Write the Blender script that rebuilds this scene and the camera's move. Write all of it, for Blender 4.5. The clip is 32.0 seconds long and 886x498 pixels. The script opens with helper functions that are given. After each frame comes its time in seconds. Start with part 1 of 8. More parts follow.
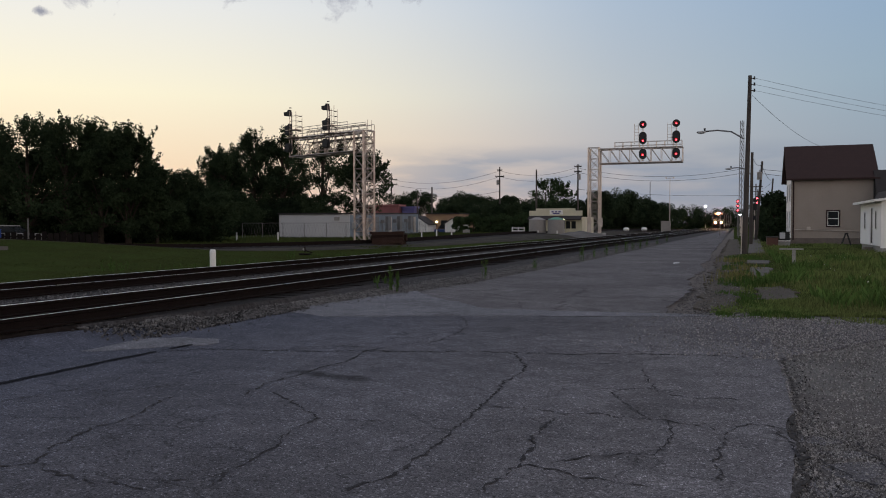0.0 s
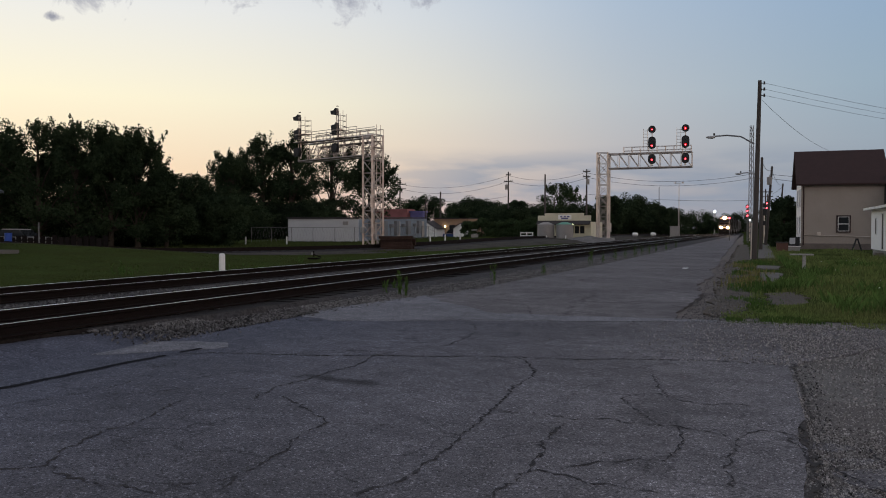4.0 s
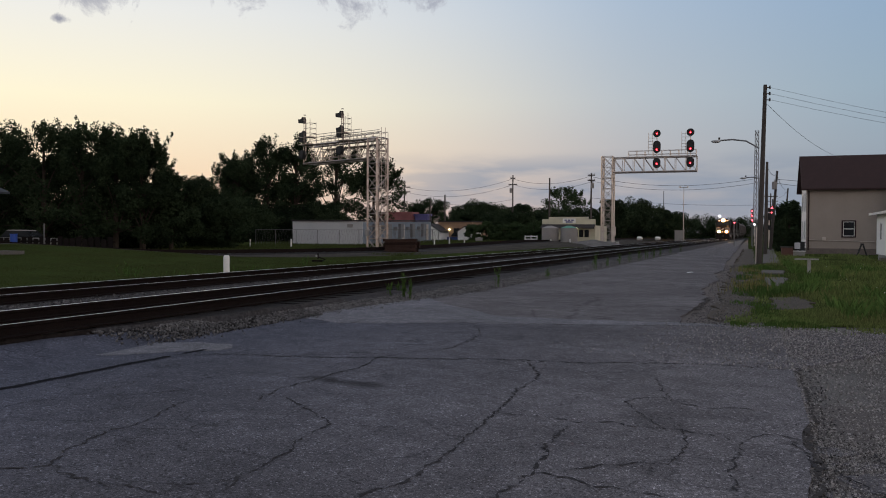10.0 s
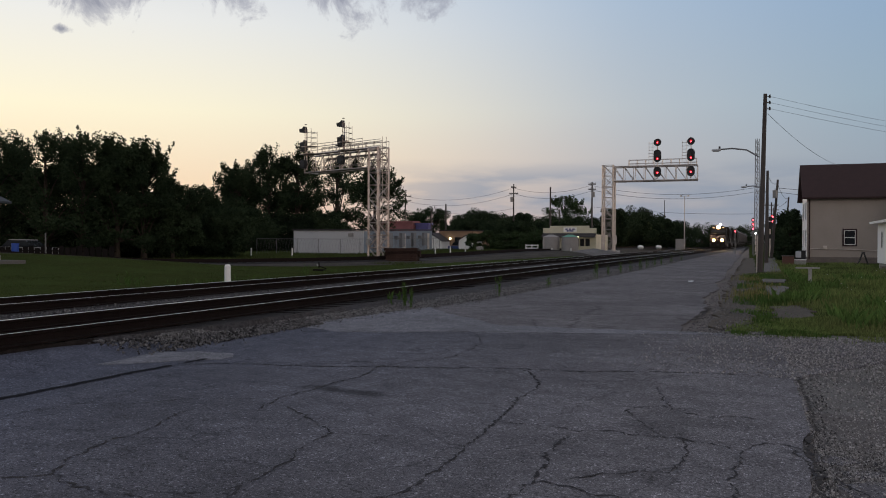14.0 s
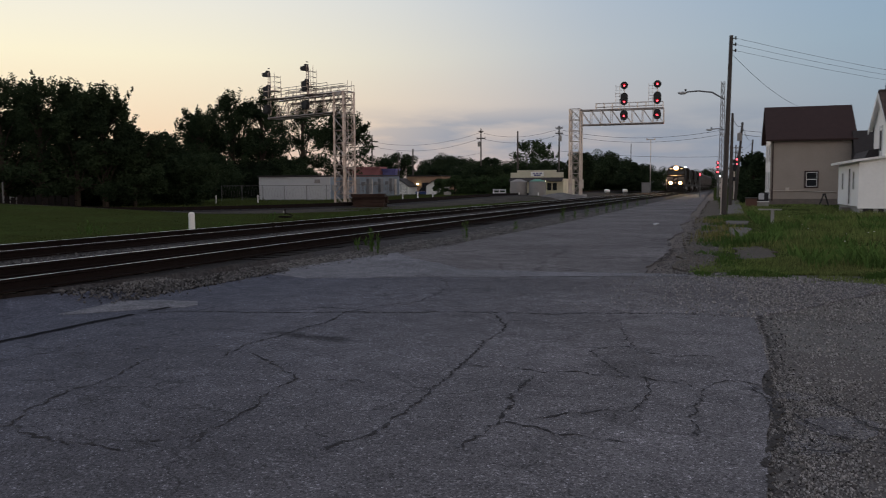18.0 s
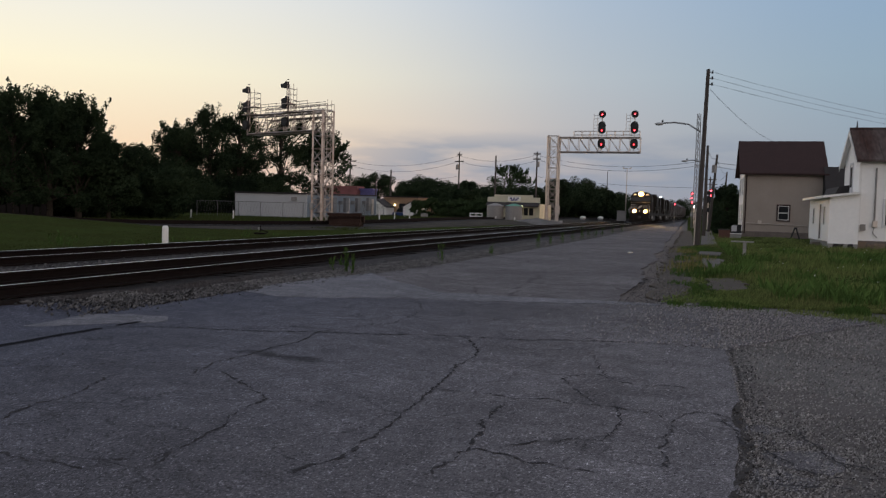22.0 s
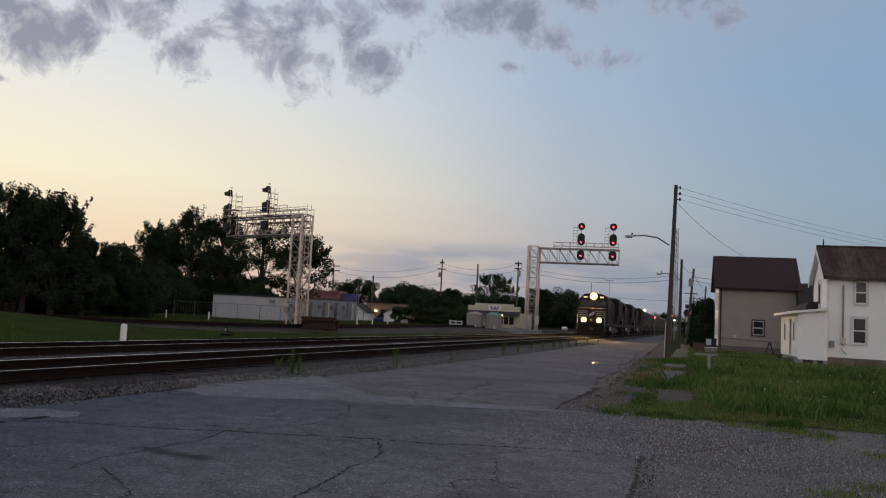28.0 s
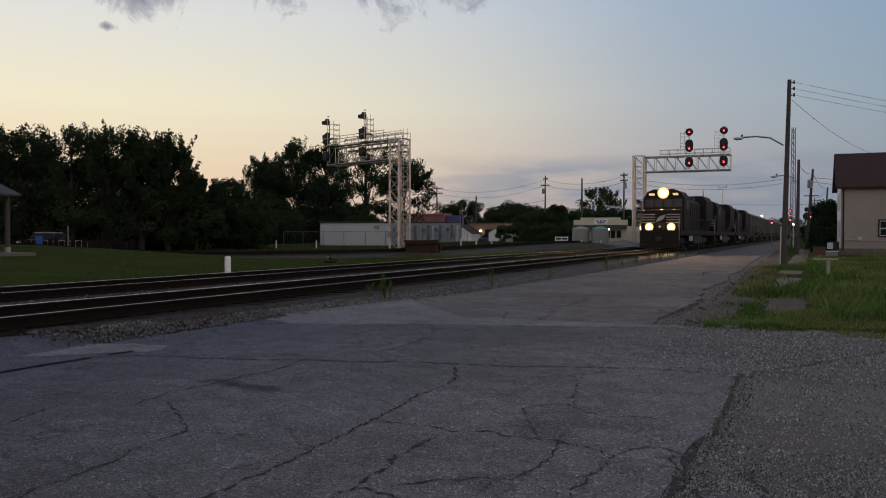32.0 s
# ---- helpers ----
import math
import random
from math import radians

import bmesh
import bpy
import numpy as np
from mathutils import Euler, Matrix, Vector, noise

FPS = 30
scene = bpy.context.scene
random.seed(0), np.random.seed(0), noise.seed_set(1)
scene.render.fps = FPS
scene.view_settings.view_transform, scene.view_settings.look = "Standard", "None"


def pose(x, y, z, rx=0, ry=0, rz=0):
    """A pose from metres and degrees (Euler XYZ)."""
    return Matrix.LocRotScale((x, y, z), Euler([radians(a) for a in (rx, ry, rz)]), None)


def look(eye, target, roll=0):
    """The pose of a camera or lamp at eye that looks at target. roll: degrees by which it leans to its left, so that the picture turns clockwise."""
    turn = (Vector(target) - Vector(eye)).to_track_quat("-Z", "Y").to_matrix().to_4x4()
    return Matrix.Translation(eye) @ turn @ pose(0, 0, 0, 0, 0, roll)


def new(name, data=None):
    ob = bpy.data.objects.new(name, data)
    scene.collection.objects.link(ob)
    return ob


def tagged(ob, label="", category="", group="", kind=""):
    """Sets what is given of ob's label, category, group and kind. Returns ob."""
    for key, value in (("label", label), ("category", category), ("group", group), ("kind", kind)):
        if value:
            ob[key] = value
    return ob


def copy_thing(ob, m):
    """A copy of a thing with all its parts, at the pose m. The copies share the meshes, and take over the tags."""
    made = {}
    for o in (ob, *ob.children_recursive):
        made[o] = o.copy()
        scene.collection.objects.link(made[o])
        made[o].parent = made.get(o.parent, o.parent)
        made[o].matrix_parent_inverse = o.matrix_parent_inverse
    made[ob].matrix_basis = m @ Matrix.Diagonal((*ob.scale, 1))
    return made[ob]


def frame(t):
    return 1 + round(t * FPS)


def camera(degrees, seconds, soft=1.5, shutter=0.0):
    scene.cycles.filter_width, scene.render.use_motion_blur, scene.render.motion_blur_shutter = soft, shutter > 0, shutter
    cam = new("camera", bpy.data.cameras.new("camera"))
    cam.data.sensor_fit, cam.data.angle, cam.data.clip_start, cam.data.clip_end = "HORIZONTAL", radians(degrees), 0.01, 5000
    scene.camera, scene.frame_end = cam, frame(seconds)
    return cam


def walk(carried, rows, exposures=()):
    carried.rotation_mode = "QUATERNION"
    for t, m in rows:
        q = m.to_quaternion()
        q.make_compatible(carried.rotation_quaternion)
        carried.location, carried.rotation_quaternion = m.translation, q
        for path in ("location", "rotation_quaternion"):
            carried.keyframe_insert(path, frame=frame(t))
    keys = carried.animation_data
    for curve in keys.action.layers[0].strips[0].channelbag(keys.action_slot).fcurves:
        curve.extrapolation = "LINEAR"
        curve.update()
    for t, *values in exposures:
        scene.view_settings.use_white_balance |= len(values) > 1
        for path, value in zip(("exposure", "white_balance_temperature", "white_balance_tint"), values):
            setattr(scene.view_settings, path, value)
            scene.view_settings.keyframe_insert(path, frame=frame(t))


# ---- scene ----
cam = camera(57.0, 32.0, soft=1.0, shutter=0.9)
PATH = [
    (0, (-0.118, 0.228, 1.544), (-0.789, 2.111, 1.485), -0.1),
    (0.1, (-0.118, 0.228, 1.544), (-0.789, 2.111, 1.4855), -0.1),
    (0.5, (-0.116, 0.228, 1.547), (-0.784, 2.112, 1.495), -0.1),
    (1, (-0.12, 0.232, 1.545), (-0.786, 2.117, 1.495), -0.1),
    (1.5, (-0.116, 0.227, 1.542), (-0.785, 2.111, 1.492), -0.1),
    (2, (-0.122, 0.229, 1.546), (-0.795, 2.112, 1.495), -0.2),
    (2.5, (-0.12, 0.217, 1.547), (-0.798, 2.098, 1.497), -0.3),
    (3, (-0.124, 0.22, 1.544), (-0.802, 2.101, 1.496), -0.1),
    (3.5, (-0.13, 0.228, 1.543), (-0.819, 2.105, 1.493), -0),
    (5.5, (-0.127, 0.216, 1.544), (-0.819, 2.092, 1.507), 0.1),
    (6, (-0.131, 0.228, 1.539), (-0.828, 2.102, 1.496), 0.2),
    (6.5, (-0.132, 0.228, 1.538), (-0.827, 2.103, 1.493), 0.2),
    (7, (-0.127, 0.223, 1.542), (-0.818, 2.099, 1.496), 0),
    (7.5, (-0.127, 0.224, 1.539), (-0.82, 2.099, 1.486), -0),
    (8, (-0.135, 0.238, 1.535), (-0.833, 2.112, 1.482), -0),
    (8.5, (-0.128, 0.223, 1.533), (-0.828, 2.096, 1.49), 0.1),
    (9, (-0.125, 0.207, 1.539), (-0.824, 2.08, 1.499), 0.2),
    (9.5, (-0.124, 0.213, 1.536), (-0.821, 2.088, 1.495), 0.3),
    (10, (-0.13, 0.223, 1.535), (-0.83, 2.096, 1.495), 0.3),
    (10.5, (-0.126, 0.214, 1.541), (-0.83, 2.086, 1.504), 0.2),
    (11, (-0.119, 0.203, 1.541), (-0.819, 2.076, 1.508), 0.2),
    (11.5, (-0.127, 0.218, 1.541), (-0.825, 2.092, 1.504), 0.3),
    (12, (-0.132, 0.224, 1.535), (-0.83, 2.098, 1.497), 0.3),
    (12.5, (-0.131, 0.215, 1.537), (-0.837, 2.086, 1.502), 0.1),
    (13, (-0.122, 0.196, 1.541), (-0.836, 2.064, 1.517), 0.1),
    (13.5, (-0.119, 0.2, 1.538), (-0.827, 2.07, 1.521), 0.2),
    (15.5, (-0.119, 0.205, 1.533), (-0.807, 2.083, 1.503), 0.3),
    (16, (-0.121, 0.207, 1.528), (-0.796, 2.089, 1.493), 0.3),
    (16.5, (-0.109, 0.209, 1.538), (-0.768, 2.097, 1.507), 0.1),
    (16.8, (-0.108, 0.213, 1.535), (-0.7676, 2.101, 1.5072), 0.3),
    (16.9, (-0.107, 0.215, 1.534), (-0.7569, 2.1059, 1.4994), 0.3),
    (17, (-0.107, 0.216, 1.533), (-0.715, 2.121, 1.494), 0.4),
    (17.1, (-0.108, 0.22, 1.532), (-0.7063, 2.1277, 1.4863), 0.4),
    (17.2, (-0.108, 0.224, 1.53), (-0.7397, 2.1208, 1.4739), 0.5),
    (17.5, (-0.11, 0.236, 1.526), (-0.765, 2.124, 1.451), 0.6),
    (18, (-0.111, 0.272, 1.518), (-0.738, 2.165, 1.367), -0.3),
    (18.5, (-0.115, 0.277, 1.517), (-0.725, 2.176, 1.377), -0.6),
    (18.8, (-0.114, 0.278, 1.518), (-0.7331, 2.1738, 1.3657), -0.8),
    (18.9, (-0.113, 0.279, 1.518), (-0.724, 2.1761, 1.3542), -0.9),
    (19, (-0.113, 0.279, 1.518), (-0.707, 2.181, 1.35), -1),
    (19.1, (-0.113, 0.278, 1.517), (-0.6919, 2.1852, 1.3485), -0.9),
    (19.2, (-0.113, 0.277, 1.517), (-0.694, 2.1841, 1.351), -0.8),
    (19.5, (-0.114, 0.275, 1.515), (-0.721, 2.172, 1.33), -0.5),
    (20, (-0.102, 0.259, 1.529), (-0.716, 2.158, 1.388), -0.4),
    (20.5, (-0.114, 0.273, 1.52), (-0.727, 2.173, 1.404), 0.5),
    (21, (-0.119, 0.271, 1.524), (-0.73, 2.171, 1.401), 0.9),
    (21.5, (-0.122, 0.289, 1.521), (-0.723, 2.193, 1.398), 1.3),
    (22, (-0.117, 0.286, 1.53), (-0.688, 2.2, 1.433), 1.6),
    (22.5, (-0.116, 0.284, 1.533), (-0.669, 2.205, 1.459), 1.7),
    (23, (-0.114, 0.284, 1.534), (-0.66, 2.206, 1.466), 1.8),
    (23.5, (-0.108, 0.273, 1.539), (-0.644, 2.198, 1.463), 1.8),
    (24, (-0.11, 0.301, 1.536), (-0.666, 2.221, 1.453), 1),
    (24.5, (-0.095, 0.274, 1.548), (-0.65, 2.193, 1.464), 0.2),
    (24.8, (-0.088, 0.291, 1.542), (-0.6686, 2.2026, 1.4544), -0.2),
    (24.9, (-0.085, 0.296, 1.54), (-0.6433, 2.2147, 1.4456), -0.3),
    (25, (-0.083, 0.302, 1.538), (-0.611, 2.228, 1.431), -0.4),
    (25.1, (-0.077, 0.301, 1.536), (-0.5766, 2.2349, 1.4262), -0.1),
    (25.2, (-0.071, 0.301, 1.534), (-0.5417, 2.2423, 1.4381), 0.2),
    (25.3, (-0.066, 0.3, 1.533), (-0.5116, 2.2488, 1.4683), 0.5),
    (25.5, (-0.054, 0.299, 1.529), (-0.454, 2.258, 1.494), 1.1),
    (25.7, (-0.03, 0.292, 1.529), (-0.4296, 2.2518, 1.5389), 0.9),
    (25.8, (-0.018, 0.289, 1.529), (-0.4261, 2.2466, 1.5539), 0.7),
    (25.9, (-0.006, 0.285, 1.529), (-0.4399, 2.2361, 1.6086), 0.6),
    (26, (0.006, 0.282, 1.529), (-0.439, 2.228, 1.645), 0.5),
    (26.1, (0.028, 0.286, 1.527), (-0.4216, 2.2315, 1.6393), 0.7),
    (26.2, (0.049, 0.29, 1.526), (-0.4081, 2.2335, 1.6351), 0.9),
    (26.5, (0.114, 0.301, 1.521), (-0.365, 2.241, 1.619), 1.4),
    (28.5, (0.84, 0.577, 1.474), (0.259, 2.482, 1.655), 3.1),
    (28.8, (0.842, 0.674, 1.469), (0.2262, 2.5697, 1.6338), 2.4),
    (28.9, (0.843, 0.707, 1.467), (0.2282, 2.6008, 1.6505), 2.1),
    (29, (0.844, 0.739, 1.465), (0.234, 2.632, 1.677), 1.9),
    (29.1, (0.842, 0.769, 1.469), (0.2292, 2.659, 1.6935), 1.6),
    (29.2, (0.84, 0.798, 1.472), (0.2395, 2.6942, 1.6826), 1.4),
    (29.5, (0.835, 0.887, 1.483), (0.221, 2.784, 1.637), 0.6),
    (29.8, (0.888, 1.005, 1.486), (0.1937, 2.8763, 1.6086), 0.8),
    (29.9, (0.905, 1.044, 1.487), (0.1861, 2.9063, 1.6034), 0.8),
    (30, (0.923, 1.083, 1.488), (0.186, 2.939, 1.595), 0.9),
    (30.1, (0.94, 1.09, 1.487), (0.1873, 2.9396, 1.5881), 1.1),
    (30.5, (1.01, 1.116, 1.482), (0.199, 2.942, 1.568), 1.8),
    (31, (0.968, 1.173, 1.477), (0.165, 3.004, 1.474), 0.1),
    (31.5, (0.948, 1.15, 1.484), (0.157, 2.987, 1.467), 0.2),
    (32, (0.948, 1.146, 1.483), (0.156, 2.982, 1.447), 0.1),
]
walk(cam, [(t, look(eye, target, roll)) for t, eye, target, roll in PATH],
     exposures=[(0, 0.0), (16, 0.0), (18, -0.04), (19, -0.1), (20, -0.04), (21, 0.0), (24, 0.0), (25, -0.04), (25.5, 0.04), (26, 0.16), (27, 0.08), (28.5, -0.1), (29, -0.1), (30, -0.1), (31, -0.2), (32, -0.2)])

# ---- world: clear dusk sky, the sun just gone at the far side of the tracks ----
SUN_AZ = radians(62)          # the afterglow, degrees to the left of +y
world = bpy.data.worlds.new("dusk_sky")
scene.world = world
world.use_nodes = True


def sky_nodes():
    nt = world.node_tree
    nt.nodes.clear()
    N, L = nt.nodes.new, nt.links.new

    def math_node(op, a, b=None, clamp=False):
        n = N("ShaderNodeMath")
        n.operation, n.use_clamp = op, clamp
        for i, v in enumerate((a, b)):
            if v is None:
                continue
            if isinstance(v, (int, float)):
                n.inputs[i].default_value = v
            else:
                L(v, n.inputs[i])
        return n.outputs[0]

    def ramp(fac, stops, ease="LINEAR"):
        n = N("ShaderNodeValToRGB")
        n.color_ramp.interpolation = ease
        L(fac, n.inputs[0])
        while len(n.color_ramp.elements) < len(stops):
            n.color_ramp.elements.new(0.5)
        for e, (p, c) in zip(n.color_ramp.elements, stops):
            e.position, e.color = p, (*c, 1)
        return n.outputs[0]

    def mix(fac, a, b):
        n = N("ShaderNodeMix")
        n.data_type = "RGBA"
        for sock, v in ((n.inputs["Factor"], fac), (n.inputs["A"], a), (n.inputs["B"], b)):
            if isinstance(v, tuple):
                sock.default_value = (*v, 1)
            elif isinstance(v, (int, float)):
                sock.default_value = v
            else:
                L(v, sock)
        return n.outputs["Result"]

    co = N("ShaderNodeTexCoord").outputs["Generated"]
    sep = N("ShaderNodeSeparateXYZ")
    L(co, sep.inputs[0])
    x, y, z = sep.outputs
    elev = math_node("MAXIMUM", z, 0.0)
    # angle to the afterglow in plan: 1 towards it, 0 opposite
    flat = math_node("SQRT", math_node("ADD", math_node("MULTIPLY", x, x), math_node("MULTIPLY", y, y)))
    dot = math_node("ADD", math_node("MULTIPLY", x, -math.sin(SUN_AZ)), math_node("MULTIPLY", y, math.cos(SUN_AZ)))
    near = math_node("ADD", math_node("MULTIPLY", math_node("DIVIDE", dot, math_node("MAXIMUM", flat, 0.05)), 0.5), 0.5)
    warm = ramp(elev, GLOW)
    side = ramp(elev, MIDDLE)
    cool = ramp(elev, COOL)
    a = ramp(near, [(0.62, (0, 0, 0)), (0.94, (1, 1, 1))], "EASE")
    b = ramp(near, [(0.78, (0, 0, 0)), (1.0, (1, 1, 1))], "EASE")
    far = ramp(near, [(0.30, (1, 1, 1)), (0.52, (0, 0, 0))])
    grad = mix(far, mix(b, mix(a, cool, side), warm), ramp(elev, AWAY))
    nish = N("ShaderNodeTexSky")
    nish.sky_type, nish.sun_disc = "NISHITA", False
    nish.sun_elevation, nish.sun_rotation = radians(1.0), -SUN_AZ
    scaled = N("ShaderNodeVectorMath")
    scaled.operation = "SCALE"
    scaled.inputs["Scale"].default_value = 0.10
    L(nish.outputs[0], scaled.inputs[0])
    base = mix(0.06, grad, scaled.outputs[0])
    # a field of torn grey clouds: each one an azimuth, a height and two half-widths, in radians
    az = math_node("ARCTAN2", math_node("MULTIPLY", x, -1.0), y)
    alt = math_node("ARCSINE", z)
    rough = N("ShaderNodeTexNoise")
    rough.inputs["Scale"].default_value, rough.inputs["Detail"].default_value = 21.0, 9
    rough.inputs["Roughness"].default_value, rough.inputs["Distortion"].default_value = 0.68, 0.35
    L(co, rough.inputs["Vector"])
    field = None
    for u, v, ru, rv in CLOUDS:
        du = math_node("DIVIDE", math_node("SUBTRACT", az, u), ru * 1.45)
        dv = math_node("DIVIDE", math_node("SUBTRACT", alt, v), rv * 1.4)
        d = math_node("SUBTRACT", 1.0, math_node("SQRT", math_node("ADD", math_node("MULTIPLY", du, du), math_node("MULTIPLY", dv, dv))))
        field = d if field is None else math_node("MAXIMUM", field, d)
    high = ramp(alt, [(0.385, (0, 0, 0)), (0.44, (1, 1, 1))])
    field = math_node("MAXIMUM", field, math_node("SUBTRACT", math_node("MULTIPLY", high, 1.0), 1.0))
    torn = math_node("ADD", math_node("MAXIMUM", field, -1.0), math_node("MULTIPLY", math_node("SUBTRACT", rough.outputs[0], 0.52), 4.0))
    cover = ramp(torn, [(0.08, (0, 0, 0)), (0.50, (0.55, 0.55, 0.55)), (1.0, (0.82, 0.82, 0.82))])
    tone = ramp(torn, [(0.20, (0.40, 0.40, 0.46)), (0.60, (0.275, 0.285, 0.365)), (1.0, (0.215, 0.23, 0.31))])
    base = mix(cover, base, tone)
    # a low bank of thin grey-blue cloud over the road's end
    band = N("ShaderNodeTexNoise")
    band.inputs["Scale"].default_value, band.inputs["Detail"].default_value = 1.0, 5
    stretch = N("ShaderNodeVectorMath")
    stretch.operation = "MULTIPLY"
    L(co, stretch.inputs[0])
    stretch.inputs[1].default_value = (9, 9, 48)
    L(stretch.outputs[0], band.inputs["Vector"])
    belt = ramp(elev, [(0.012, (0.5, 0.5, 0.5)), (0.045, (1, 1, 1)), (0.078, (0.8, 0.8, 0.8)), (0.10, (0, 0, 0))])
    belt2 = ramp(near, [(0.66, (0, 0, 0)), (0.72, (1, 1, 1)), (0.86, (1, 1, 1)), (0.93, (0, 0, 0))])
    thick = ramp(band.outputs[0], [(0.36, (0.22, 0.22, 0.22)), (0.58, (0.85, 0.85, 0.85))])
    base = mix(math_node("MULTIPLY", math_node("MULTIPLY", belt, belt2), thick), base, (0.265, 0.315, 0.40))
    bg = N("ShaderNodeBackground")
    bg.inputs["Strength"].default_value = 1.0
    L(base, bg.inputs["Color"])
    L(bg.outputs[0], N("ShaderNodeOutputWorld").inputs["Surface"])


CLOUDS = [(0.765, 0.288, 0.052, 0.031), (0.719, 0.294, 0.031, 0.035), (0.660, 0.322, 0.048, 0.031), (0.606, 0.293, 0.038, 0.024), (0.582, 0.312, 0.031, 0.014),
          (0.501, 0.319, 0.048, 0.042), (0.465, 0.297, 0.042, 0.031), (0.413, 0.341, 0.042, 0.038), (0.375, 0.305, 0.042, 0.031), (0.344, 0.372, 0.042, 0.017),
          (0.286, 0.359, 0.028, 0.028), (0.237, 0.377, 0.042, 0.028), (0.157, 0.337, 0.031, 0.021), (0.080, 0.314, 0.035, 0.014), (0.205, 0.306, 0.021, 0.008),
          (0.796, 0.230, 0.009, 0.004), (0.124, 0.387, 0.042, 0.014), (-0.004, 0.380, 0.042, 0.021), (-0.043, 0.356, 0.021, 0.014), (0.630, 0.346, 0.035, 0.028),
          (0.194, 0.365, 0.028, 0.021), (0.698, 0.328, 0.028, 0.028), (0.801, 0.307, 0.042, 0.028), (0.544, 0.340, 0.021, 0.021)]
# sky colours by height (sine of the elevation) towards the glow, beside it and away from it
GLOW = [(0.0, (0.90, 0.60, 0.44)), (0.06, (1.00, 0.76, 0.53)), (0.15, (1.05, 0.97, 0.72)), (0.25, (0.90, 0.90, 0.87)), (0.36, (0.66, 0.70, 0.82)), (0.5, (0.50, 0.55, 0.67))]
MIDDLE = [(0.0, (0.53, 0.43, 0.43)), (0.06, (0.66, 0.55, 0.51)), (0.16, (0.652, 0.652, 0.655)), (0.28, (0.53, 0.622, 0.735)), (0.55, (0.39, 0.44, 0.56))]
COOL = [(0.0, (0.31, 0.335, 0.39)), (0.06, (0.310, 0.37, 0.44)), (0.16, (0.312, 0.425, 0.53)), (0.28, (0.28, 0.415, 0.60)), (0.55, (0.37, 0.42, 0.52))]
AWAY = [(0.0, (1.05, 0.93, 0.87)), (0.10, (1.70, 1.42, 1.28)), (0.25, (1.05, 0.96, 0.94)), (0.55, (0.46, 0.48, 0.55))]
sky_nodes()

sun_light = bpy.data.lights.new("sun", "SUN")
sun_light.energy, sun_light.angle, sun_light.color = 0.3, radians(12), (1.0, 0.72, 0.50)
sun = new("sun", sun_light)
sun.matrix_world = look((-math.sin(SUN_AZ) * 400, math.cos(SUN_AZ) * 400, 26), (0, 0, 0))
scene.view_settings.exposure = 0.0

# ---- materials ----


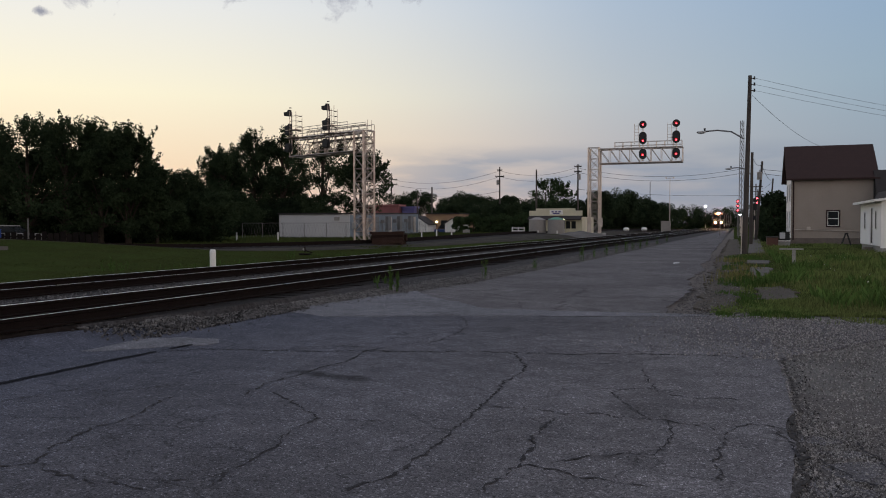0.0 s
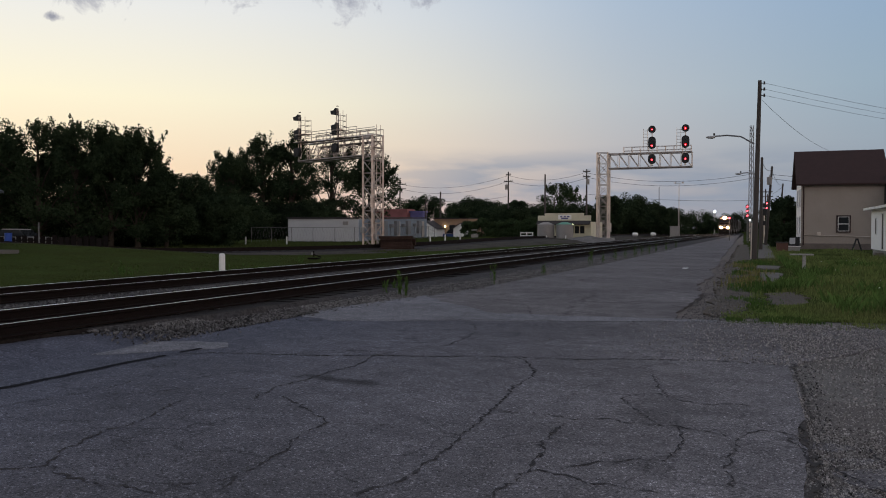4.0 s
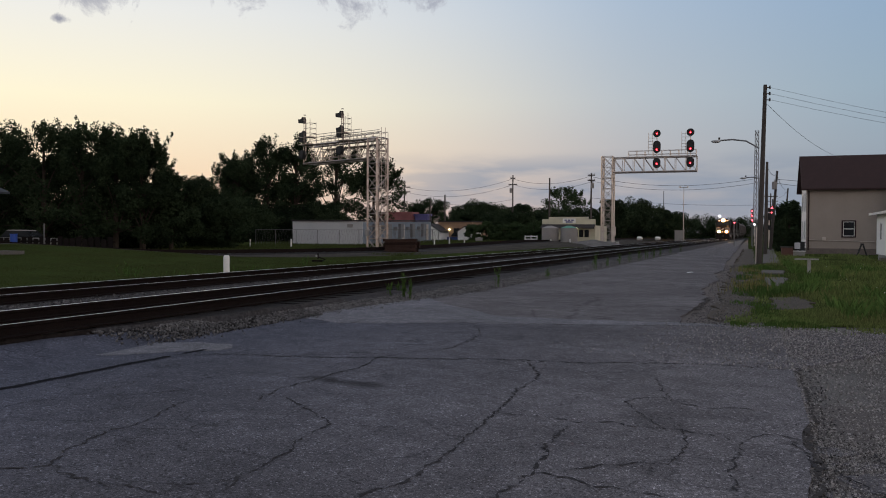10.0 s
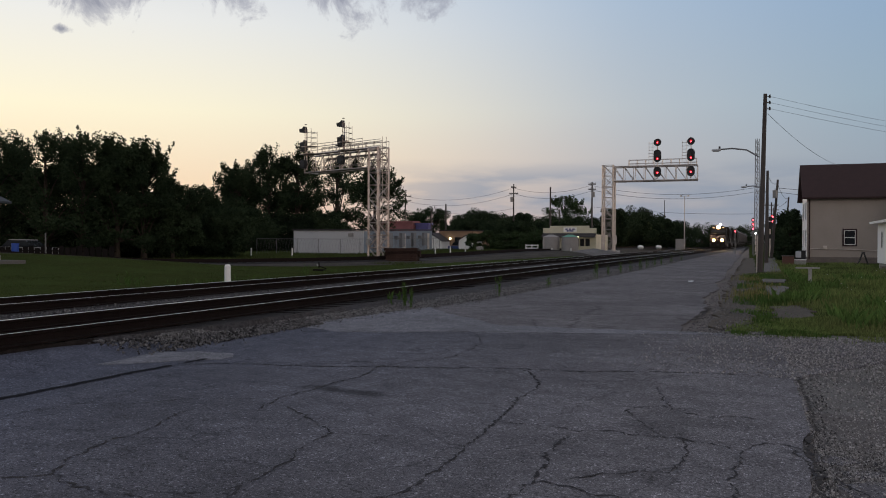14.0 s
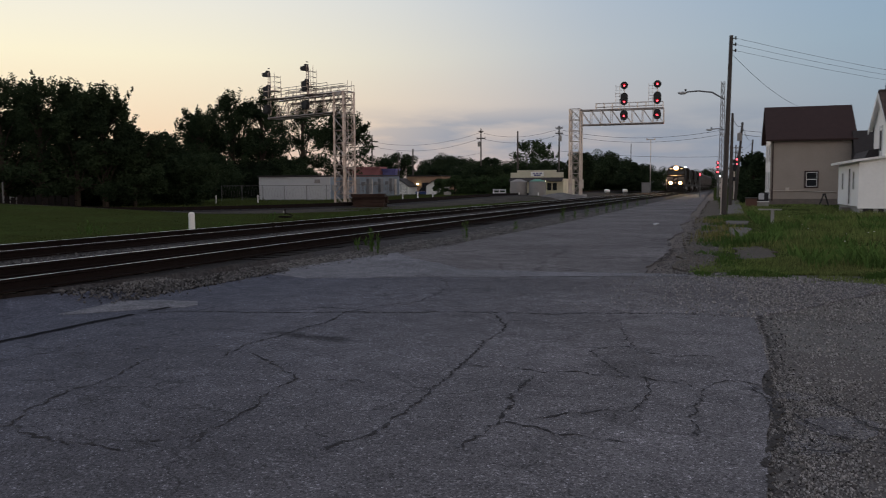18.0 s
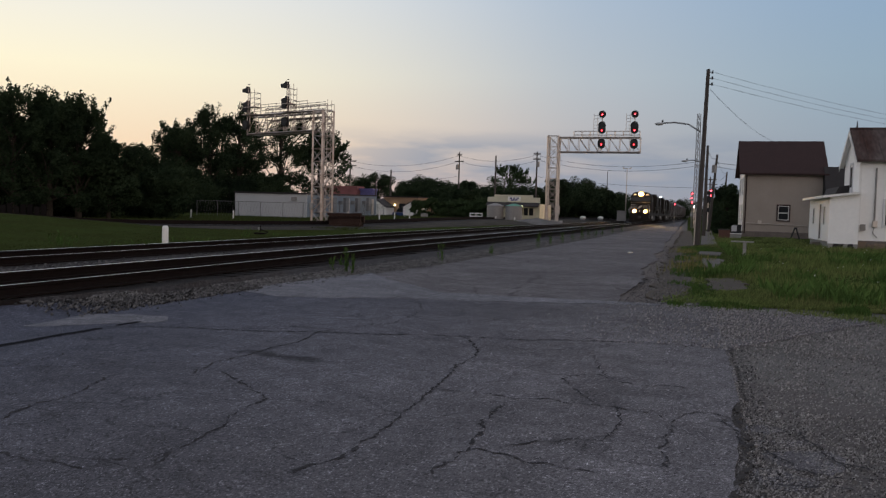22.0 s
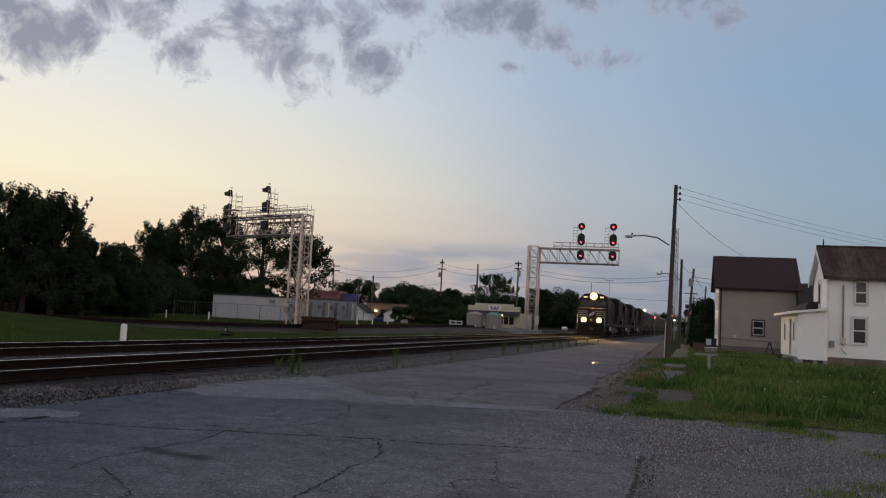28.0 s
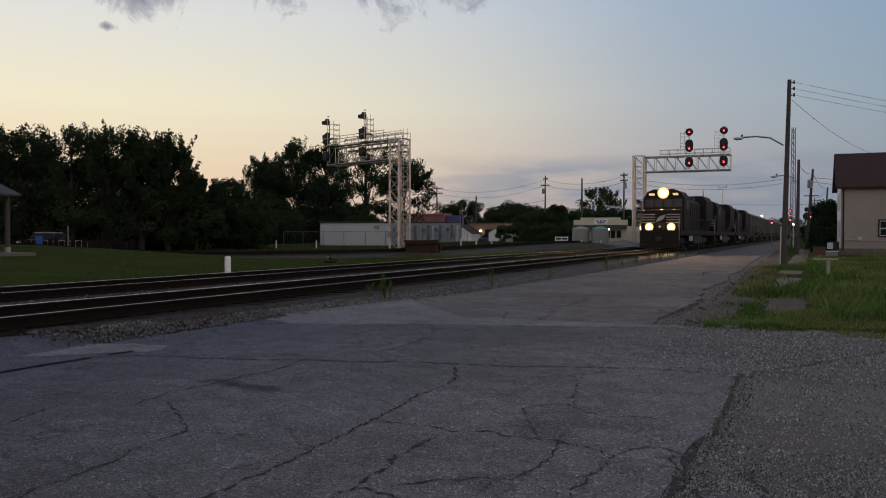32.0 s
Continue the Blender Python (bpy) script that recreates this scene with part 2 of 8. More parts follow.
def material(name, color, rough=0.8, metal=0.0, var=0.25, scale=1.0, fine=40.0, bump=0.25, second=None, amount=0.5, spec=0.4,
             per_object=0.0, per_island=0.0, translucent=0.0, stretch=None):
    """Colour varied at two scales, a second colour in patches, fine relief."""
    m = bpy.data.materials.new(name)
    m.use_nodes = True
    nt = m.node_tree
    N, L = nt.nodes.new, nt.links.new
    bsdf = nt.nodes["Principled BSDF"]
    co = N("ShaderNodeTexCoord").outputs["Object"]
    if stretch:
        mp = N("ShaderNodeMapping")
        mp.inputs["Scale"].default_value = stretch
        L(co, mp.inputs["Vector"])
        co = mp.outputs[0]
    n1, n2 = N("ShaderNodeTexNoise"), N("ShaderNodeTexNoise")
    for n, s, d in ((n1, scale, 6), (n2, fine, 3)):
        n.inputs["Scale"].default_value, n.inputs["Detail"].default_value = s, d
        L(co, n.inputs["Vector"])
    second = second or tuple(c * 0.6 for c in color)
    r = N("ShaderNodeMapRange")
    r.inputs["From Min"].default_value, r.inputs["From Max"].default_value = 0.35, 0.7
    r.inputs["To Max"].default_value = amount
    L(n1.outputs[0], r.inputs["Value"])
    mx = N("ShaderNodeMix")
    mx.data_type = "RGBA"
    L(r.outputs[0], mx.inputs["Factor"])
    mx.inputs["A"].default_value, mx.inputs["B"].default_value = (*color, 1), (*second, 1)
    hsv = N("ShaderNodeHueSaturation")
    L(mx.outputs["Result"], hsv.inputs["Color"])
    val = N("ShaderNodeMapRange")
    val.inputs["From Min"].default_value, val.inputs["From Max"].default_value = 0.25, 0.75
    val.inputs["To Min"].default_value, val.inputs["To Max"].default_value = 1 - var, 1 + var
    L(n2.outputs[0], val.inputs["Value"])
    out = val.outputs[0]
    for k, node, sock in ((per_object, "ShaderNodeObjectInfo", "Random"), (per_island, "ShaderNodeNewGeometry", "Random Per Island")):
        if k:
            info, mr, mul = N(node), N("ShaderNodeMapRange"), N("ShaderNodeMath")
            mr.inputs["To Min"].default_value, mr.inputs["To Max"].default_value = 1 - k, 1 + k
            L(info.outputs[sock], mr.inputs["Value"])
            mul.operation = "MULTIPLY"
            L(out, mul.inputs[0]), L(mr.outputs[0], mul.inputs[1])
            out = mul.outputs[0]
    L(out, hsv.inputs["Value"])
    L(hsv.outputs[0], bsdf.inputs["Base Color"])
    bsdf.inputs["Roughness"].default_value, bsdf.inputs["Metallic"].default_value = rough, metal
    bsdf.inputs["Specular IOR Level"].default_value = spec
    if bump:
        bp = N("ShaderNodeBump")
        bp.inputs["Strength"].default_value, bp.inputs["Distance"].default_value = bump, 0.02
        L(n2.outputs[0], bp.inputs["Height"])
        L(bp.outputs[0], bsdf.inputs["Normal"])
    if translucent:
        tr, ms = N("ShaderNodeBsdfTranslucent"), N("ShaderNodeMixShader")
        L(hsv.outputs[0], tr.inputs["Color"])
        ms.inputs[0].default_value = translucent
        L(bsdf.outputs[0], ms.inputs[1]), L(tr.outputs[0], ms.inputs[2])
        L(ms.outputs[0], nt.nodes["Material Output"].inputs["Surface"])
    return m


def glowing(name, color, strength):
    m = bpy.data.materials.new(name)
    m.use_nodes = True
    b = m.node_tree.nodes["Principled BSDF"]
    b.inputs["Base Color"].default_value = (*color, 1)
    b.inputs["Emission Color"].default_value = (*color, 1)
    b.inputs["Emission Strength"].default_value = strength
    return m


def glass(name, color=(0.016, 0.018, 0.020), rough=0.08):
    m = bpy.data.materials.new(name)
    m.use_nodes = True
    b = m.node_tree.nodes["Principled BSDF"]
    b.inputs["Base Color"].default_value = (*color, 1)
    b.inputs["Roughness"].default_value = rough
    b.inputs["Specular IOR Level"].default_value = 0.3
    return m


def asphalt_material(name, color, crack=0.6, cell=0.55, tone_spots=None, right_color=None):
    """Worn asphalt: aggregate grains, patches, a net of fine cracks, and darker spots such as oil stains or paler ones
    where given.
    """
    m = bpy.data.materials.new(name)
    m.use_nodes = True
    nt = m.node_tree
    N, L = nt.nodes.new, nt.links.new
    bsdf = nt.nodes["Principled BSDF"]
    co = N("ShaderNodeTexCoord").outputs["Object"]

    def noise_tex(s, d=4, rough=0.5):
        n = N("ShaderNodeTexNoise")
        n.inputs["Scale"].default_value, n.inputs["Detail"].default_value, n.inputs["Roughness"].default_value = s, d, rough
        L(co, n.inputs["Vector"])
        return n

    def ranged(sock, a, b, c, d):
        r = N("ShaderNodeMapRange")
        for k, v in (("From Min", a), ("From Max", b), ("To Min", c), ("To Max", d)):
            r.inputs[k].default_value = v
        L(sock, r.inputs["Value"])
        return r.outputs[0]

    def times(a, b):
        n = N("ShaderNodeMath")
        n.operation = "MULTIPLY"
        L(a, n.inputs[0]), L(b, n.inputs[1])
        return n.outputs[0]

    big, mid = noise_tex(0.35, 5), noise_tex(2.6, 6, 0.6)
    grain = N("ShaderNodeTexVoronoi")
    grain.inputs["Scale"].default_value = 112
    L(co, grain.inputs["Vector"])
    gsep = N("ShaderNodeSeparateColor")
    L(grain.outputs["Color"], gsep.inputs[0])
    warp = N("ShaderNodeVectorMath")
    warp.operation = "ADD"
    soft = noise_tex(1.7, 4)
    sc = N("ShaderNodeVectorMath")
    sc.operation = "SCALE"
    sc.inputs["Scale"].default_value = 0.9
    L(soft.outputs["Color"], sc.inputs[0])
    L(co, warp.inputs[0]), L(sc.outputs[0], warp.inputs[1])
    net = N("ShaderNodeTexVoronoi")
    net.feature = "DISTANCE_TO_EDGE"
    net.inputs["Scale"].default_value = cell
    L(warp.outputs[0], net.inputs["Vector"])
    lines = ranged(net.outputs["Distance"], 0.0, 0.014, 1 - crack, 1.0)
    only = ranged(noise_tex(0.8, 2).outputs[0], 0.42, 0.58, 0.0, 1.0)
    lm = N("ShaderNodeMath")
    lm.operation = "MAXIMUM"
    L(lines, lm.inputs[0]), L(only, lm.inputs[1])
    v = times(ranged(big.outputs[0], 0.3, 0.7, 0.76, 1.22), ranged(mid.outputs[0], 0.3, 0.7, 0.78, 1.20))
    v = times(v, ranged(gsep.outputs[0], 0.0, 1.0, 0.56, 1.48))
    v = times(v, lm.outputs[0])
    v = times(v, ranged(gsep.outputs[1], 0.92, 0.95, 1.0, 2.2))
    pits = N("ShaderNodeTexVoronoi")
    pits.inputs["Scale"].default_value = 47
    L(co, pits.inputs["Vector"])
    psep = N("ShaderNodeSeparateColor")
    L(pits.outputs["Color"], psep.inputs[0])
    v = times(v, ranged(psep.outputs[0], 0.90, 0.95, 1.0, 0.62))
    v = times(v, ranged(psep.outputs[1], 0.94, 0.97, 1.0, 1.7))
    if tone_spots:
        for (sx, sy), rx, ry, dark in tone_spots:
            mp = N("ShaderNodeMapping")
            mp.vector_type = "TEXTURE"
            mp.inputs["Location"].default_value = (sx, sy, 0)
            mp.inputs["Rotation"].default_value = (0, 0, -0.3 if rx > 2 * ry else 0)
            mp.inputs["Scale"].default_value = (rx, ry, 1)
            L(warp.outputs[0], mp.inputs["Vector"])
            ln = N("ShaderNodeVectorMath")
            ln.operation = "LENGTH"
            L(mp.outputs[0], ln.inputs[0])
            v = times(v, ranged(ln.outputs["Value"], 0.35, 1.1, dark, 1.0))
    hsv = N("ShaderNodeHueSaturation")
    hsv.inputs["Color"].default_value = (*color, 1)
    if right_color:
        # bluish towards the rails, browner and lighter away from them
        pos = N("ShaderNodeSeparateXYZ")
        L(warp.outputs[0], pos.inputs[0])
        tones = N("ShaderNodeMix")
        tones.data_type = "RGBA"
        tones.inputs["A"].default_value, tones.inputs["B"].default_value = (*color, 1), (*right_color, 1)
        L(ranged(pos.outputs["X"], -6.5, -0.5, 0.0, 1.0), tones.inputs["Factor"])
        L(tones.outputs["Result"], hsv.inputs["Color"])
    L(v, hsv.inputs["Value"])
    L(hsv.outputs[0], bsdf.inputs["Base Color"])
    bsdf.inputs["Roughness"].default_value = 0.95
    bsdf.inputs["Specular IOR Level"].default_value = 0.12
    bp = N("ShaderNodeBump")
    bp.inputs["Strength"].default_value, bp.inputs["Distance"].default_value = 0.5, 0.012
    L(grain.outputs["Distance"], bp.inputs["Height"])
    L(bp.outputs[0], bsdf.inputs["Normal"])
    return m


# the last spot is a broad paler area over the lot's right half
ASPHALT = asphalt_material("worn_asphalt", (0.071, 0.074, 0.096), crack=0.40, cell=0.72, right_color=(0.106, 0.100, 0.107), tone_spots=[((-3.55, 8.13), 0.66, 0.19, 0.12), ((-0.30, 7.75), 0.40, 0.7, 0.62), ((-0.25, 6.1), 0.22, 0.42, 0.72), ((-0.2, 8.0), 2.6, 5.5, 1.28)])
ROAD = asphalt_material("road_asphalt", (0.112, 0.104, 0.109), crack=0.5, cell=0.32)
PATCH = asphalt_material("pale_asphalt", (0.142, 0.140, 0.155), crack=0.2)
DIRT = material("packed_dirt", (0.135, 0.114, 0.105), var=0.4, scale=1.3, fine=26, bump=0.6, second=(0.082, 0.070, 0.064), amount=0.8, spec=0.08)
GRAVEL = material("gravel_bed", (0.158, 0.147, 0.141), var=0.5, scale=1.1, fine=46, bump=0.9, second=(0.100, 0.094, 0.090), amount=0.95, spec=0.08)
BARE = material("bare_dark_soil", (0.122, 0.110, 0.106), var=0.45, scale=2.2, fine=60, bump=0.8, second=(0.100, 0.090, 0.086), amount=0.8, spec=0.06)
VERGE_SOIL = material("verge_soil", (0.092, 0.076, 0.063), var=0.5, scale=1.1, fine=22, bump=0.8, second=(0.066, 0.058, 0.048), amount=0.9, spec=0.06)
WATER = material("damp_tar", (0.075, 0.070, 0.072), rough=0.16, var=0.2, scale=6, fine=40, bump=0.05, spec=0.22)
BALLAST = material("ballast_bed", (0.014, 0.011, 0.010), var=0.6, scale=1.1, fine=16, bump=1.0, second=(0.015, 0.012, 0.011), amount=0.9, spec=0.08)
GRAVEL_STONE = material("pale_gravel", (0.245, 0.230, 0.222), var=0.2, scale=3, fine=30, per_island=0.65, spec=0.08)
STONE = material("crushed_stone", (0.118, 0.115, 0.116), var=0.25, scale=3, fine=30, per_island=0.8, spec=0.08)
GRASS_BED = material("lawn_soil", (0.042, 0.057, 0.018), var=0.25, scale=0.5, fine=9, bump=0.2, second=(0.036, 0.042, 0.015), amount=0.8, spec=0.0)
MOWN = material("mown_grass", (0.054, 0.073, 0.025), rough=0.7, var=0.2, scale=0.25, fine=3, bump=0, second=(0.048, 0.054, 0.019), amount=0.8, per_island=0.12, translucent=0.3, spec=0.0)
BLADE = material("grass_blade", (0.128, 0.172, 0.052), rough=0.6, var=0.2, scale=0.35, fine=4, bump=0, second=(0.150, 0.150, 0.060), amount=0.8, per_island=0.45, translucent=0.4, spec=0.0)
DRY = material("dry_weed", (0.17, 0.155, 0.06), rough=0.8, var=0.3, bump=0, per_island=0.4, translucent=0.3, spec=0.0)
WEED = material("weed_leaf", (0.066, 0.115, 0.030), rough=0.6, var=0.2, bump=0, per_island=0.35, translucent=0.35, spec=0.0)
WEED_DARK = material("dark_weed_leaf", (0.085, 0.140, 0.038), rough=0.6, var=0.25, bump=0, per_island=0.4, translucent=0.3, spec=0.0)
LEAF = material("leaf_dark", (0.042, 0.060, 0.031), rough=0.6, var=0.2, scale=0.5, fine=3, bump=0, second=(0.014, 0.022, 0.013), amount=1.0, per_island=0.16, translucent=0.2, spec=0.0)
# leaf colour lowered to carry the shade beneath the tall trees
UNDER_SHADE = material("shaded_undergrowth", (0.019, 0.028, 0.016), rough=0.6, var=0.2, scale=0.6, fine=3, bump=0, second=(0.011, 0.016, 0.010), amount=0.9, per_island=0.15, translucent=0.1, spec=0.0)
LEAF_MID = material("leaf_mid", (0.046, 0.070, 0.033), rough=0.6, var=0.2, scale=0.3, fine=3, bump=0, per_island=0.28, translucent=0.15, spec=0.0)
BARK = material("bark", (0.049, 0.039, 0.031), rough=0.95, var=0.35, scale=2, fine=18, bump=0.8, stretch=(1, 1, 0.25), spec=0.08)
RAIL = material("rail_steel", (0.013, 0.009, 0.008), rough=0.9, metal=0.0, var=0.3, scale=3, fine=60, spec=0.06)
RAIL_TOP = material("rail_head_polished", (0.70, 0.72, 0.77), rough=0.30, metal=1.0, var=0.1, scale=2, fine=40, bump=0.05)
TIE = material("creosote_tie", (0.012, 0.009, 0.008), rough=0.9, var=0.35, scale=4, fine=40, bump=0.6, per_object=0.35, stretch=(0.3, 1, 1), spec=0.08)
GALV = material("galvanised_steel", (0.55, 0.48, 0.43), rough=0.42, metal=0.55, var=0.15, scale=1.2, fine=30, bump=0.1, second=(0.36, 0.30, 0.26))
GALV_OLD = material("sooty_galvanised_steel", (0.43, 0.375, 0.345), rough=0.36, metal=0.85, var=0.2, scale=1.6, fine=30, bump=0.1, second=(0.26, 0.19, 0.15), amount=0.8)
BLACK = material("black_enamel", (0.012, 0.012, 0.013), rough=0.6, var=0.2, bump=0.05)
WOOD_POLE = material("weathered_pole", (0.068, 0.057, 0.051), rough=0.95, var=0.3, scale=1.5, fine=25, bump=0.5, stretch=(3, 3, 0.2))
CONCRETE = material("old_concrete", (0.30, 0.285, 0.27), rough=0.9, var=0.2, scale=1.4, fine=30, bump=0.3, second=(0.19, 0.18, 0.17))
WHITE_SIDING = material("white_clapboard", (0.86, 0.84, 0.815), rough=0.6, var=0.03, scale=0.8, fine=6, bump=0.02, second=(0.78, 0.76, 0.73), amount=0.4)
TAN_SIDING = material("tan_clapboard", (0.33, 0.275, 0.235), rough=0.65, var=0.08, scale=0.8, fine=14, bump=0.08, second=(0.27, 0.225, 0.19), amount=0.5)
WHITE_TRIM = material("white_trim", (0.80, 0.78, 0.75), rough=0.5, var=0.06, bump=0.05)
BROWN_ROOF = material("brown_shingle", (0.036, 0.017, 0.016), rough=0.9, var=0.3, scale=2, fine=25, bump=0.4)
RUST_ROOF = material("rusted_metal_roof", (0.048, 0.024, 0.019), rough=0.9, metal=0.0, var=0.35, scale=0.9, fine=7, bump=0.2, second=(0.105, 0.088, 0.084), amount=0.9, stretch=(1.2, 0.3, 0.3), spec=0.15)
GREY_TRIM = material("grey_window_casing", (0.69, 0.68, 0.67), rough=0.6, var=0.1, bump=0.05)
CURTAIN = material("grey_curtain", (0.16, 0.155, 0.15), rough=0.9, var=0.15, bump=0.1, stretch=(6, 6, 0.5))
SOIL = material("dark_soil", (0.058, 0.053, 0.052), rough=0.95, var=0.4, scale=4, fine=40, bump=0.8, spec=0.05)
SHOULDER = material("grey_ballast_bed", (0.048, 0.047, 0.050), rough=0.95, var=0.6, scale=1.6, fine=22, bump=1.0, second=(0.05, 0.044, 0.042), amount=0.8, spec=0.06)
FENCE_WIRE = material("dull_fence_wire", (0.13, 0.125, 0.12), rough=0.7, var=0.15, bump=0)
CINDER = material("dark_cinder", (0.060, 0.051, 0.044), rough=0.95, var=0.5, scale=0.7, fine=12, bump=0.8, second=(0.030, 0.027, 0.022), amount=0.9, spec=0.05)
DUCT = material("dull_grey_duct", (0.17, 0.17, 0.18), rough=0.7, var=0.15, bump=0.05)
DARK_BLUE = material("dark_blue_paint", (0.03, 0.055, 0.16), rough=0.35, var=0.1, bump=0)
SHELTER_ROOF = material("slate_blue_roof", (0.030, 0.036, 0.042), rough=0.8, var=0.12, scale=1.5, fine=20, bump=0.1)
LAMP_GREY = material("dull_lamp_casing", (0.40, 0.40, 0.40), rough=0.5, var=0.08, bump=0.02)
DARK_STONE = material("oily_stone", (0.090, 0.087, 0.088), rough=0.9, var=0.25, scale=3, fine=30, per_island=0.75, spec=0.06)
FLOWER = material("white_petal", (0.75, 0.74, 0.70), rough=0.7, var=0.1, bump=0)
DARK_ROOF = material("dark_shingle", (0.035, 0.03, 0.03), rough=0.9, var=0.3, scale=2, fine=25, bump=0.4)
FIELD_STONE = material("brown_foundation_stone", (0.21, 0.155, 0.115), rough=0.9, var=0.3, scale=2, fine=20, per_object=0.4)
BRICK_RED = material("foundation_block", (0.16, 0.13, 0.115), rough=0.9, var=0.2, scale=2, fine=20)
PANE = glass("window_glass")
SHED_WALL = material("pale_block_wall", (0.45, 0.445, 0.45), rough=0.85, var=0.06, scale=0.5, fine=16, bump=0.1, second=(0.36, 0.36, 0.38), amount=0.5)
BLUE_WALL = material("pale_blue_panel", (0.185, 0.22, 0.265), rough=0.7, var=0.08, scale=0.6, fine=12, bump=0.1)
YELLOW_WALL = material("cream_yellow_wall", (0.60, 0.55, 0.41), rough=0.75, var=0.06, scale=0.7, fine=14, bump=0.1)
RED_WALL = material("red_store_wall", (0.24, 0.085, 0.085), rough=0.7, var=0.1, bump=0.1)
VIOLET_WALL = material("violet_store_wall", (0.10, 0.09, 0.23), rough=0.7, var=0.1, bump=0.1)
ORANGE_WALL = material("tan_store_wall", (0.30, 0.19, 0.12), rough=0.8, var=0.1, bump=0.1)
TANK_GREY = material("grey_tank", (0.27, 0.25, 0.235), rough=0.7, var=0.1, scale=0.8, fine=10, bump=0.1)
GREEN_LID = material("green_cap", (0.10, 0.28, 0.20), rough=0.6, var=0.1)
BLUE_PLASTIC = material("blue_plastic", (0.010, 0.055, 0.30), rough=0.45, var=0.1, bump=0.05)
LOCO_BLACK = material("locomotive_black", (0.022, 0.018, 0.015), rough=0.7, var=0.25, scale=1, fine=15, bump=0.1, second=(0.018, 0.014, 0.011), spec=0.1)
LOCO_GREY = material("locomotive_grime", (0.036, 0.030, 0.025), rough=0.8, var=0.3, scale=1, fine=15, bump=0.1)
STRIPE = material("white_stripe", (0.36, 0.34, 0.31), rough=0.5, var=0.1, bump=0.05)
HOPPER = material("hopper_grey", (0.098, 0.090, 0.087), rough=0.7, var=0.12, scale=0.7, fine=8, bump=0.1, second=(0.07, 0.055, 0.05), amount=0.7, per_object=0.25)
HOPPER_DARK = material("hopper_underframe", (0.03, 0.027, 0.025), rough=0.85, var=0.2)
CAR_PAINT = material("silver_blue_paint", (0.30, 0.33, 0.39), rough=0.25, metal=0.6, var=0.04, bump=0)
TYRE = material("tyre_rubber", (0.02, 0.02, 0.02), rough=0.9, var=0.2)
TAIL_RED = material("tail_lamp_red", (0.30, 0.02, 0.015), rough=0.2, var=0.05, bump=0)
CRACK = material("crack_shadow", (0.050, 0.048, 0.051), rough=0.95, var=0.3, fine=20, spec=0.02)
OLD_TIE = material("scrap_tie", (0.040, 0.024, 0.019), rough=0.9, var=0.35, scale=4, fine=40, bump=0.6, per_object=0.35, spec=0.08)
PLANTER = material("brown_planter", (0.12, 0.055, 0.04), rough=0.8, var=0.2)
SLAB = material("dirty_concrete", (0.125, 0.116, 0.110), rough=0.95, var=0.25, scale=1.4, fine=30, bump=0.3, second=(0.10, 0.09, 0.08), amount=0.8, spec=0.1)
TAR = material("tar_sealant", (0.018, 0.018, 0.022), rough=0.95, var=0.3, fine=12, spec=0.02)
WIRE = material("wire_black", (0.05, 0.05, 0.053), rough=0.7, var=0.1, bump=0)
RED_LAMP = glowing("red_signal_lamp", (1.0, 0.06, 0.08), 9.0)
RED_LENS = glowing("red_signal_lens", (1.0, 0.02, 0.035), 0.45)
HEADLAMP = glowing("train_headlamp", (1.0, 0.62, 0.26), 6000)
# bloom of the train lamps, put into emissive discs wider than the lamps
BLOOM_RIM = glowing("lamp_bloom_rim", (1.0, 0.55, 0.17), 2.2)
BLOOM_CORE = glowing("lamp_bloom_core", (1.0, 0.66, 0.28), 3.4)
BLOOM_RIM.node_tree.nodes["Principled BSDF"].inputs["Base Color"].default_value = (0.0, 0.0, 0.0, 1)
BLOOM_RIM.node_tree.nodes["Principled BSDF"].inputs["Specular IOR Level"].default_value = 0.0
DITCHLAMP = glowing("train_ditch_lamp", (1.0, 0.58, 0.22), 3200)
SMALL_LAMP = glowing("train_small_lamp", (1.0, 0.62, 0.3), 0.9)
LOT_LAMP = glowing("white_lot_lamp", (0.92, 0.95, 1.0), 16)
WALL_LAMP = glowing("wall_lamp", (1.0, 0.93, 0.55), 8)

# ---- helpers for building ----


def part(name, bm, mat, parent=None, label="", smooth=False):
    me = bpy.data.meshes.new(name)
    bmesh.ops.recalc_face_normals(bm, faces=bm.faces)
    if smooth:
        for f in bm.faces:
            f.smooth = True
    bm.to_mesh(me)
    bm.free()
    me.materials.append(mat)
    ob = new(name, me)
    ob.parent = parent
    if label:
        ob["label"] = label
    return ob


def shared(name, me, parent, m):
    ob = new(name, me)
    ob.parent = parent
    ob.matrix_basis = m
    return ob


def thing(name, m, label, category, group=""):
    e = new(name)
    e.matrix_basis = m if isinstance(m, Matrix) else pose(*m)
    return tagged(e, label, category, group)


def soup(name, verts, faces, mat, parent=None, label=""):
    me = bpy.data.meshes.new(name)
    me.from_pydata([tuple(v) for v in verts], [], faces)
    me.materials.append(mat)
    ob = new(name, me)
    ob.parent = parent
    if label:
        ob["label"] = label
    return ob


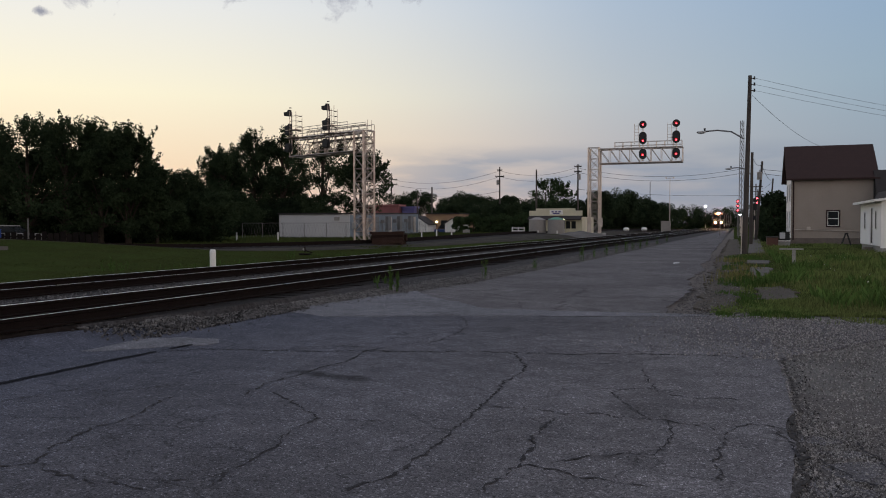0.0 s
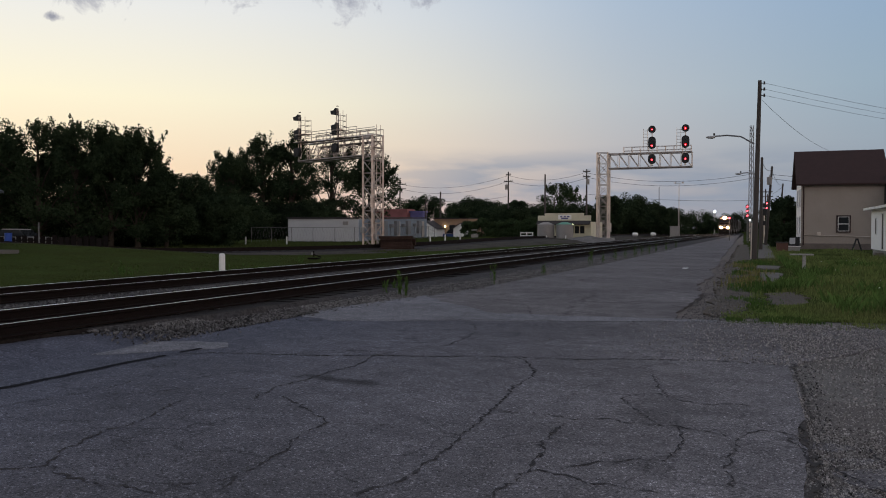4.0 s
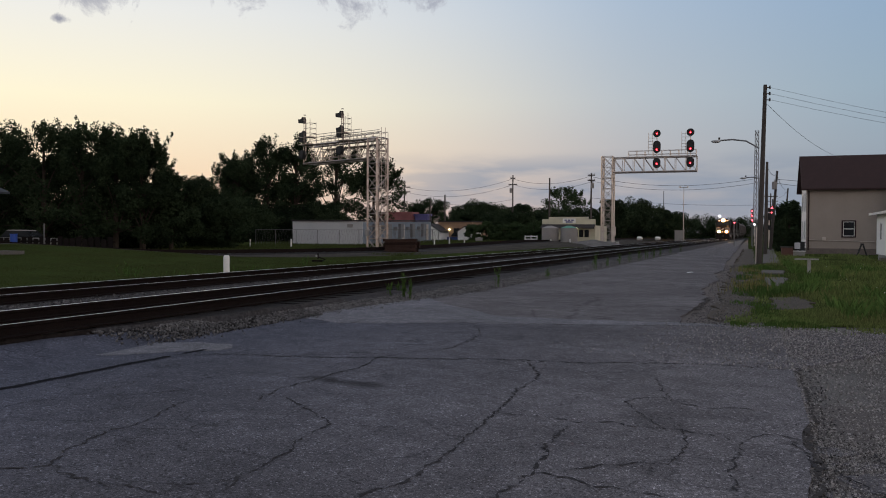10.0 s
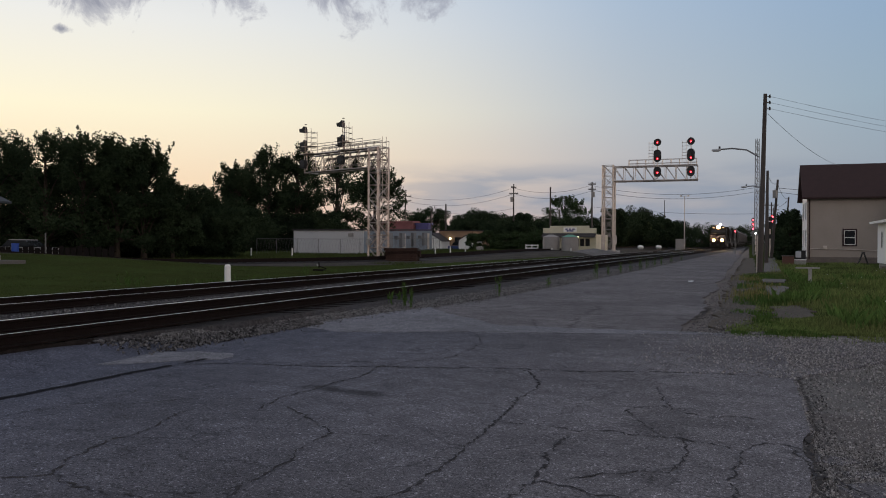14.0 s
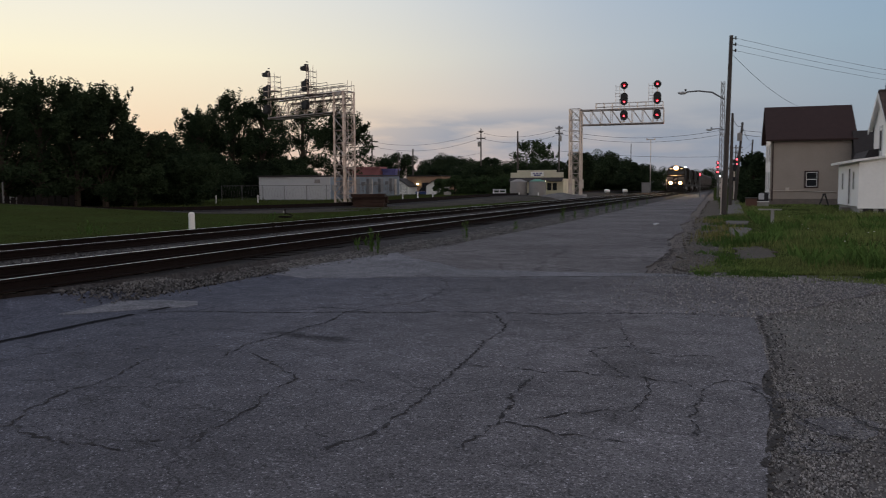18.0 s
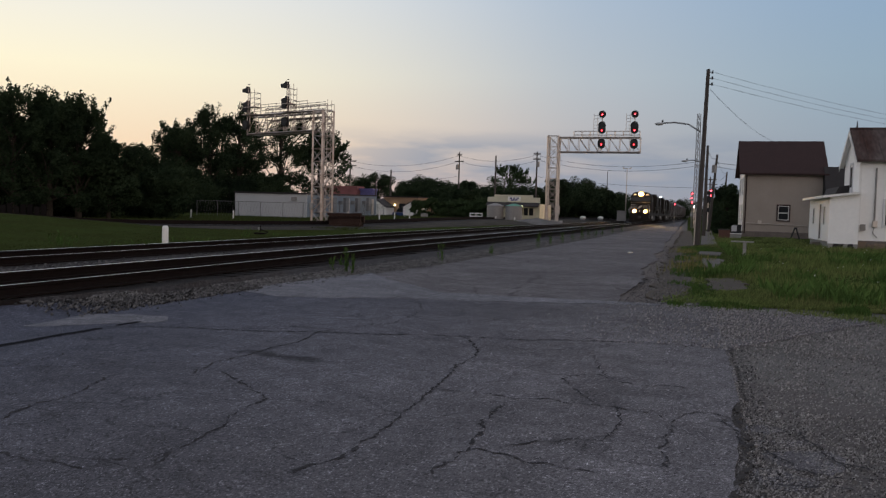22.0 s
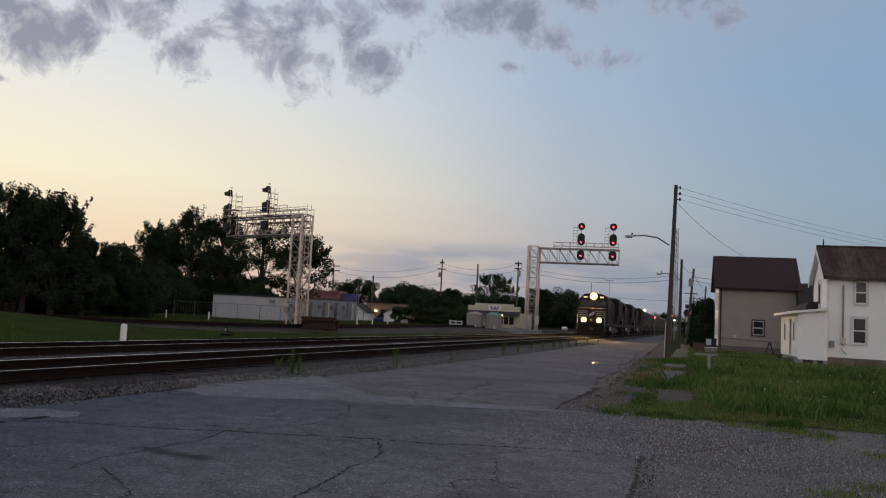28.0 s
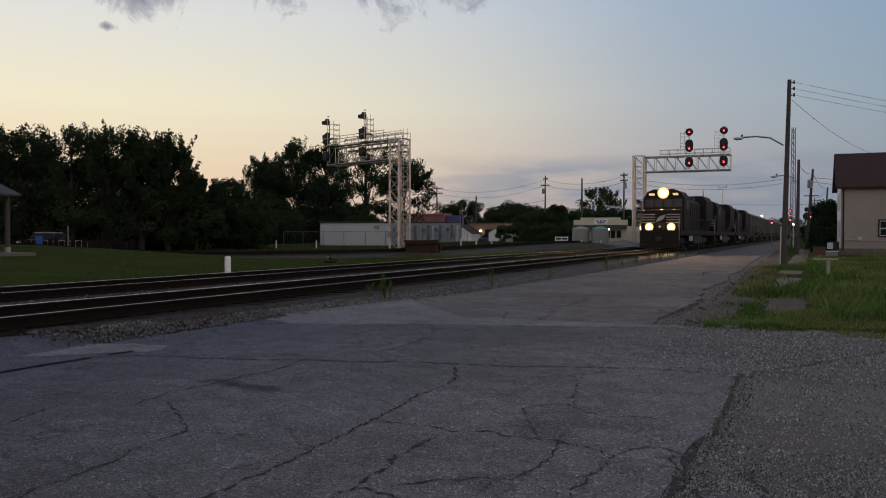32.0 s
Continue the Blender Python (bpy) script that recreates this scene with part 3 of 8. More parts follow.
def box(x0, x1, y0, y1, z0, z1, bm=None, bevel=0.0):
    bm = bm or bmesh.new()
    vs = [bm.verts.new((x, y, z)) for z in (z0, z1) for x, y in ((x0, y0), (x1, y0), (x1, y1), (x0, y1))]
    fs = [bm.faces.new([vs[i] for i in q]) for q in ((3, 2, 1, 0), (4, 5, 6, 7), (0, 1, 5, 4), (1, 2, 6, 5), (2, 3, 7, 6), (3, 0, 4, 7))]
    if bevel:
        bmesh.ops.bevel(bm, geom=list({e for f in fs for e in f.edges}), offset=bevel, segments=2, profile=0.6, affect="EDGES")
    return bm


def tube(a, b, r0, r1=None, n=8, bm=None):
    bm = bm or bmesh.new()
    a, b = Vector(a), Vector(b)
    r1 = r0 if r1 is None else r1
    q = (b - a).to_track_quat("Z", "Y")
    rings = []
    for p, r in ((a, r0), (b, r1)):
        rings.append([bm.verts.new(p + q @ Vector((r * math.cos(2 * math.pi * i / n), r * math.sin(2 * math.pi * i / n), 0))) for i in range(n)])
    for i in range(n):
        bm.faces.new((rings[0][i], rings[0][(i + 1) % n], rings[1][(i + 1) % n], rings[1][i]))
    bm.faces.new(rings[0][::-1]), bm.faces.new(rings[1])
    return bm


def bar(a, b, w, bm=None):
    return tube(a, b, w * 0.7071, n=4, bm=bm)


def path_tube(points, r, n=6, bm=None, taper=1.0):
    bm = bm or bmesh.new()
    pts = [Vector(p) for p in points]
    rings = []
    for i, p in enumerate(pts):
        d = (pts[min(i + 1, len(pts) - 1)] - pts[max(i - 1, 0)])
        q = d.to_track_quat("Z", "Y")
        rr = r * (1 + (taper - 1) * i / (len(pts) - 1))
        rings.append([bm.verts.new(p + q @ Vector((rr * math.cos(2 * math.pi * k / n), rr * math.sin(2 * math.pi * k / n), 0))) for k in range(n)])
    for a, b in zip(rings, rings[1:]):
        for k in range(n):
            bm.faces.new((a[k], a[(k + 1) % n], b[(k + 1) % n], b[k]))
    bm.faces.new(rings[0][::-1]), bm.faces.new(rings[-1])
    return bm


def prism(outline, a, b, axis="y", bm=None):
    """A solid from an outline (u, v) drawn out from a to b along one axis."""
    bm = bm or bmesh.new()
    put = {"y": lambda u, v, w: (u, w, v), "x": lambda u, v, w: (w, u, v), "z": lambda u, v, w: (u, v, w)}[axis]
    r0 = [bm.verts.new(put(u, v, a)) for u, v in outline]
    r1 = [bm.verts.new(put(u, v, b)) for u, v in outline]
    n = len(outline)
    for i in range(n):
        bm.faces.new((r0[i], r0[(i + 1) % n], r1[(i + 1) % n], r1[i]))
    bm.faces.new(r0[::-1]), bm.faces.new(r1)
    return bm


def sag(a, b, drop, n=14):
    a, b = Vector(a), Vector(b)
    return [a.lerp(b, i / n) - Vector((0, 0, drop * 4 * (i / n) * (1 - i / n))) for i in range(n + 1)]


def smooth(a, b, v):
    t = max(0.0, min(1.0, (v - a) / (b - a)))
    return t * t * (3 - 2 * t)


# ---- the plan: tracks run nearly along +y ----
SLOPE = 0.022
LEAN = math.degrees(math.atan(SLOPE))
RAIL_Z = 0.37


def track_a(y):
    return -9.65 + SLOPE * y


def track_b(y):
    return -13.72 + SLOPE * y


def ground_z(x, y):
    """Height of the natural ground: flat by the road, a low mound by the shelter, a slight rise beyond the tracks."""
    left = smooth(-15.5, -19.0, x)
    rise = 0.35 * smooth(44, 95, y) * left
    mound = 0.78 * smooth(-18.5, -33.0, x) * (1 - smooth(29, 41, y))
    base = 0.10 * left
    return rise + mound + base + 0.03 * noise.noise((x * 0.3, y * 0.3, 0))

# ---- ground, road, lots ----


def lerp_table(v, table):
    for (a, p), (b, q) in zip(table, table[1:]):
        if v <= b:
            return p + (q - p) * max(0.0, (v - a) / (b - a))
    return table[-1][1]


TOE = ((-40, -8.6), (9.5, -8.3), (11, -8.05), (13.6, -7.9), (17, -7.45), (22, -6.8), (37, -6.15), (60, -5.65), (100, -4.75), (340, 0.4))


def toe(y):
    return lerp_table(y, TOE)


def build_ground():
    xs = np.unique(np.concatenate([np.linspace(-2500, -120, 9), np.linspace(-120, -62, 10), np.arange(-60, 34, 1.1), np.linspace(36, 120, 12), np.linspace(160, 2500, 9)]))
    ys = np.unique(np.concatenate([np.linspace(-2500, -60, 7), np.arange(-40, 110, 1.3), np.linspace(112, 300, 40), np.linspace(340, 4000, 12)]))
    verts, faces = [], []
    for y in ys:
        for x in xs:
            z = ground_z(x, y)
            if -15.6 < x < -0.4 or (y < 15.2 and x > -15.6):
                z = -0.09
            verts.append((x, y, z))
    w = len(xs)
    for j in range(len(ys) - 1):
        for i in range(w - 1):
            a = j * w + i
            faces.append((a, a + 1, a + w + 1, a + w))
    g = soup("ground", verts, faces, GRASS_BED)
    for p in g.data.polygons:
        p.use_smooth = True
    tagged(g, "mown green lawn and rough grass beside the tracks", "ground", kind="structure")


def slab(name, outline, z0, z1, mat, label, category="pavement"):
    return tagged(part(name, prism(outline, z0, z1, "z"), mat), label, category, kind="structure")


def ragged(outline, amount, seed):
    """An outline with more points and a broken, uneven edge."""
    r = random.Random(seed)
    out = []
    for (ax, ay), (bx, by) in zip(outline, outline[1:] + outline[:1]):
        n = max(2, int(math.hypot(bx - ax, by - ay) / 0.35))
        for i in range(n):
            k = i / n
            out.append((ax + (bx - ax) * k + r.uniform(-amount, amount), ay + (by - ay) * k + r.uniform(-amount, amount)))
    return out


EDGE = ((3.0, 0.16), (5.05, 0.19), (5.4, 0.21), (5.73, 0.28), (6.14, 0.30), (6.42, 0.28), (6.77, 0.26), (6.92, 0.31), (7.4, 0.35), (8.1, 0.39), (9.3, 0.40), (9.9, 0.40))


def EDGE_X(y):
    """The broken right-hand edge of the lot."""
    return lerp_table(y, EDGE)


def build_paving():
    rnd = random.Random(4)
    edge = [(EDGE_X(y) + 0.62 * max(0, y - 10.3) + 0.02 * math.sin(y * 5.1) + rnd.uniform(-0.025, 0.025), y) for y in np.arange(-14, 14.1, 0.22)]
    seam = [(x, 14.55 - 0.05 * max(0, x + 0.2) - 0.137 * max(0, -0.2 - x) + rnd.uniform(-0.02, 0.02)) for x in np.arange(2.3, -7.2, -0.5)]
    left = [(-8.0, 13.0), (-8.1, 11), (-7.75, 9.6), (-7.75, -14)]
    lot = slab("asphalt_lot", edge + seam + left, -0.1, 0.0, ASPHALT, "cracked grey asphalt of an open lot beside the tracks")
    right = [(-1.2 + 0.10 * math.sin(y * 0.7) + rnd.uniform(-0.07, 0.07) + 0.002 * max(0, y - 60), y) for y in np.concatenate([np.arange(14.9, 40, 0.4), np.arange(40, 340, 5)])]
    far = [(toe(y) - 0.1, y) for y in (340, 250, 170, 110, 80, 60, 45, 37, 30, 25, 22, 19, 17, 14.5)]
    slab("road", [(-7.35, 13.2), (-4.6, 13.75), (-1.9, 14.45), (-0.6, 14.8)] + right + far, -0.11, -0.012, ROAD, "patched asphalt road running along the railway", "road")
    slab("gravel_lot", [(0.2, -14), (40, -14), (40, 15.7), (8, 15.7), (2.2, 15.6), (0.6, 15.6), (-0.5, 15.6), (-0.9, 14.6), (0.1, 14.2)], -0.12, -0.020, GRAVEL, "loose grey gravel beside the broken asphalt edge")
    slab("dirt_shoulder", [(-1.5, 14.7), (-0.3, 15.2), (0.1, 17), (0.0, 24), (0.2, 32), (0.1, 60), (0.5, 140), (2, 340), (-1.5, 340)], -0.11, -0.05, DIRT, "bare dirt and gravel between road edge and grass")
    # pale worn strips and a tar joint
    slab("pale_asphalt_strip", ragged([(-7.9, 13.0), (-6.6, 12.5), (-4.9, 13.2), (-2.0, 14.05), (-0.4, 14.55), (-0.5, 14.9), (-2.1, 14.75), (-4.3, 14.6), (-6.2, 16.6), (-7.1, 18.0), (-7.5, 16.0)], 0.07, 5), -0.05, 0.004, PATCH, "pale dusty strip where lot and road meet")
    slab("pale_asphalt_patch", ragged([(-7.7, 8.1), (-7.3, 8.3), (-6.95, 8.7), (-6.55, 9.05), (-6.45, 9.3), (-6.75, 9.6), (-7.2, 9.55), (-7.7, 9.4)], 0.06, 6), -0.05, 0.004, PATCH, "pale concrete patch by the crossing")
    slab("verge_soil", ragged([(-0.75, 15.9), (-0.3, 16.6), (0.02, 18.0), (0.10, 20.5), (0.0, 23.0), (0.25, 25.0), (0.4, 25.2), (0.45, 31.6), (0.3, 33.0), (0.4, 37.5), (-0.2, 38.0), (-0.2, 44.5), (1.0, 46), (1.4, 90), (-0.5, 90), (-0.75, 40), (-0.8, 20)], 0.16, 15), -0.09, -0.014, VERGE_SOIL, "bare brown soil with grit along the lawn", "bare soil")
    slab("sidewalk_slab", ragged([(0.38, 25.6), (0.70, 25.7), (1.15, 30.3), (1.02, 31.0), (0.46, 31.1)], 0.05, 0), -0.05, 0.045, SLAB, "short piece of old concrete pavement in the grass", "pavement")
    slab("sidewalk_slab", ragged([(0.33, 18.0), (0.65, 17.9), (1.05, 18.3), (1.23, 20.2), (1.10, 22.0), (0.42, 21.2)], 0.10, 1), -0.05, 0.024, VERGE_SOIL, "bare worn patch in the grass", "bare soil")
    slab("sidewalk_slab", ragged([(0.32, 34.0), (1.13, 34.1), (1.3, 36.9), (0.46, 36.9)], 0.06, 2), -0.05, 0.045, SLAB, "short piece of old concrete pavement in the grass", "pavement")
    slab("sidewalk_slab", [(0.6, 46.0), (1.45, 46.0), (2.3, 90.0), (1.4, 90.0)], -0.05, 0.05, SLAB, "old concrete pavement beside the road", "pavement")
    ramp = [(-8.80, 0.145), (-8.45, 0.115), (-8.05, 0.045), (-7.74, 0.0), (-7.74, -0.1), (-8.80, -0.1)]
    bm = prism(ramp, -14, 10.7)
    bmesh.ops.bisect_plane(bm, geom=list(bm.verts) + list(bm.edges) + list(bm.faces), plane_co=(0, 9.3, 0), plane_no=(0, 1, 0))
    for v in bm.verts:
        if v.co.y > 10 and v.co.z > -0.05:
            v.co.z = -0.03
    tagged(part("crossing_apron", bm, ASPHALT), "asphalt apron rising to the rails", "pavement", kind="structure")
    slab("asphalt_plate", ragged([(0.42, 5.93), (0.65, 6.12), (0.83, 6.18), (0.94, 6.02), (0.89, 5.76), (0.78, 5.63), (0.59, 5.66), (0.50, 5.74)], 0.02, 8), -0.06, -0.009, ASPHALT, "loose plate of old asphalt broken from the edge")
    for k, plate in enumerate((
            [(0.33, 6.55), (0.50, 6.50), (0.62, 6.62), (0.55, 6.75), (0.36, 6.72)],
            [(0.36, 6.28), (0.60, 6.20), (0.80, 6.28), (0.75, 6.40), (0.50, 6.34)],
            [(0.33, 5.60), (0.48, 5.66), (0.55, 5.55), (0.70, 5.50), (0.60, 5.20), (0.36, 5.25)])):
        slab("asphalt_plate", ragged(plate, 0.015, 30 + k), -0.06, -0.011, ASPHALT, "loose plate of old asphalt broken from the edge")
    slab("bare_soil", ragged([(-0.1, -0.6), (0.9, 0.2), (1.7, 1.6), (2.3, 3.4), (2.1, 5.0), (2.2, 6.6), (1.6, 7.6), (0.9, 8.3), (0.45, 8.4), (-0.1, 8.0)], 0.06, 12), -0.06, -0.0155, BARE, "dark trodden soil with grit beside the asphalt edge")
    bm = bmesh.new()
    vs = [bm.verts.new((-2.3 + 0.12 * math.cos(a) * (1 + 0.2 * math.sin(3 * a)), 34.3 + 0.8 * math.sin(a) * (1 + 0.15 * math.cos(2 * a)), -0.006)) for a in np.linspace(0, 2 * math.pi, 28)[:-1]]
    bm.faces.new(vs)
    tagged(part("damp_patch", bm, WATER), "small damp smooth patch shining on the road", "damp patch", kind="structure")
    return lot


def ribbon(points, width, rnd, z=0.005, rough=0.022, even=False):
    """A jagged flat ribbon along a line."""
    pts = []
    drift = 0.0
    for (x0, y0), (x1, y1) in zip(points, points[1:]):
        d = math.hypot(x1 - x0, y1 - y0)
        n = max(2, int(d / 0.035))
        nx, ny = -(y1 - y0) / d, (x1 - x0) / d
        for i in range(n):
            k = i / n
            drift = 0.74 * drift + rnd.gauss(0, rough * 1.1)
            off = drift + (0.0 if even else rnd.gauss(0, 0.007))
            pts.append((x0 + (x1 - x0) * k + nx * off, y0 + (y1 - y0) * k + ny * off))
    pts.append(points[-1])
    verts, faces = [], []
    for i, (x, y) in enumerate(pts):
        a, b = pts[max(i - 1, 0)], pts[min(i + 1, len(pts) - 1)]
        d = math.hypot(b[0] - a[0], b[1] - a[1]) or 1
        nx, ny = -(b[1] - a[1]) / d, (b[0] - a[0]) / d
        w = width * (rnd.uniform(0.55, 0.7) if even else rnd.uniform(0.15, 1.15) if rnd.random() < 0.76 else 0.08) * (0.3 if i in (0, len(pts) - 1) else 1)
        verts += [(x + nx * w / 2, y + ny * w / 2, z), (x - nx * w / 2, y - ny * w / 2, z)]
    for i in range(len(pts) - 1):
        faces.append((2 * i, 2 * i + 1, 2 * i + 3, 2 * i + 2))
    return verts, faces


def build_cracks(lot):
    rnd = random.Random(7)

    def crack(width, *line):
        v, f = ribbon(line, width * 0.40 + 0.007, rnd, 0.005, 0.013)
        soup("crack", v, f, CRACK, lot)

    # joints across the lot, long cracks, their branches, and the broken corner
    crack(0.11, (-6.70, 8.43), (-6.37, 8.76), (-5.95, 8.88), (-5.42, 8.94), (-4.80, 9.09), (-4.15, 9.35), (-3.57, 9.44), (-3.29, 9.60), (-2.62, 9.77), (-2.15, 9.82), (-1.26, 10.08), (-0.50, 10.30), (0.36, 10.34))
    crack(0.05, (-5.42, 8.94), (-5.24, 9.32), (-4.73, 9.58), (-4.23, 9.52))
    crack(0.06, (-2.60, 9.69), (-2.26, 8.97), (-2.24, 8.54), (-2.21, 7.65), (-2.11, 6.95), (-2.09, 6.64), (-2.10, 6.16), (-2.08, 5.64), (-2.09, 5.12), (-2.14, 4.69), (-2.21, 4.45))
    crack(0.055, (-1.45, 6.62), (-1.44, 6.15), (-1.43, 5.69), (-1.39, 5.26), (-1.46, 4.92), (-1.53, 4.71))
    crack(0.04, (-2.15, 6.84), (-1.72, 6.89), (-1.47, 6.80), (-1.11, 6.85), (-1.01, 6.79), (-0.62, 6.80), (-0.36, 6.69), (-0.24, 6.61))
    crack(0.036, (-0.60, 6.81), (-0.54, 6.41), (-0.56, 6.00), (-0.61, 5.80), (-0.90, 5.72), (-1.10, 5.57), (-1.19, 5.46))
    crack(0.034, (-1.19, 7.72), (-1.11, 7.94), (-0.87, 8.09), (-0.70, 7.91), (-0.41, 7.77), (-0.22, 7.84), (0.06, 7.75))
    crack(0.034, (-1.17, 7.78), (-0.97, 7.23), (-0.76, 6.89))
    crack(0.03, (-1.97, 9.29), (-1.75, 9.10), (-1.53, 9.26))
    crack(0.03, (-1.30, 9.36), (-1.04, 9.26), (-0.91, 8.46), (-0.79, 8.07))
    crack(0.036, (-1.39, 5.28), (-1.19, 5.27), (-1.03, 5.20), (-0.85, 5.15), (-0.78, 5.10), (-0.55, 5.10))
    crack(0.036, (-0.16, 6.31), (-0.12, 6.69), (0.00, 6.93), (0.20, 6.87), (0.29, 6.86))
    crack(0.03, (-0.16, 6.31), (-0.20, 5.78), (-0.18, 5.36))
    crack(0.055, (-4.27, 6.51), (-4.34, 6.81), (-4.42, 7.08), (-4.34, 7.50), (-4.27, 8.10), (-4.24, 8.59), (-4.33, 9.23), (-4.29, 9.65), (-4.11, 9.98), (-3.79, 10.39), (-3.91, 11.97), (-4.39, 13.17))
    crack(0.05, (-4.12, 6.76), (-3.88, 6.59), (-3.51, 6.24), (-3.30, 6.10), (-3.21, 5.99), (-3.22, 5.77), (-3.21, 5.37), (-3.14, 5.15), (-3.08, 4.80), (-3.08, 4.54), (-3.04, 4.31))
    crack(0.032, (-3.21, 5.99), (-2.98, 6.02), (-2.71, 6.07))
    crack(0.045, (-4.87, 6.33), (-4.77, 5.87), (-4.68, 5.36), (-4.64, 4.90), (-4.57, 4.59), (-4.39, 4.29), (-4.62, 4.11))
    crack(0.06, (-4.39, 4.29), (-4.19, 4.17), (-3.94, 4.12), (-3.73, 4.13), (-3.52, 4.09), (-3.31, 4.08))
    crack(0.03, (-3.31, 4.08), (-3.28, 4.25), (-3.17, 4.38), (-3.08, 4.54))
    crack(0.034, (-6.04, 6.14), (-5.50, 6.36), (-5.20, 6.71), (-4.88, 6.90), (-4.49, 7.05))
    crack(0.05, (-4.19, 16.19), (-3.59, 14.16))
    crack(0.05, (-4.39, 16.51), (-3.98, 16.28), (-3.80, 16.75))
    crack(0.05, (-2.44, 17.32), (-2.23, 18.43))
    crack(0.05, (-4.64, 25.78), (-4.11, 29.61), (-4.01, 40.70))
    crack(0.05, (0.19, 6.77), (0.25, 6.34), (0.30, 6.11), (0.44, 6.05), (0.58, 5.69), (0.73, 5.54), (1.08, 5.64))
    crack(0.05, (0.29, 6.74), (0.40, 6.64), (0.53, 6.74))
    crack(0.120, (-7.2, 12.3), (-4.85, 13.31), (-2.9, 13.81), (-0.4, 14.63))
    crack(0.060, (0.7, 6.6), (0.8, 6.0), (1.1, 5.7))
    crack(0.055, (0.42, 5.3), (0.75, 5.35), (1.05, 5.2), (1.5, 5.3))
    crack(0.050, (1.2, 6.3), (1.3, 5.8), (1.15, 5.3))
    crack(0.026, (-5.96, 6.95), (-5.93, 6.3), (-6.2, 5.6))
    v, f = ribbon([(-1.5, 17.86), (-1.3, 17.14), (-1.11, 17.49), (-1.04, 19.09), (-1.03, 21.17)], 0.11, rnd, -0.006, 0.02)
    soup("broken_edge", v, f, SOIL, lot, "dark broken hole at the road's corner")
    # dark ribbon drawn for the shadow at the step of the crumbled edge
    v, f = ribbon([(EDGE_X(y) + 0.02, y) for y in np.arange(10.4, 3.0, -0.2)], 0.048, rnd, 0.004, 0.012)
    soup("broken_edge", v, f, SOIL, lot, "shadow line of the crumbled asphalt edge, drawn as a dark ribbon")
    v, f = ribbon([(-6.95, 5.4), (-6.86, 6.25), (-6.80, 7.6), (-6.76, 8.4)], 0.16, rnd, 0.006, 0.005, True)
    soup("tar_seam", v, f, TAR, lot, "black tar joint in the asphalt")
    v, f = ribbon([(-6.75, 8.65), (-6.70, 9.05)], 0.12, rnd, 0.006, 0.002, True)
    soup("tar_seam", v, f, TAR, lot, "black tar joint in the asphalt")


def stones(name, count, place, size, seed, label, category, mat=None):
    """Many small angular stones in one mesh. place(rnd) gives x, y, z."""
    rnd = random.Random(seed)
    verts, faces = [], []
    base = [(1, 0, 0), (-1, 0, 0), (0, 1, 0), (0, -1, 0), (0, 0, 1), (0, 0, -1)]
    tri = [(0, 2, 4), (2, 1, 4), (1, 3, 4), (3, 0, 4), (2, 0, 5), (1, 2, 5), (3, 1, 5), (0, 3, 5)]
    for _ in range(count):
        x, y, z = place(rnd)
        s = size * rnd.uniform(0.5, 1.3)
        e = Euler((rnd.uniform(0, 6), rnd.uniform(0, 6), rnd.uniform(0, 6)))
        o = len(verts)
        for b in base:
            q = Vector((b[0] * s * rnd.uniform(0.6, 1.2), b[1] * s * rnd.uniform(0.6, 1.2), b[2] * s * rnd.uniform(0.4, 0.9)))
            q.rotate(e)
            verts.append((x + q.x, y + q.y, z + q.z))
        faces += [(o + a, o + b, o + c) for a, b, c in tri]
    return tagged(soup(name, verts, faces, mat or STONE), label, category, kind="stuff")


# ---- tracks ----


def ballast_z(dx):
    """Ballast height across track A and B, dx from the centre of A."""
    return lerp_table(dx, ((-7.0, 0.02), (-5.9, 0.185), (-2.9, 0.205), (-2.5, 0.225), (-2.0, 0.20), (-1.4, 0.188), (1.35, 0.188), (1.7, 0.13), (3.0, -0.02), (9, -0.02)))


def build_ballast():
    ys = list(np.arange(-30, 8, 1.0)) + list(np.arange(8, 13, 0.25)) + list(np.arange(13, 60, 1.0)) + list(np.arange(60, 345, 5))
    verts, faces, pale, w = [], [], [], 0
    for y in ys:
        c, t = track_a(y), toe(y)
        row = [-7.2, -6.6, -5.9, -5.0, -4.0, -3.0, -2.6, -2.0, -1.4, -0.7, 0, 0.7, 1.35]
        end = max(t - c, 1.45)
        row += [1.35 + (end - 1.35) * k for k in (0.3, 0.65, 1.0)]
        heights = [ballast_z(d) for d in row[:13]] + [0.125, 0.05, -0.03]
        f = min(1.0, max(0.0, (y - 8.4) / 2.8))
        row[12:] = [p + (q - p) * f for p, q in zip((0.80, 0.84, 0.88, 0.92), row[12:])]
        heights[12:] = [p + (q - p) * f for p, q in zip((0.185, 0.08, 0.0, -0.08), heights[12:])]
        w = len(row)
        for d, h in zip(row, heights):
            verts.append((c + d, y, h + 0.018 * noise.noise((d * 2.2, y * 2.2, 3))))
    for j in range(len(ys) - 1):
        for i in range(w - 1):
            a = j * w + i
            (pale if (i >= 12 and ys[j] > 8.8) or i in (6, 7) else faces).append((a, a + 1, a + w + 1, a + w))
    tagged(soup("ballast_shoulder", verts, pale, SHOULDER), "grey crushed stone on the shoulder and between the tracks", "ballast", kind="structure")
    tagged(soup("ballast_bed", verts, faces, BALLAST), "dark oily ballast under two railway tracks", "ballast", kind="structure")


RAIL_PROFILE = [(-0.07, 0), (0.07, 0), (0.07, 0.018), (0.012, 0.035), (0.010, 0.12), (0.036, 0.132), (0.034, 0.168), (-0.034, 0.168), (-0.036, 0.132), (-0.010, 0.12), (-0.012, 0.035), (-0.07, 0.018)]


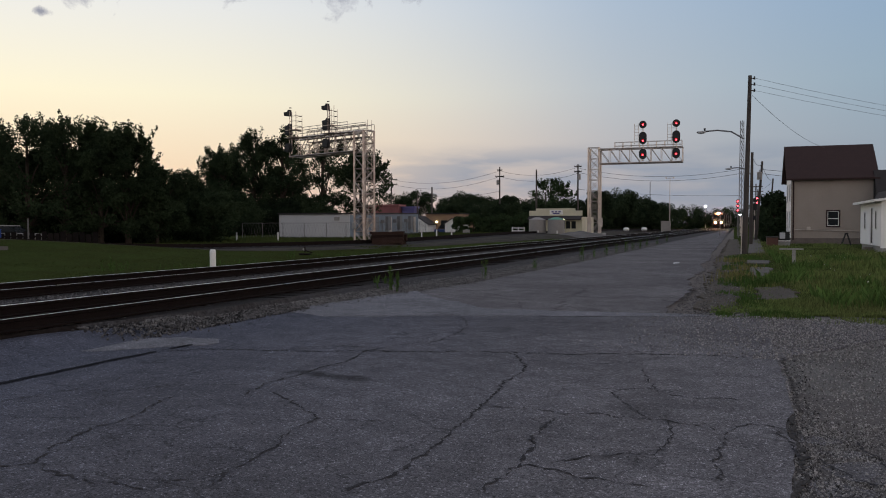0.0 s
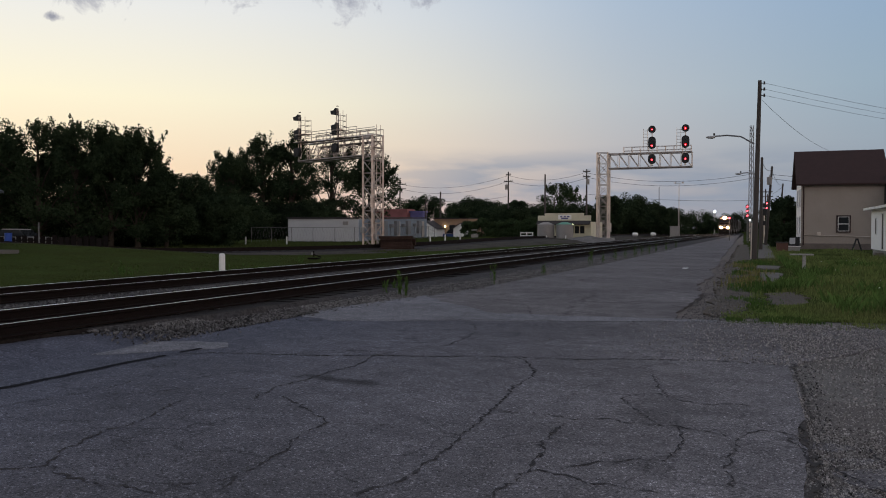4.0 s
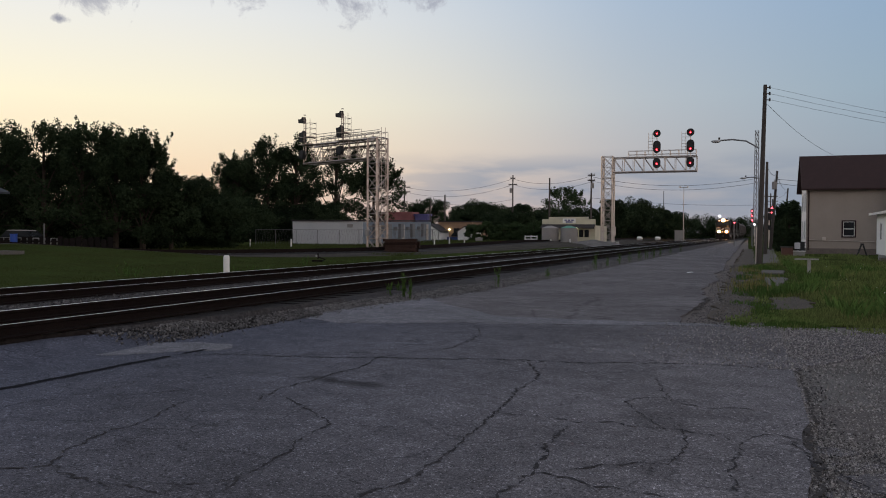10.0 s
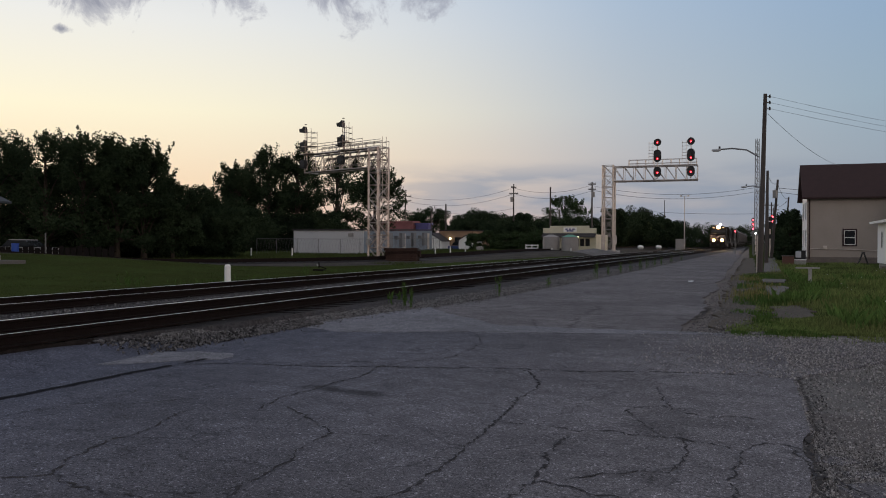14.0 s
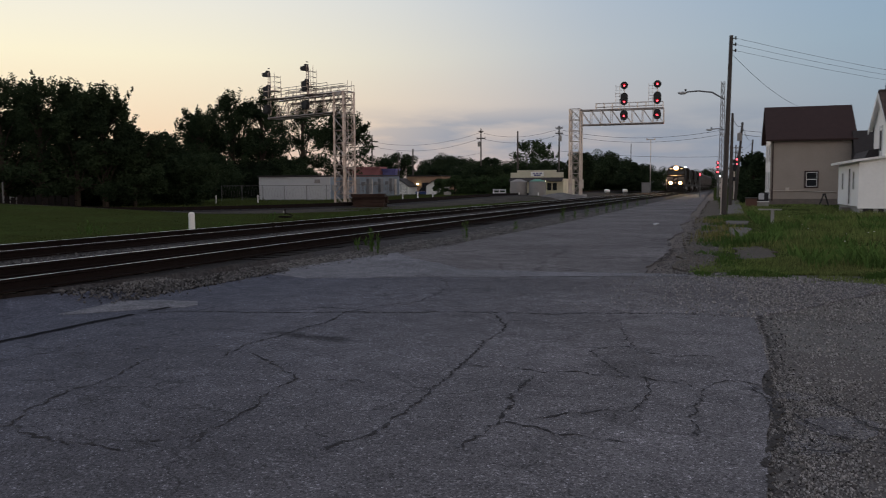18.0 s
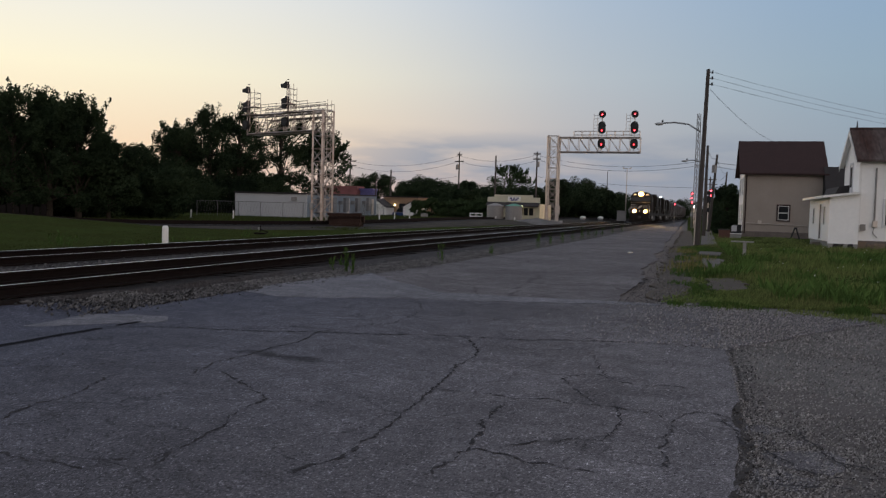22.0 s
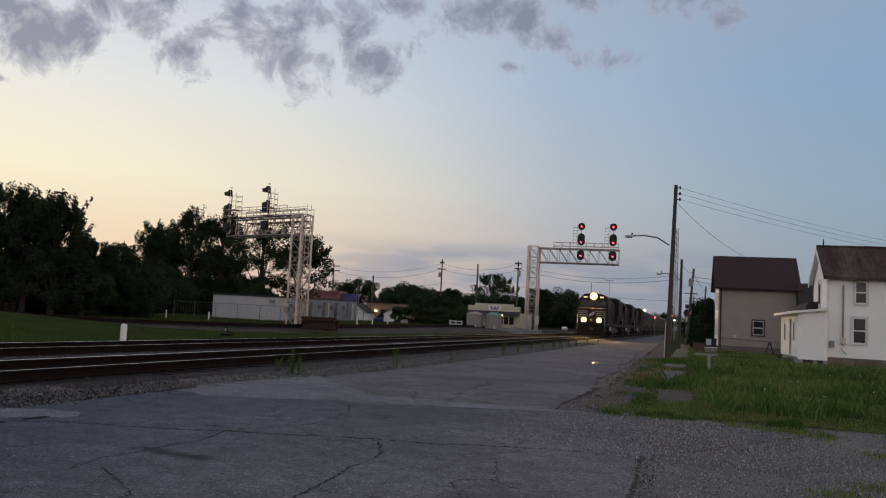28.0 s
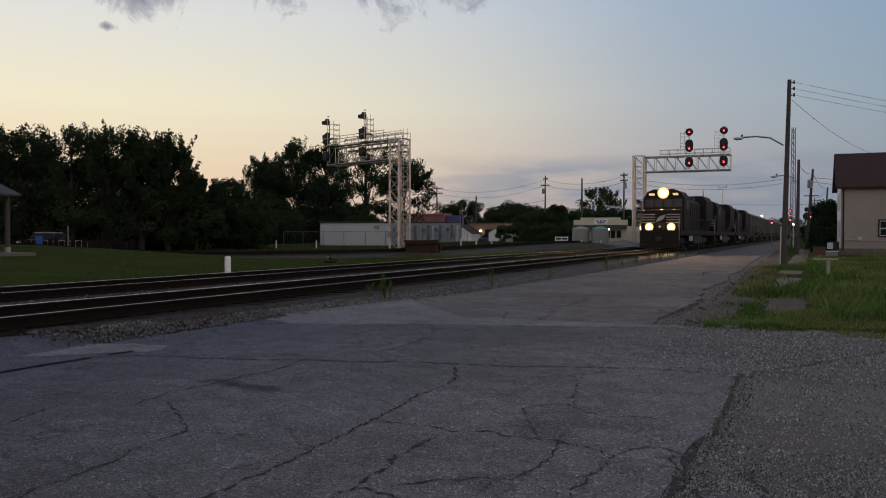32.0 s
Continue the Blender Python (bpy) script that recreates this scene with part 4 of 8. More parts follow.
def straight_track(name, centre, label):
    t = thing(name, pose(centre(0), 0, 0, 0, 0, -LEAN), label, "railway track", "railway tracks")
    for side in (-0.765, 0.765):
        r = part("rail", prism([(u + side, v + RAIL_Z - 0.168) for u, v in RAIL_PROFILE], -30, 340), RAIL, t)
        # half width of the polished strip, narrower on the right-hand rail
        strip_half = 0.029 if side < 0 else 0.014
        part("railhead", box(side - strip_half, side + strip_half, -30, 340, RAIL_Z - 0.002, RAIL_Z + 0.003), RAIL_TOP, r, "polished running surface")
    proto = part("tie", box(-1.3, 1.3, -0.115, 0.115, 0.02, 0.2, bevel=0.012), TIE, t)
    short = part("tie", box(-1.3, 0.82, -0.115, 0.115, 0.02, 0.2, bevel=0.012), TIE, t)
    short.matrix_basis = pose(0, -6.6, 0)
    me = proto.data
    rnd = random.Random(3)
    proto.matrix_basis = pose(0, -6, 0)
    y = -5.45
    while y < 110:
        shared("tie", me if y > 13.2 or centre is track_b else short.data, t, pose(rnd.uniform(-0.03, 0.03), y, rnd.uniform(-0.012, 0.008), 0, 0, rnd.uniform(-0.8, 0.8)))
        y += 0.545
    bm = bmesh.new()
    while y < 330:
        box(-1.3, 1.3, y - 0.115, y + 0.115, 0.02, 0.2, bm)
        y += 0.545
    far = part("distant_ties", bm, TIE, t)
    far["kind"] = "stuff"
    return t


def catmull(points, step):
    out = []
    P = [Vector(p) for p in points]
    P = [P[0] * 2 - P[1]] + P + [P[-1] * 2 - P[-2]]
    for i in range(1, len(P) - 2):
        n = max(2, int((P[i + 1] - P[i]).length / step))
        for k in range(n):
            t = k / n
            a, b, c, d = P[i - 1:i + 3]
            out.append(0.5 * (2 * b + (c - a) * t + (2 * a - 5 * b + 4 * c - d) * t * t + (3 * b - a - 3 * c + d) * t ** 3))
    out.append(P[-2])
    return out


CURVE = [(-75, 10), (-52, 24), (-37.5, 35), (-29.5, 43.5), (-25.6, 52), (-24.2, 62), (-23.6, 84), (-21.5, 130), (-17.0, 200), (-11.5, 300)]


def build_curved_track():
    t = thing("curved_track", pose(0, 0, 0), "rusty curved connecting track between grass and gravel", "railway track", "railway tracks")
    pts = catmull(CURVE, 2.0)
    base = [ground_z(p.x, p.y) for p in pts]

    def offset(i, d):
        a, b = pts[max(i - 1, 0)], pts[min(i + 1, len(pts) - 1)]
        q = (b - a).normalized()
        return pts[i].x + q.y * d, pts[i].y - q.x * d

    def sweep(name, prof, mat, parent, lift):
        bm = bmesh.new()
        rings = []
        for i in range(len(pts)):
            ring = []
            for u, v in prof:
                x, y = offset(i, u)
                ring.append(bm.verts.new((x, y, base[i] + v + lift)))
            rings.append(ring)
        n = len(prof)
        for a, b in zip(rings, rings[1:]):
            for k in range(n):
                bm.faces.new((a[k], a[(k + 1) % n], b[(k + 1) % n], b[k]))
        return part(name, bm, mat, parent)

    sweep("ballast_ridge", [(-2.6, -0.1), (-1.6, 0.12), (1.6, 0.12), (2.6, -0.1)], BALLAST, t, 0)
    bm = bmesh.new()
    prev = None
    for i in range(len(pts)):
        row = []
        for d in (-4.0, -3.0, 0.0, 3.0, 5.5, 8.0):
            x, y = offset(i, d)
            row.append(bm.verts.new((x, y, ground_z(x, y) + (0.05 if -4 < d < 8 else -0.08))))
        if prev:
            for k in range(5):
                bm.faces.new((prev[k], prev[k + 1], row[k + 1], row[k]))
        prev = row
    part("dirt_strip", bm, CINDER, t, "bare brown cinder strip beside the curved track")
    for s in (-0.752, 0.752):
        r = sweep("rail", [(s - 0.07, 0), (s + 0.07, 0), (s + 0.035, 0.17), (s - 0.035, 0.17)], RAIL, t, 0.14)
        sweep("railhead", [(s - 0.024, 0), (s + 0.024, 0), (s + 0.024, 0.005), (s - 0.024, 0.005)], RAIL, r, 0.309)
    bm = bmesh.new()
    fine = catmull(CURVE, 0.6)
    for a, b in zip(fine, fine[1:]):
        if a.y > 140:
            break
        q = (b - a).normalized()
        z = ground_z(a.x, a.y) + 0.06
        m = Matrix.Translation((a.x, a.y, z)) @ Matrix.Rotation(math.atan2(-q.x, q.y), 4, "Z")
        before = set(bm.verts)
        box(-1.3, 1.3, -0.115, 0.115, 0, 0.09, bm)
        bmesh.ops.transform(bm, matrix=m, verts=[v for v in bm.verts if v not in before])
    k = part("tie_row", bm, TIE, t)
    k["kind"] = "stuff"


# ---- signal bridges ----


def lattice_tower(t, x0, x1, y0, y1, z0, z1, r=0.072, panels=7, mat=GALV):
    """Four legs with zigzag bracing on each face."""
    for x in (x0, x1):
        for y in (y0, y1):
            part("leg", bar((x, y, z0), (x, y, z1), r * 2), mat, t)
    h = (z1 - z0) / panels
    for i in range(panels):
        za, zb = z0 + i * h, z0 + (i + 1) * h
        if i % 2:
            za, zb = zb, za
        for y in (y0, y1):
            part("brace", bar((x0, y, za), (x1, y, zb), 0.045), mat, t)
            part("brace", bar((x0, y + 0.06, zb), (x1, y + 0.06, za), 0.032), mat, t)
            part("strut", bar((x0, y, z0 + (i + 1) * h), (x1, y, z0 + (i + 1) * h), 0.05), mat, t)
        for x in (x0, x1):
            part("brace", bar((x, y0, za), (x, y1, zb), 0.055), mat, t)
            part("strut", bar((x, y0, z0 + (i + 1) * h), (x, y1, z0 + (i + 1) * h), 0.05), mat, t)


def truss_arm(t, x0, x1, y0, y1, z0, z1, panels=9, mat=GALV):
    for y in (y0, y1):
        for z in (z0, z1):
            part("chord", bar((x0, y, z), (x1, y, z), 0.115), mat, t)
    s = (x1 - x0) / panels
    for i in range(panels + 1):
        x = x0 + i * s
        for y in (y0, y1):
            part("strut", bar((x, y, z0), (x, y, z1), 0.045), mat, t)
            if i < panels:
                part("brace", bar((x, y, z1), (x + s, y, z0), 0.05), mat, t)
        part("strut", bar((x, y0, z0), (x, y1, z0), 0.05), mat, t)
        part("strut", bar((x, y0, z1), (x, y1, z1), 0.05), mat, t)


def walkway(t, x0, x1, y0, y1, z, posts=8, height=0.75, mat=GALV):
    part("grating", box(min(x0, x1), max(x0, x1), y0, y1, z, z + 0.04), mat, t)
    for y in (y0, y1):
        for h in (height * 0.5, height):
            part("handrail", bar((x0, y, z + h), (x1, y, z + h), 0.035), mat, t)
        for i in range(posts + 1):
            x = x0 + (x1 - x0) * i / posts
            part("rail_post", bar((x, y, z), (x, y, z + height), 0.04), mat, t)


def disc(cx, cz, rx, rz, y0, y1, n=20, bm=None):
    return prism([(cx + rx * math.cos(2 * math.pi * i / n), cz + rz * math.sin(2 * math.pi * i / n)) for i in range(n)], y0, y1, "y", bm)


def stadium(cx, cz, rx, half, y0, y1, n=9):
    top = [(cx + rx * math.cos(math.pi * i / n), cz + half + rx * math.sin(math.pi * i / n)) for i in range(n + 1)]
    low = [(cx - rx * math.cos(math.pi * i / n), cz - half - rx * math.sin(math.pi * i / n)) for i in range(n + 1)]
    return prism(top + low, y0, y1, "y")


def hood(x, z, y, r=0.15, length=0.32):
    """A half-open lamp visor."""
    bm = bmesh.new()
    n = 10
    for i in range(n):
        a0, a1 = (math.pi * (-0.15 + 1.3 * k / n) for k in (i, i + 1))
        q = []
        for yy, rr in ((y, r), (y - length, r)):
            for a in (a0, a1):
                q.append(bm.verts.new((x + rr * math.cos(a), yy, z + rr * math.sin(a))))
        bm.faces.new((q[0], q[1], q[3], q[2]))
    return bm


def signal_mast(t, x, y, zs, lamp, r=0.42):
    """Three black heads on a mast; lamps face -y; a small caged ladder beside them."""
    top, mid, low = zs
    part("mast", tube((x, y + 0.16, low - 0.6), (x, y + 0.16, top + 0.3), 0.05), GALV, t)
    heads = ((disc(x, top, r, r, y, y + 0.06), top, 0.0), (stadium(x, mid, r, 0.28, y, y + 0.06), mid, -0.30), (stadium(x, low, r, 0.16, y, y + 0.06), low, -0.08))
    for bm, z, dz in heads:
        h = part("signal_head", bm, BLACK, t, "black target plate with visor")
        part("visor", hood(x, z + dz, y, 0.15, 0.3), BLACK, h)
        part("lens", disc(x, z + dz, 0.14, 0.14, y - 0.02, y - 0.005), RED_LENS, h, "dim red signal lens")
        part("lamp", disc(x, z + dz - 0.03, 0.07, 0.07, y - 0.04, y - 0.022), lamp, h, "lit red signal lamp")
        part("lamp_case", box(x - 0.2, x + 0.2, y + 0.07, y + 0.32, z - 0.22, z + 0.22, bevel=0.04), BLACK, h)
    part("junction", box(x - 0.1, x + 0.1, y + 0.05, y + 0.25, low - 0.75, low - 0.6, bevel=0.02), GALV, t)
    for k in (-1.0, -0.55):
        part("ladder_rail", bar((x + k * 0.95, y + 0.3, mid - 0.75), (x + k * 0.95, y + 0.3, top + 0.12), 0.03), GALV, t)
    for k in range(5):
        z = mid - 0.05 + k * 0.36
        part("cage_bar", bar((x - 0.98, y + 0.3, z), (x - 0.05 if k % 2 else x - 0.4, y + 0.3, z), 0.03), GALV, t)


def build_far_bridge():
    t = thing("signal_bridge", pose(0, 0, 0), "galvanised cantilever signal bridge with six lit red signals over two tracks", "signal bridge", "signal bridges")
    y0, y1 = 94.6, 96.0
    lattice_tower(t, -15.95, -14.75, y0, y1, 0.55, 10.4, panels=8)
    truss_arm(t, -14.75, -5.55, y0, y1, 8.55, 10.2, panels=8)
    walkway(t, -13.2, -5.7, y1, y1 + 0.7, 10.2, 8, 0.85)
    part("footing", box(-16.5, -14.2, 94.1, 96.5, -0.1, 0.6, bevel=0.04), CONCRETE, t)
    part("ladder", bar((-14.55, y0, 0.6), (-14.55, y0, 10.2), 0.04), GALV, t)
    part("equipment_box", box(-14.7, -14.3, y0 - 0.35, y0 - 0.05, 1.3, 2.3, bevel=0.03), GALV, t)
    for x in (-9.8, -6.2):
        signal_mast(t, x, y0 - 0.45, (12.75, 11.25, 9.45), RED_LAMP)
    bm = bmesh.new()
    bmesh.ops.create_grid(bm, x_segments=22, y_segments=18, size=1)
    for v in bm.verts:
        r = min(1.0, math.hypot(v.co.x, v.co.y))
        v.co = Vector((-17.0 + 5.2 * v.co.x, 94.5 + 5.0 * v.co.y, -0.15 + 1.0 * (1 - r) ** 0.8 + 0.06 * noise.noise((v.co.x * 6, v.co.y * 6, 0))))
    tagged(part("gravel_bank", bm, GRAVEL), "low gravel bank round the foot of the signal bridge", "gravel bank", kind="structure")


def away_mast(t, x, y, top):
    """Three hooded black heads on a mast, seen from behind and the side."""
    part("mast", tube((x - 0.1, y - 0.1, top - 3.2), (x - 0.1, y - 0.1, top + 0.15), 0.045), GALV_OLD, t)
    part("mast", tube((x + 0.16, y - 0.1, top - 1.2), (x + 0.16, y - 0.1, top), 0.02), GALV_OLD, t)
    shapes = ([(x - 0.24, top + 0.30), (x - 0.14, top + 0.30), (x - 0.08, top + 0.14), (x + 0.38, top + 0.15), (x + 0.33, top - 0.14), (x - 0.06, top - 0.20), (x - 0.24, top - 0.20)],
              [(x - 0.24, top - 1.70), (x + 0.22, top - 1.70), (x + 0.31, top - 0.98), (x - 0.16, top - 0.94), (x - 0.18, top - 0.80), (x - 0.26, top - 0.80), (x - 0.31, top - 0.96)],
              [(x - 0.22, top - 3.06), (x + 0.22, top - 3.06), (x + 0.30, top - 2.75), (x + 0.24, top - 2.40), (x - 0.20, top - 2.36), (x - 0.31, top - 2.74)])
    for k, outline in enumerate(shapes):
        bm = prism(outline, y, y + 0.34)
        bmesh.ops.bevel(bm, geom=list(bm.edges), offset=0.02, segments=1, affect="EDGES")
        h = part("signal_head", bm, BLACK, t, "dark hooded signal head facing away")
        if k:
            part("visor", prism([(x + 0.05, outline[0][1] + 0.1), (x + 0.36, outline[0][1] + 0.08), (x + 0.36, outline[0][1] + 0.12), (x + 0.05, outline[0][1] + 0.14)], y + 0.1, y + 0.42), BLACK, h)
        part("bracket", bar((x - 0.1, y - 0.1, outline[0][1] + 0.2), (x, y + 0.05, outline[0][1] + 0.2), 0.05), GALV_OLD, h)


def build_near_bridge():
    m = pose(-26.2, 55.9, 0.12, 0, 0, 158)
    t = thing("signal_bridge", m, "galvanised cantilever signal bridge seen from behind with dark unlit signals", "signal bridge", "signal bridges")
    G = GALV_OLD
    end = 8.25
    lattice_tower(t, -0.5, 0.5, -0.55, 0.55, 0, 8.45, panels=9, mat=G)
    truss_arm(t, 0.5, end, -0.55, 0.55, 6.95, 8.4, panels=7, mat=G)
    walkway(t, 0.2, end - 0.9, -1.25, -0.55, 8.1, 8, 0.95, mat=G)
    walkway(t, 0.4, end, -1.25, -0.6, 6.98, 7, 1.0, mat=G)
    for y in (-0.55, 0.55):
        for z in (8.72, 8.98, 9.2):
            part("handrail", bar((0.4 if y < 0 else 1.2, y, z), (end - 0.8, y, z), 0.03), G, t)
    for k in range(8):
        part("rail_post", bar((1.2 + k * 0.89, 0.55, 8.4), (1.2 + k * 0.89, 0.55, 9.2), 0.035), G, t)
    part("cap_beam", bar((-0.62, 0.55, 8.42), (0.6, 0.55, 8.42), 0.09), G, t)
    part("footing", box(-1.1, 1.1, -1.1, 1.1, -0.2, 0.12, bevel=0.04), CONCRETE, t)
    for y in (0.3, -0.1):
        part("ladder_rail", bar((-0.72, y, 0.2), (-0.72, y, 9.2), 0.035), G, t)
    for k in range(28):
        part("ladder_rung", bar((-0.72, -0.1, 0.4 + k * 0.31), (-0.72, 0.3, 0.4 + k * 0.31), 0.022), G, t)
    part("equipment_box", box(0.3, 0.55, 0.6, 0.8, 1.15, 1.62, bevel=0.02), CONCRETE, t)
    part("gusset", box(-0.55, 0.55, 0.56, 0.60, 8.2, 8.42), G, t)
    bm = bmesh.new()
    bmesh.ops.create_grid(bm, x_segments=24, y_segments=18, size=1)
    for v in bm.verts:
        x, y = -25.6 + 4.4 * v.co.x, 54.6 + 3.0 * v.co.y
        r = math.hypot(v.co.x, v.co.y) + 0.2 * noise.noise((x * 0.8, y * 0.8, 1))
        v.co = Vector((x, y, ground_z(x, y) + (0.09 if r < 0.9 else -0.1)))
    tagged(part("gravel_pad", bm, SHOULDER), "grey gravel pad round the foot of the signal bridge", "gravel", kind="structure")
    for x, z, far in ((3.3, 10.4, -0.8), (7.95, 10.35, -1.2)):
        away_mast(t, x, 0.72, z)
        for dx in (far, -0.42):
            for dy in (0.45, 1.05):
                part("cage_post", bar((x + dx, dy, 8.4), (x + dx, dy, z + (0.2 if dx > -0.5 else -0.15)), 0.035), G, t)
        for h in (8.9, 9.3, 9.7, 10.1):
            for dy in (0.45, 1.05):
                part("cage_rail", bar((x + far, dy, h), (x - 0.42, dy, h), 0.028), G, t)
            part("cage_rail", bar((x + far, 0.45, h), (x + far, 1.05, h), 0.028), G, t)
        part("cage_floor", box(x + far, x + 0.1, 0.45, 1.1, 9.0, 9.04), G, t)
        part("platform", box(x + far, x + 0.3, 0.4, 1.1, 8.42, 8.46), G, t)
    for i in range(10):
        x = 0.4 + i * 0.76
        part("bracket", bar((x, -1.25, 8.1), (x, -0.55, 7.7), 0.04), G, t)
    return t


# ---- poles, lamps, wires ----


def wooden_pole(x, y, h, r=0.15, lean=(0, 0), z=0.0, label="weathered wooden utility pole", group="utility poles"):
    t = thing("utility_pole", pose(x, y, z), label, "utility pole", group)
    part("shaft", tube((0, 0, -0.3), (lean[0], lean[1], h), r, r * 0.62, 12), WOOD_POLE, t)
    return t


def crossarm(t, at, half, direction=(1, 0)):
    x, y, z = at
    dx, dy = direction
    arm = part("crossarm", bar((x - dx * half, y - dy * half, z), (x + dx * half, y + dy * half, z), 0.11), WOOD_POLE, t)
    for k in (-0.9, -0.45, 0.45, 0.9):
        part("insulator", tube((x + dx * half * k, y + dy * half * k, z + 0.05), (x + dx * half * k, y + dy * half * k, z + 0.22), 0.04, 0.03, 8), CONCRETE, arm)


def transformer(t, at, r=0.22, h=0.75):
    x, y, z = at
    c = part("transformer", tube((x, y, z), (x, y, z + h), r, r, 12), TANK_GREY, t)
    part("bushing", tube((x, y, z + h), (x, y, z + h + 0.2), 0.05, 0.03, 6), CONCRETE, c)


def cobra_lamp(t, z, out=(-1.0, 0), length=2.0):
    dx, dy = out
    part("lamp_arm", path_tube([(0.05 * dx, 0.05 * dy, z - 0.14), (dx * length * 0.35, dy * length * 0.35, z + 0.27), (dx * length * 0.7, dy * length * 0.7, z + 0.37), (dx * length, dy * length, z + 0.34)], 0.044), DUCT, t)
    bm = bmesh.new()
    bmesh.ops.create_uvsphere(bm, u_segments=12, v_segments=8, radius=0.5)
    for v in bm.verts:
        v.co.x *= 0.50
        v.co.y *= 0.24
        v.co.z *= 0.13 if v.co.z > 0 else 0.20
    ob = part("lamp_head", bm, LAMP_GREY, t, smooth=True)
    ob.matrix_basis = pose(dx * (length + 0.22), dy * (length + 0.22), z + 0.31, 0, 0, math.degrees(math.atan2(dy, dx)))
    part("photocell", tube((dx * (length + 0.05), dy * (length + 0.05), z + 0.38), (dx * (length + 0.05), dy * (length + 0.05), z + 0.5), 0.05, 0.05, 8), BLACK, t)


def wire(a, b, drop, r=0.012):
    return tagged(part("overhead_wire", path_tube(sag(a, b, drop), r, 5), WIRE), "black overhead wire strung between poles", "wire", "overhead wires")


def build_poles():
    t = wooden_pole(0.42, 46.2, 9.35, 0.15, (0.2, 0), label="tall weathered wooden pole carrying a street lamp and wires")
    cobra_lamp(t, 6.18)
    for k in range(3):
        z = 9.2 - 0.32 * k
        b = part("bracket", bar((0.15, 0, z), (0.42, 0, z), 0.035), FENCE_WIRE, t)
        part("insulator", tube((0.42, 0, z - 0.07), (0.42, 0, z + 0.09), 0.05, 0.04, 8), BLACK, b)
        wire((0.85, 46.2, z), (36, 84 - k * 0.4, 8.9 - k * 0.3), 1.0, 0.008)
    part("conduit", tube((-0.16, -0.05, 0), (-0.13, -0.05, 1.9), 0.03), GALV, t)
    wire((0.75, 46.2, 8.3), (6.8, 73.6, 7.8), 0.4, 0.011)
    t = wooden_pole(1.1, 66.5, 7.0, 0.15, (0.05, 0))
    cobra_lamp(t, 5.5, (-1, 0), 1.4)
    t = wooden_pole(1.9, 85.9, 7.7, 0.16, (0.55, 0), label="leaning wooden utility pole with a transformer")
    transformer(t, (0.3, -0.2, 5.9))
    t = wooden_pole(4.3, 118.6, 7.7, 0.15, (0.5, 0), label="leaning wooden utility pole")
    for x, y, h in ((3.4, 150, 8.5), (4.6, 185, 9.0)):
        t = wooden_pole(x, y, h)
        crossarm(t, (0, 0, h - 0.5), 1.1)
    # poles across the tracks
    t = wooden_pole(-34.7, 123.8, 10.1, 0.15, z=0.5, label="wooden utility pole with transformer and crossarm")
    transformer(t, (-0.25, -0.2, 7.3)), crossarm(t, (0, 0, 8.6), 0.7), crossarm(t, (0, 0, 9.6), 0.4)
    t = wooden_pole(-27.0, 115.9, 9.0, 0.17, z=0.5)
    t = wooden_pole(-20.3, 112.0, 9.3, 0.15, z=0.5, label="wooden utility pole with transformer and crossarm")
    transformer(t, (0.2, -0.2, 7.2)), crossarm(t, (0, 0, 9.0), 0.5), crossarm(t, (0, 0, 8.3), 0.5)
    t = wooden_pole(-55.4, 129.1, 9.1, 0.15, z=0.6, label="wooden utility pole with two crossarms")
    crossarm(t, (0, 0, 8.7), 1.1), crossarm(t, (0, 0, 7.9), 1.1)
    t = wooden_pole(-41.9, 112.7, 6.6, 0.17, z=0.5)
    t = wooden_pole(-45.5, 116, 6.0, 0.12, z=0.5)
    t = wooden_pole(-30.5, 138, 6.5, 0.1, z=0.5)
    t = wooden_pole(-22.4, 236.5, 13.0, 0.14, z=0.5)
    t = thing("mast_lamp", pose(-12.7, 176.2, 0.2), "thin steel mast with a crossbar of floodlights", "mast")
    part("shaft", tube((0, 0, 0), (0, 0, 11), 0.09, 0.06), GALV, t)
    part("crossbar", bar((-0.9, 0, 11), (0.9, 0, 11), 0.09), GALV, t)
    for k in (-0.75, 0.75):
        part("floodlight", box(k - 0.15, k + 0.15, -0.12, 0.12, 10.9, 11.2), GALV, t)
    for (a, b, d) in (((-55.4, 129.1, 9.3), (-34.7, 123.8, 10.0), 1.2), ((-55.4, 129.1, 8.5), (-34.7, 123.8, 9.1), 1.3), ((-34.7, 123.8, 10.0), (-20.3, 112, 9.4), 0.9),
                      ((-34.7, 123.8, 9.1), (-20.3, 112, 8.6), 0.9), ((-20.3, 112, 9.3), (1.4, 103, 8.2), 1.1), ((-20.3, 112, 8.7), (1.4, 103, 7.7), 1.1),
                      ((-55.4, 129.1, 9.3), (-90, 140, 9.5), 1.2), ((-20.3, 112, 6.4), (4.6, 118.6, 5.6), 0.5), ((1.1, 66.5, 6.8), (2.4, 85.9, 7.4), 0.4), ((2.4, 85.9, 7.4), (4.7, 118.6, 7.5), 0.5),
                      ((2.4, 85.9, 6.9), (26, 96, 7.4), 0.7), ((2.4, 85.9, 6.5), (26, 98, 6.2), 0.7), ((-34.7, 123.8, 6.8), (-45.5, 116, 6.0), 0.5), ((4.7, 118.6, 7.3), (3.4, 150, 8.0), 0.6)):
        wire(a, b, d, 0.02)
    t = thing("lattice_mast", pose(0.7, 101.4, 0), "slender three-legged lattice radio mast", "mast")
    legs = [(0.36 * math.cos(a), 0.36 * math.sin(a)) for a in (0.5, 2.6, 4.7)]
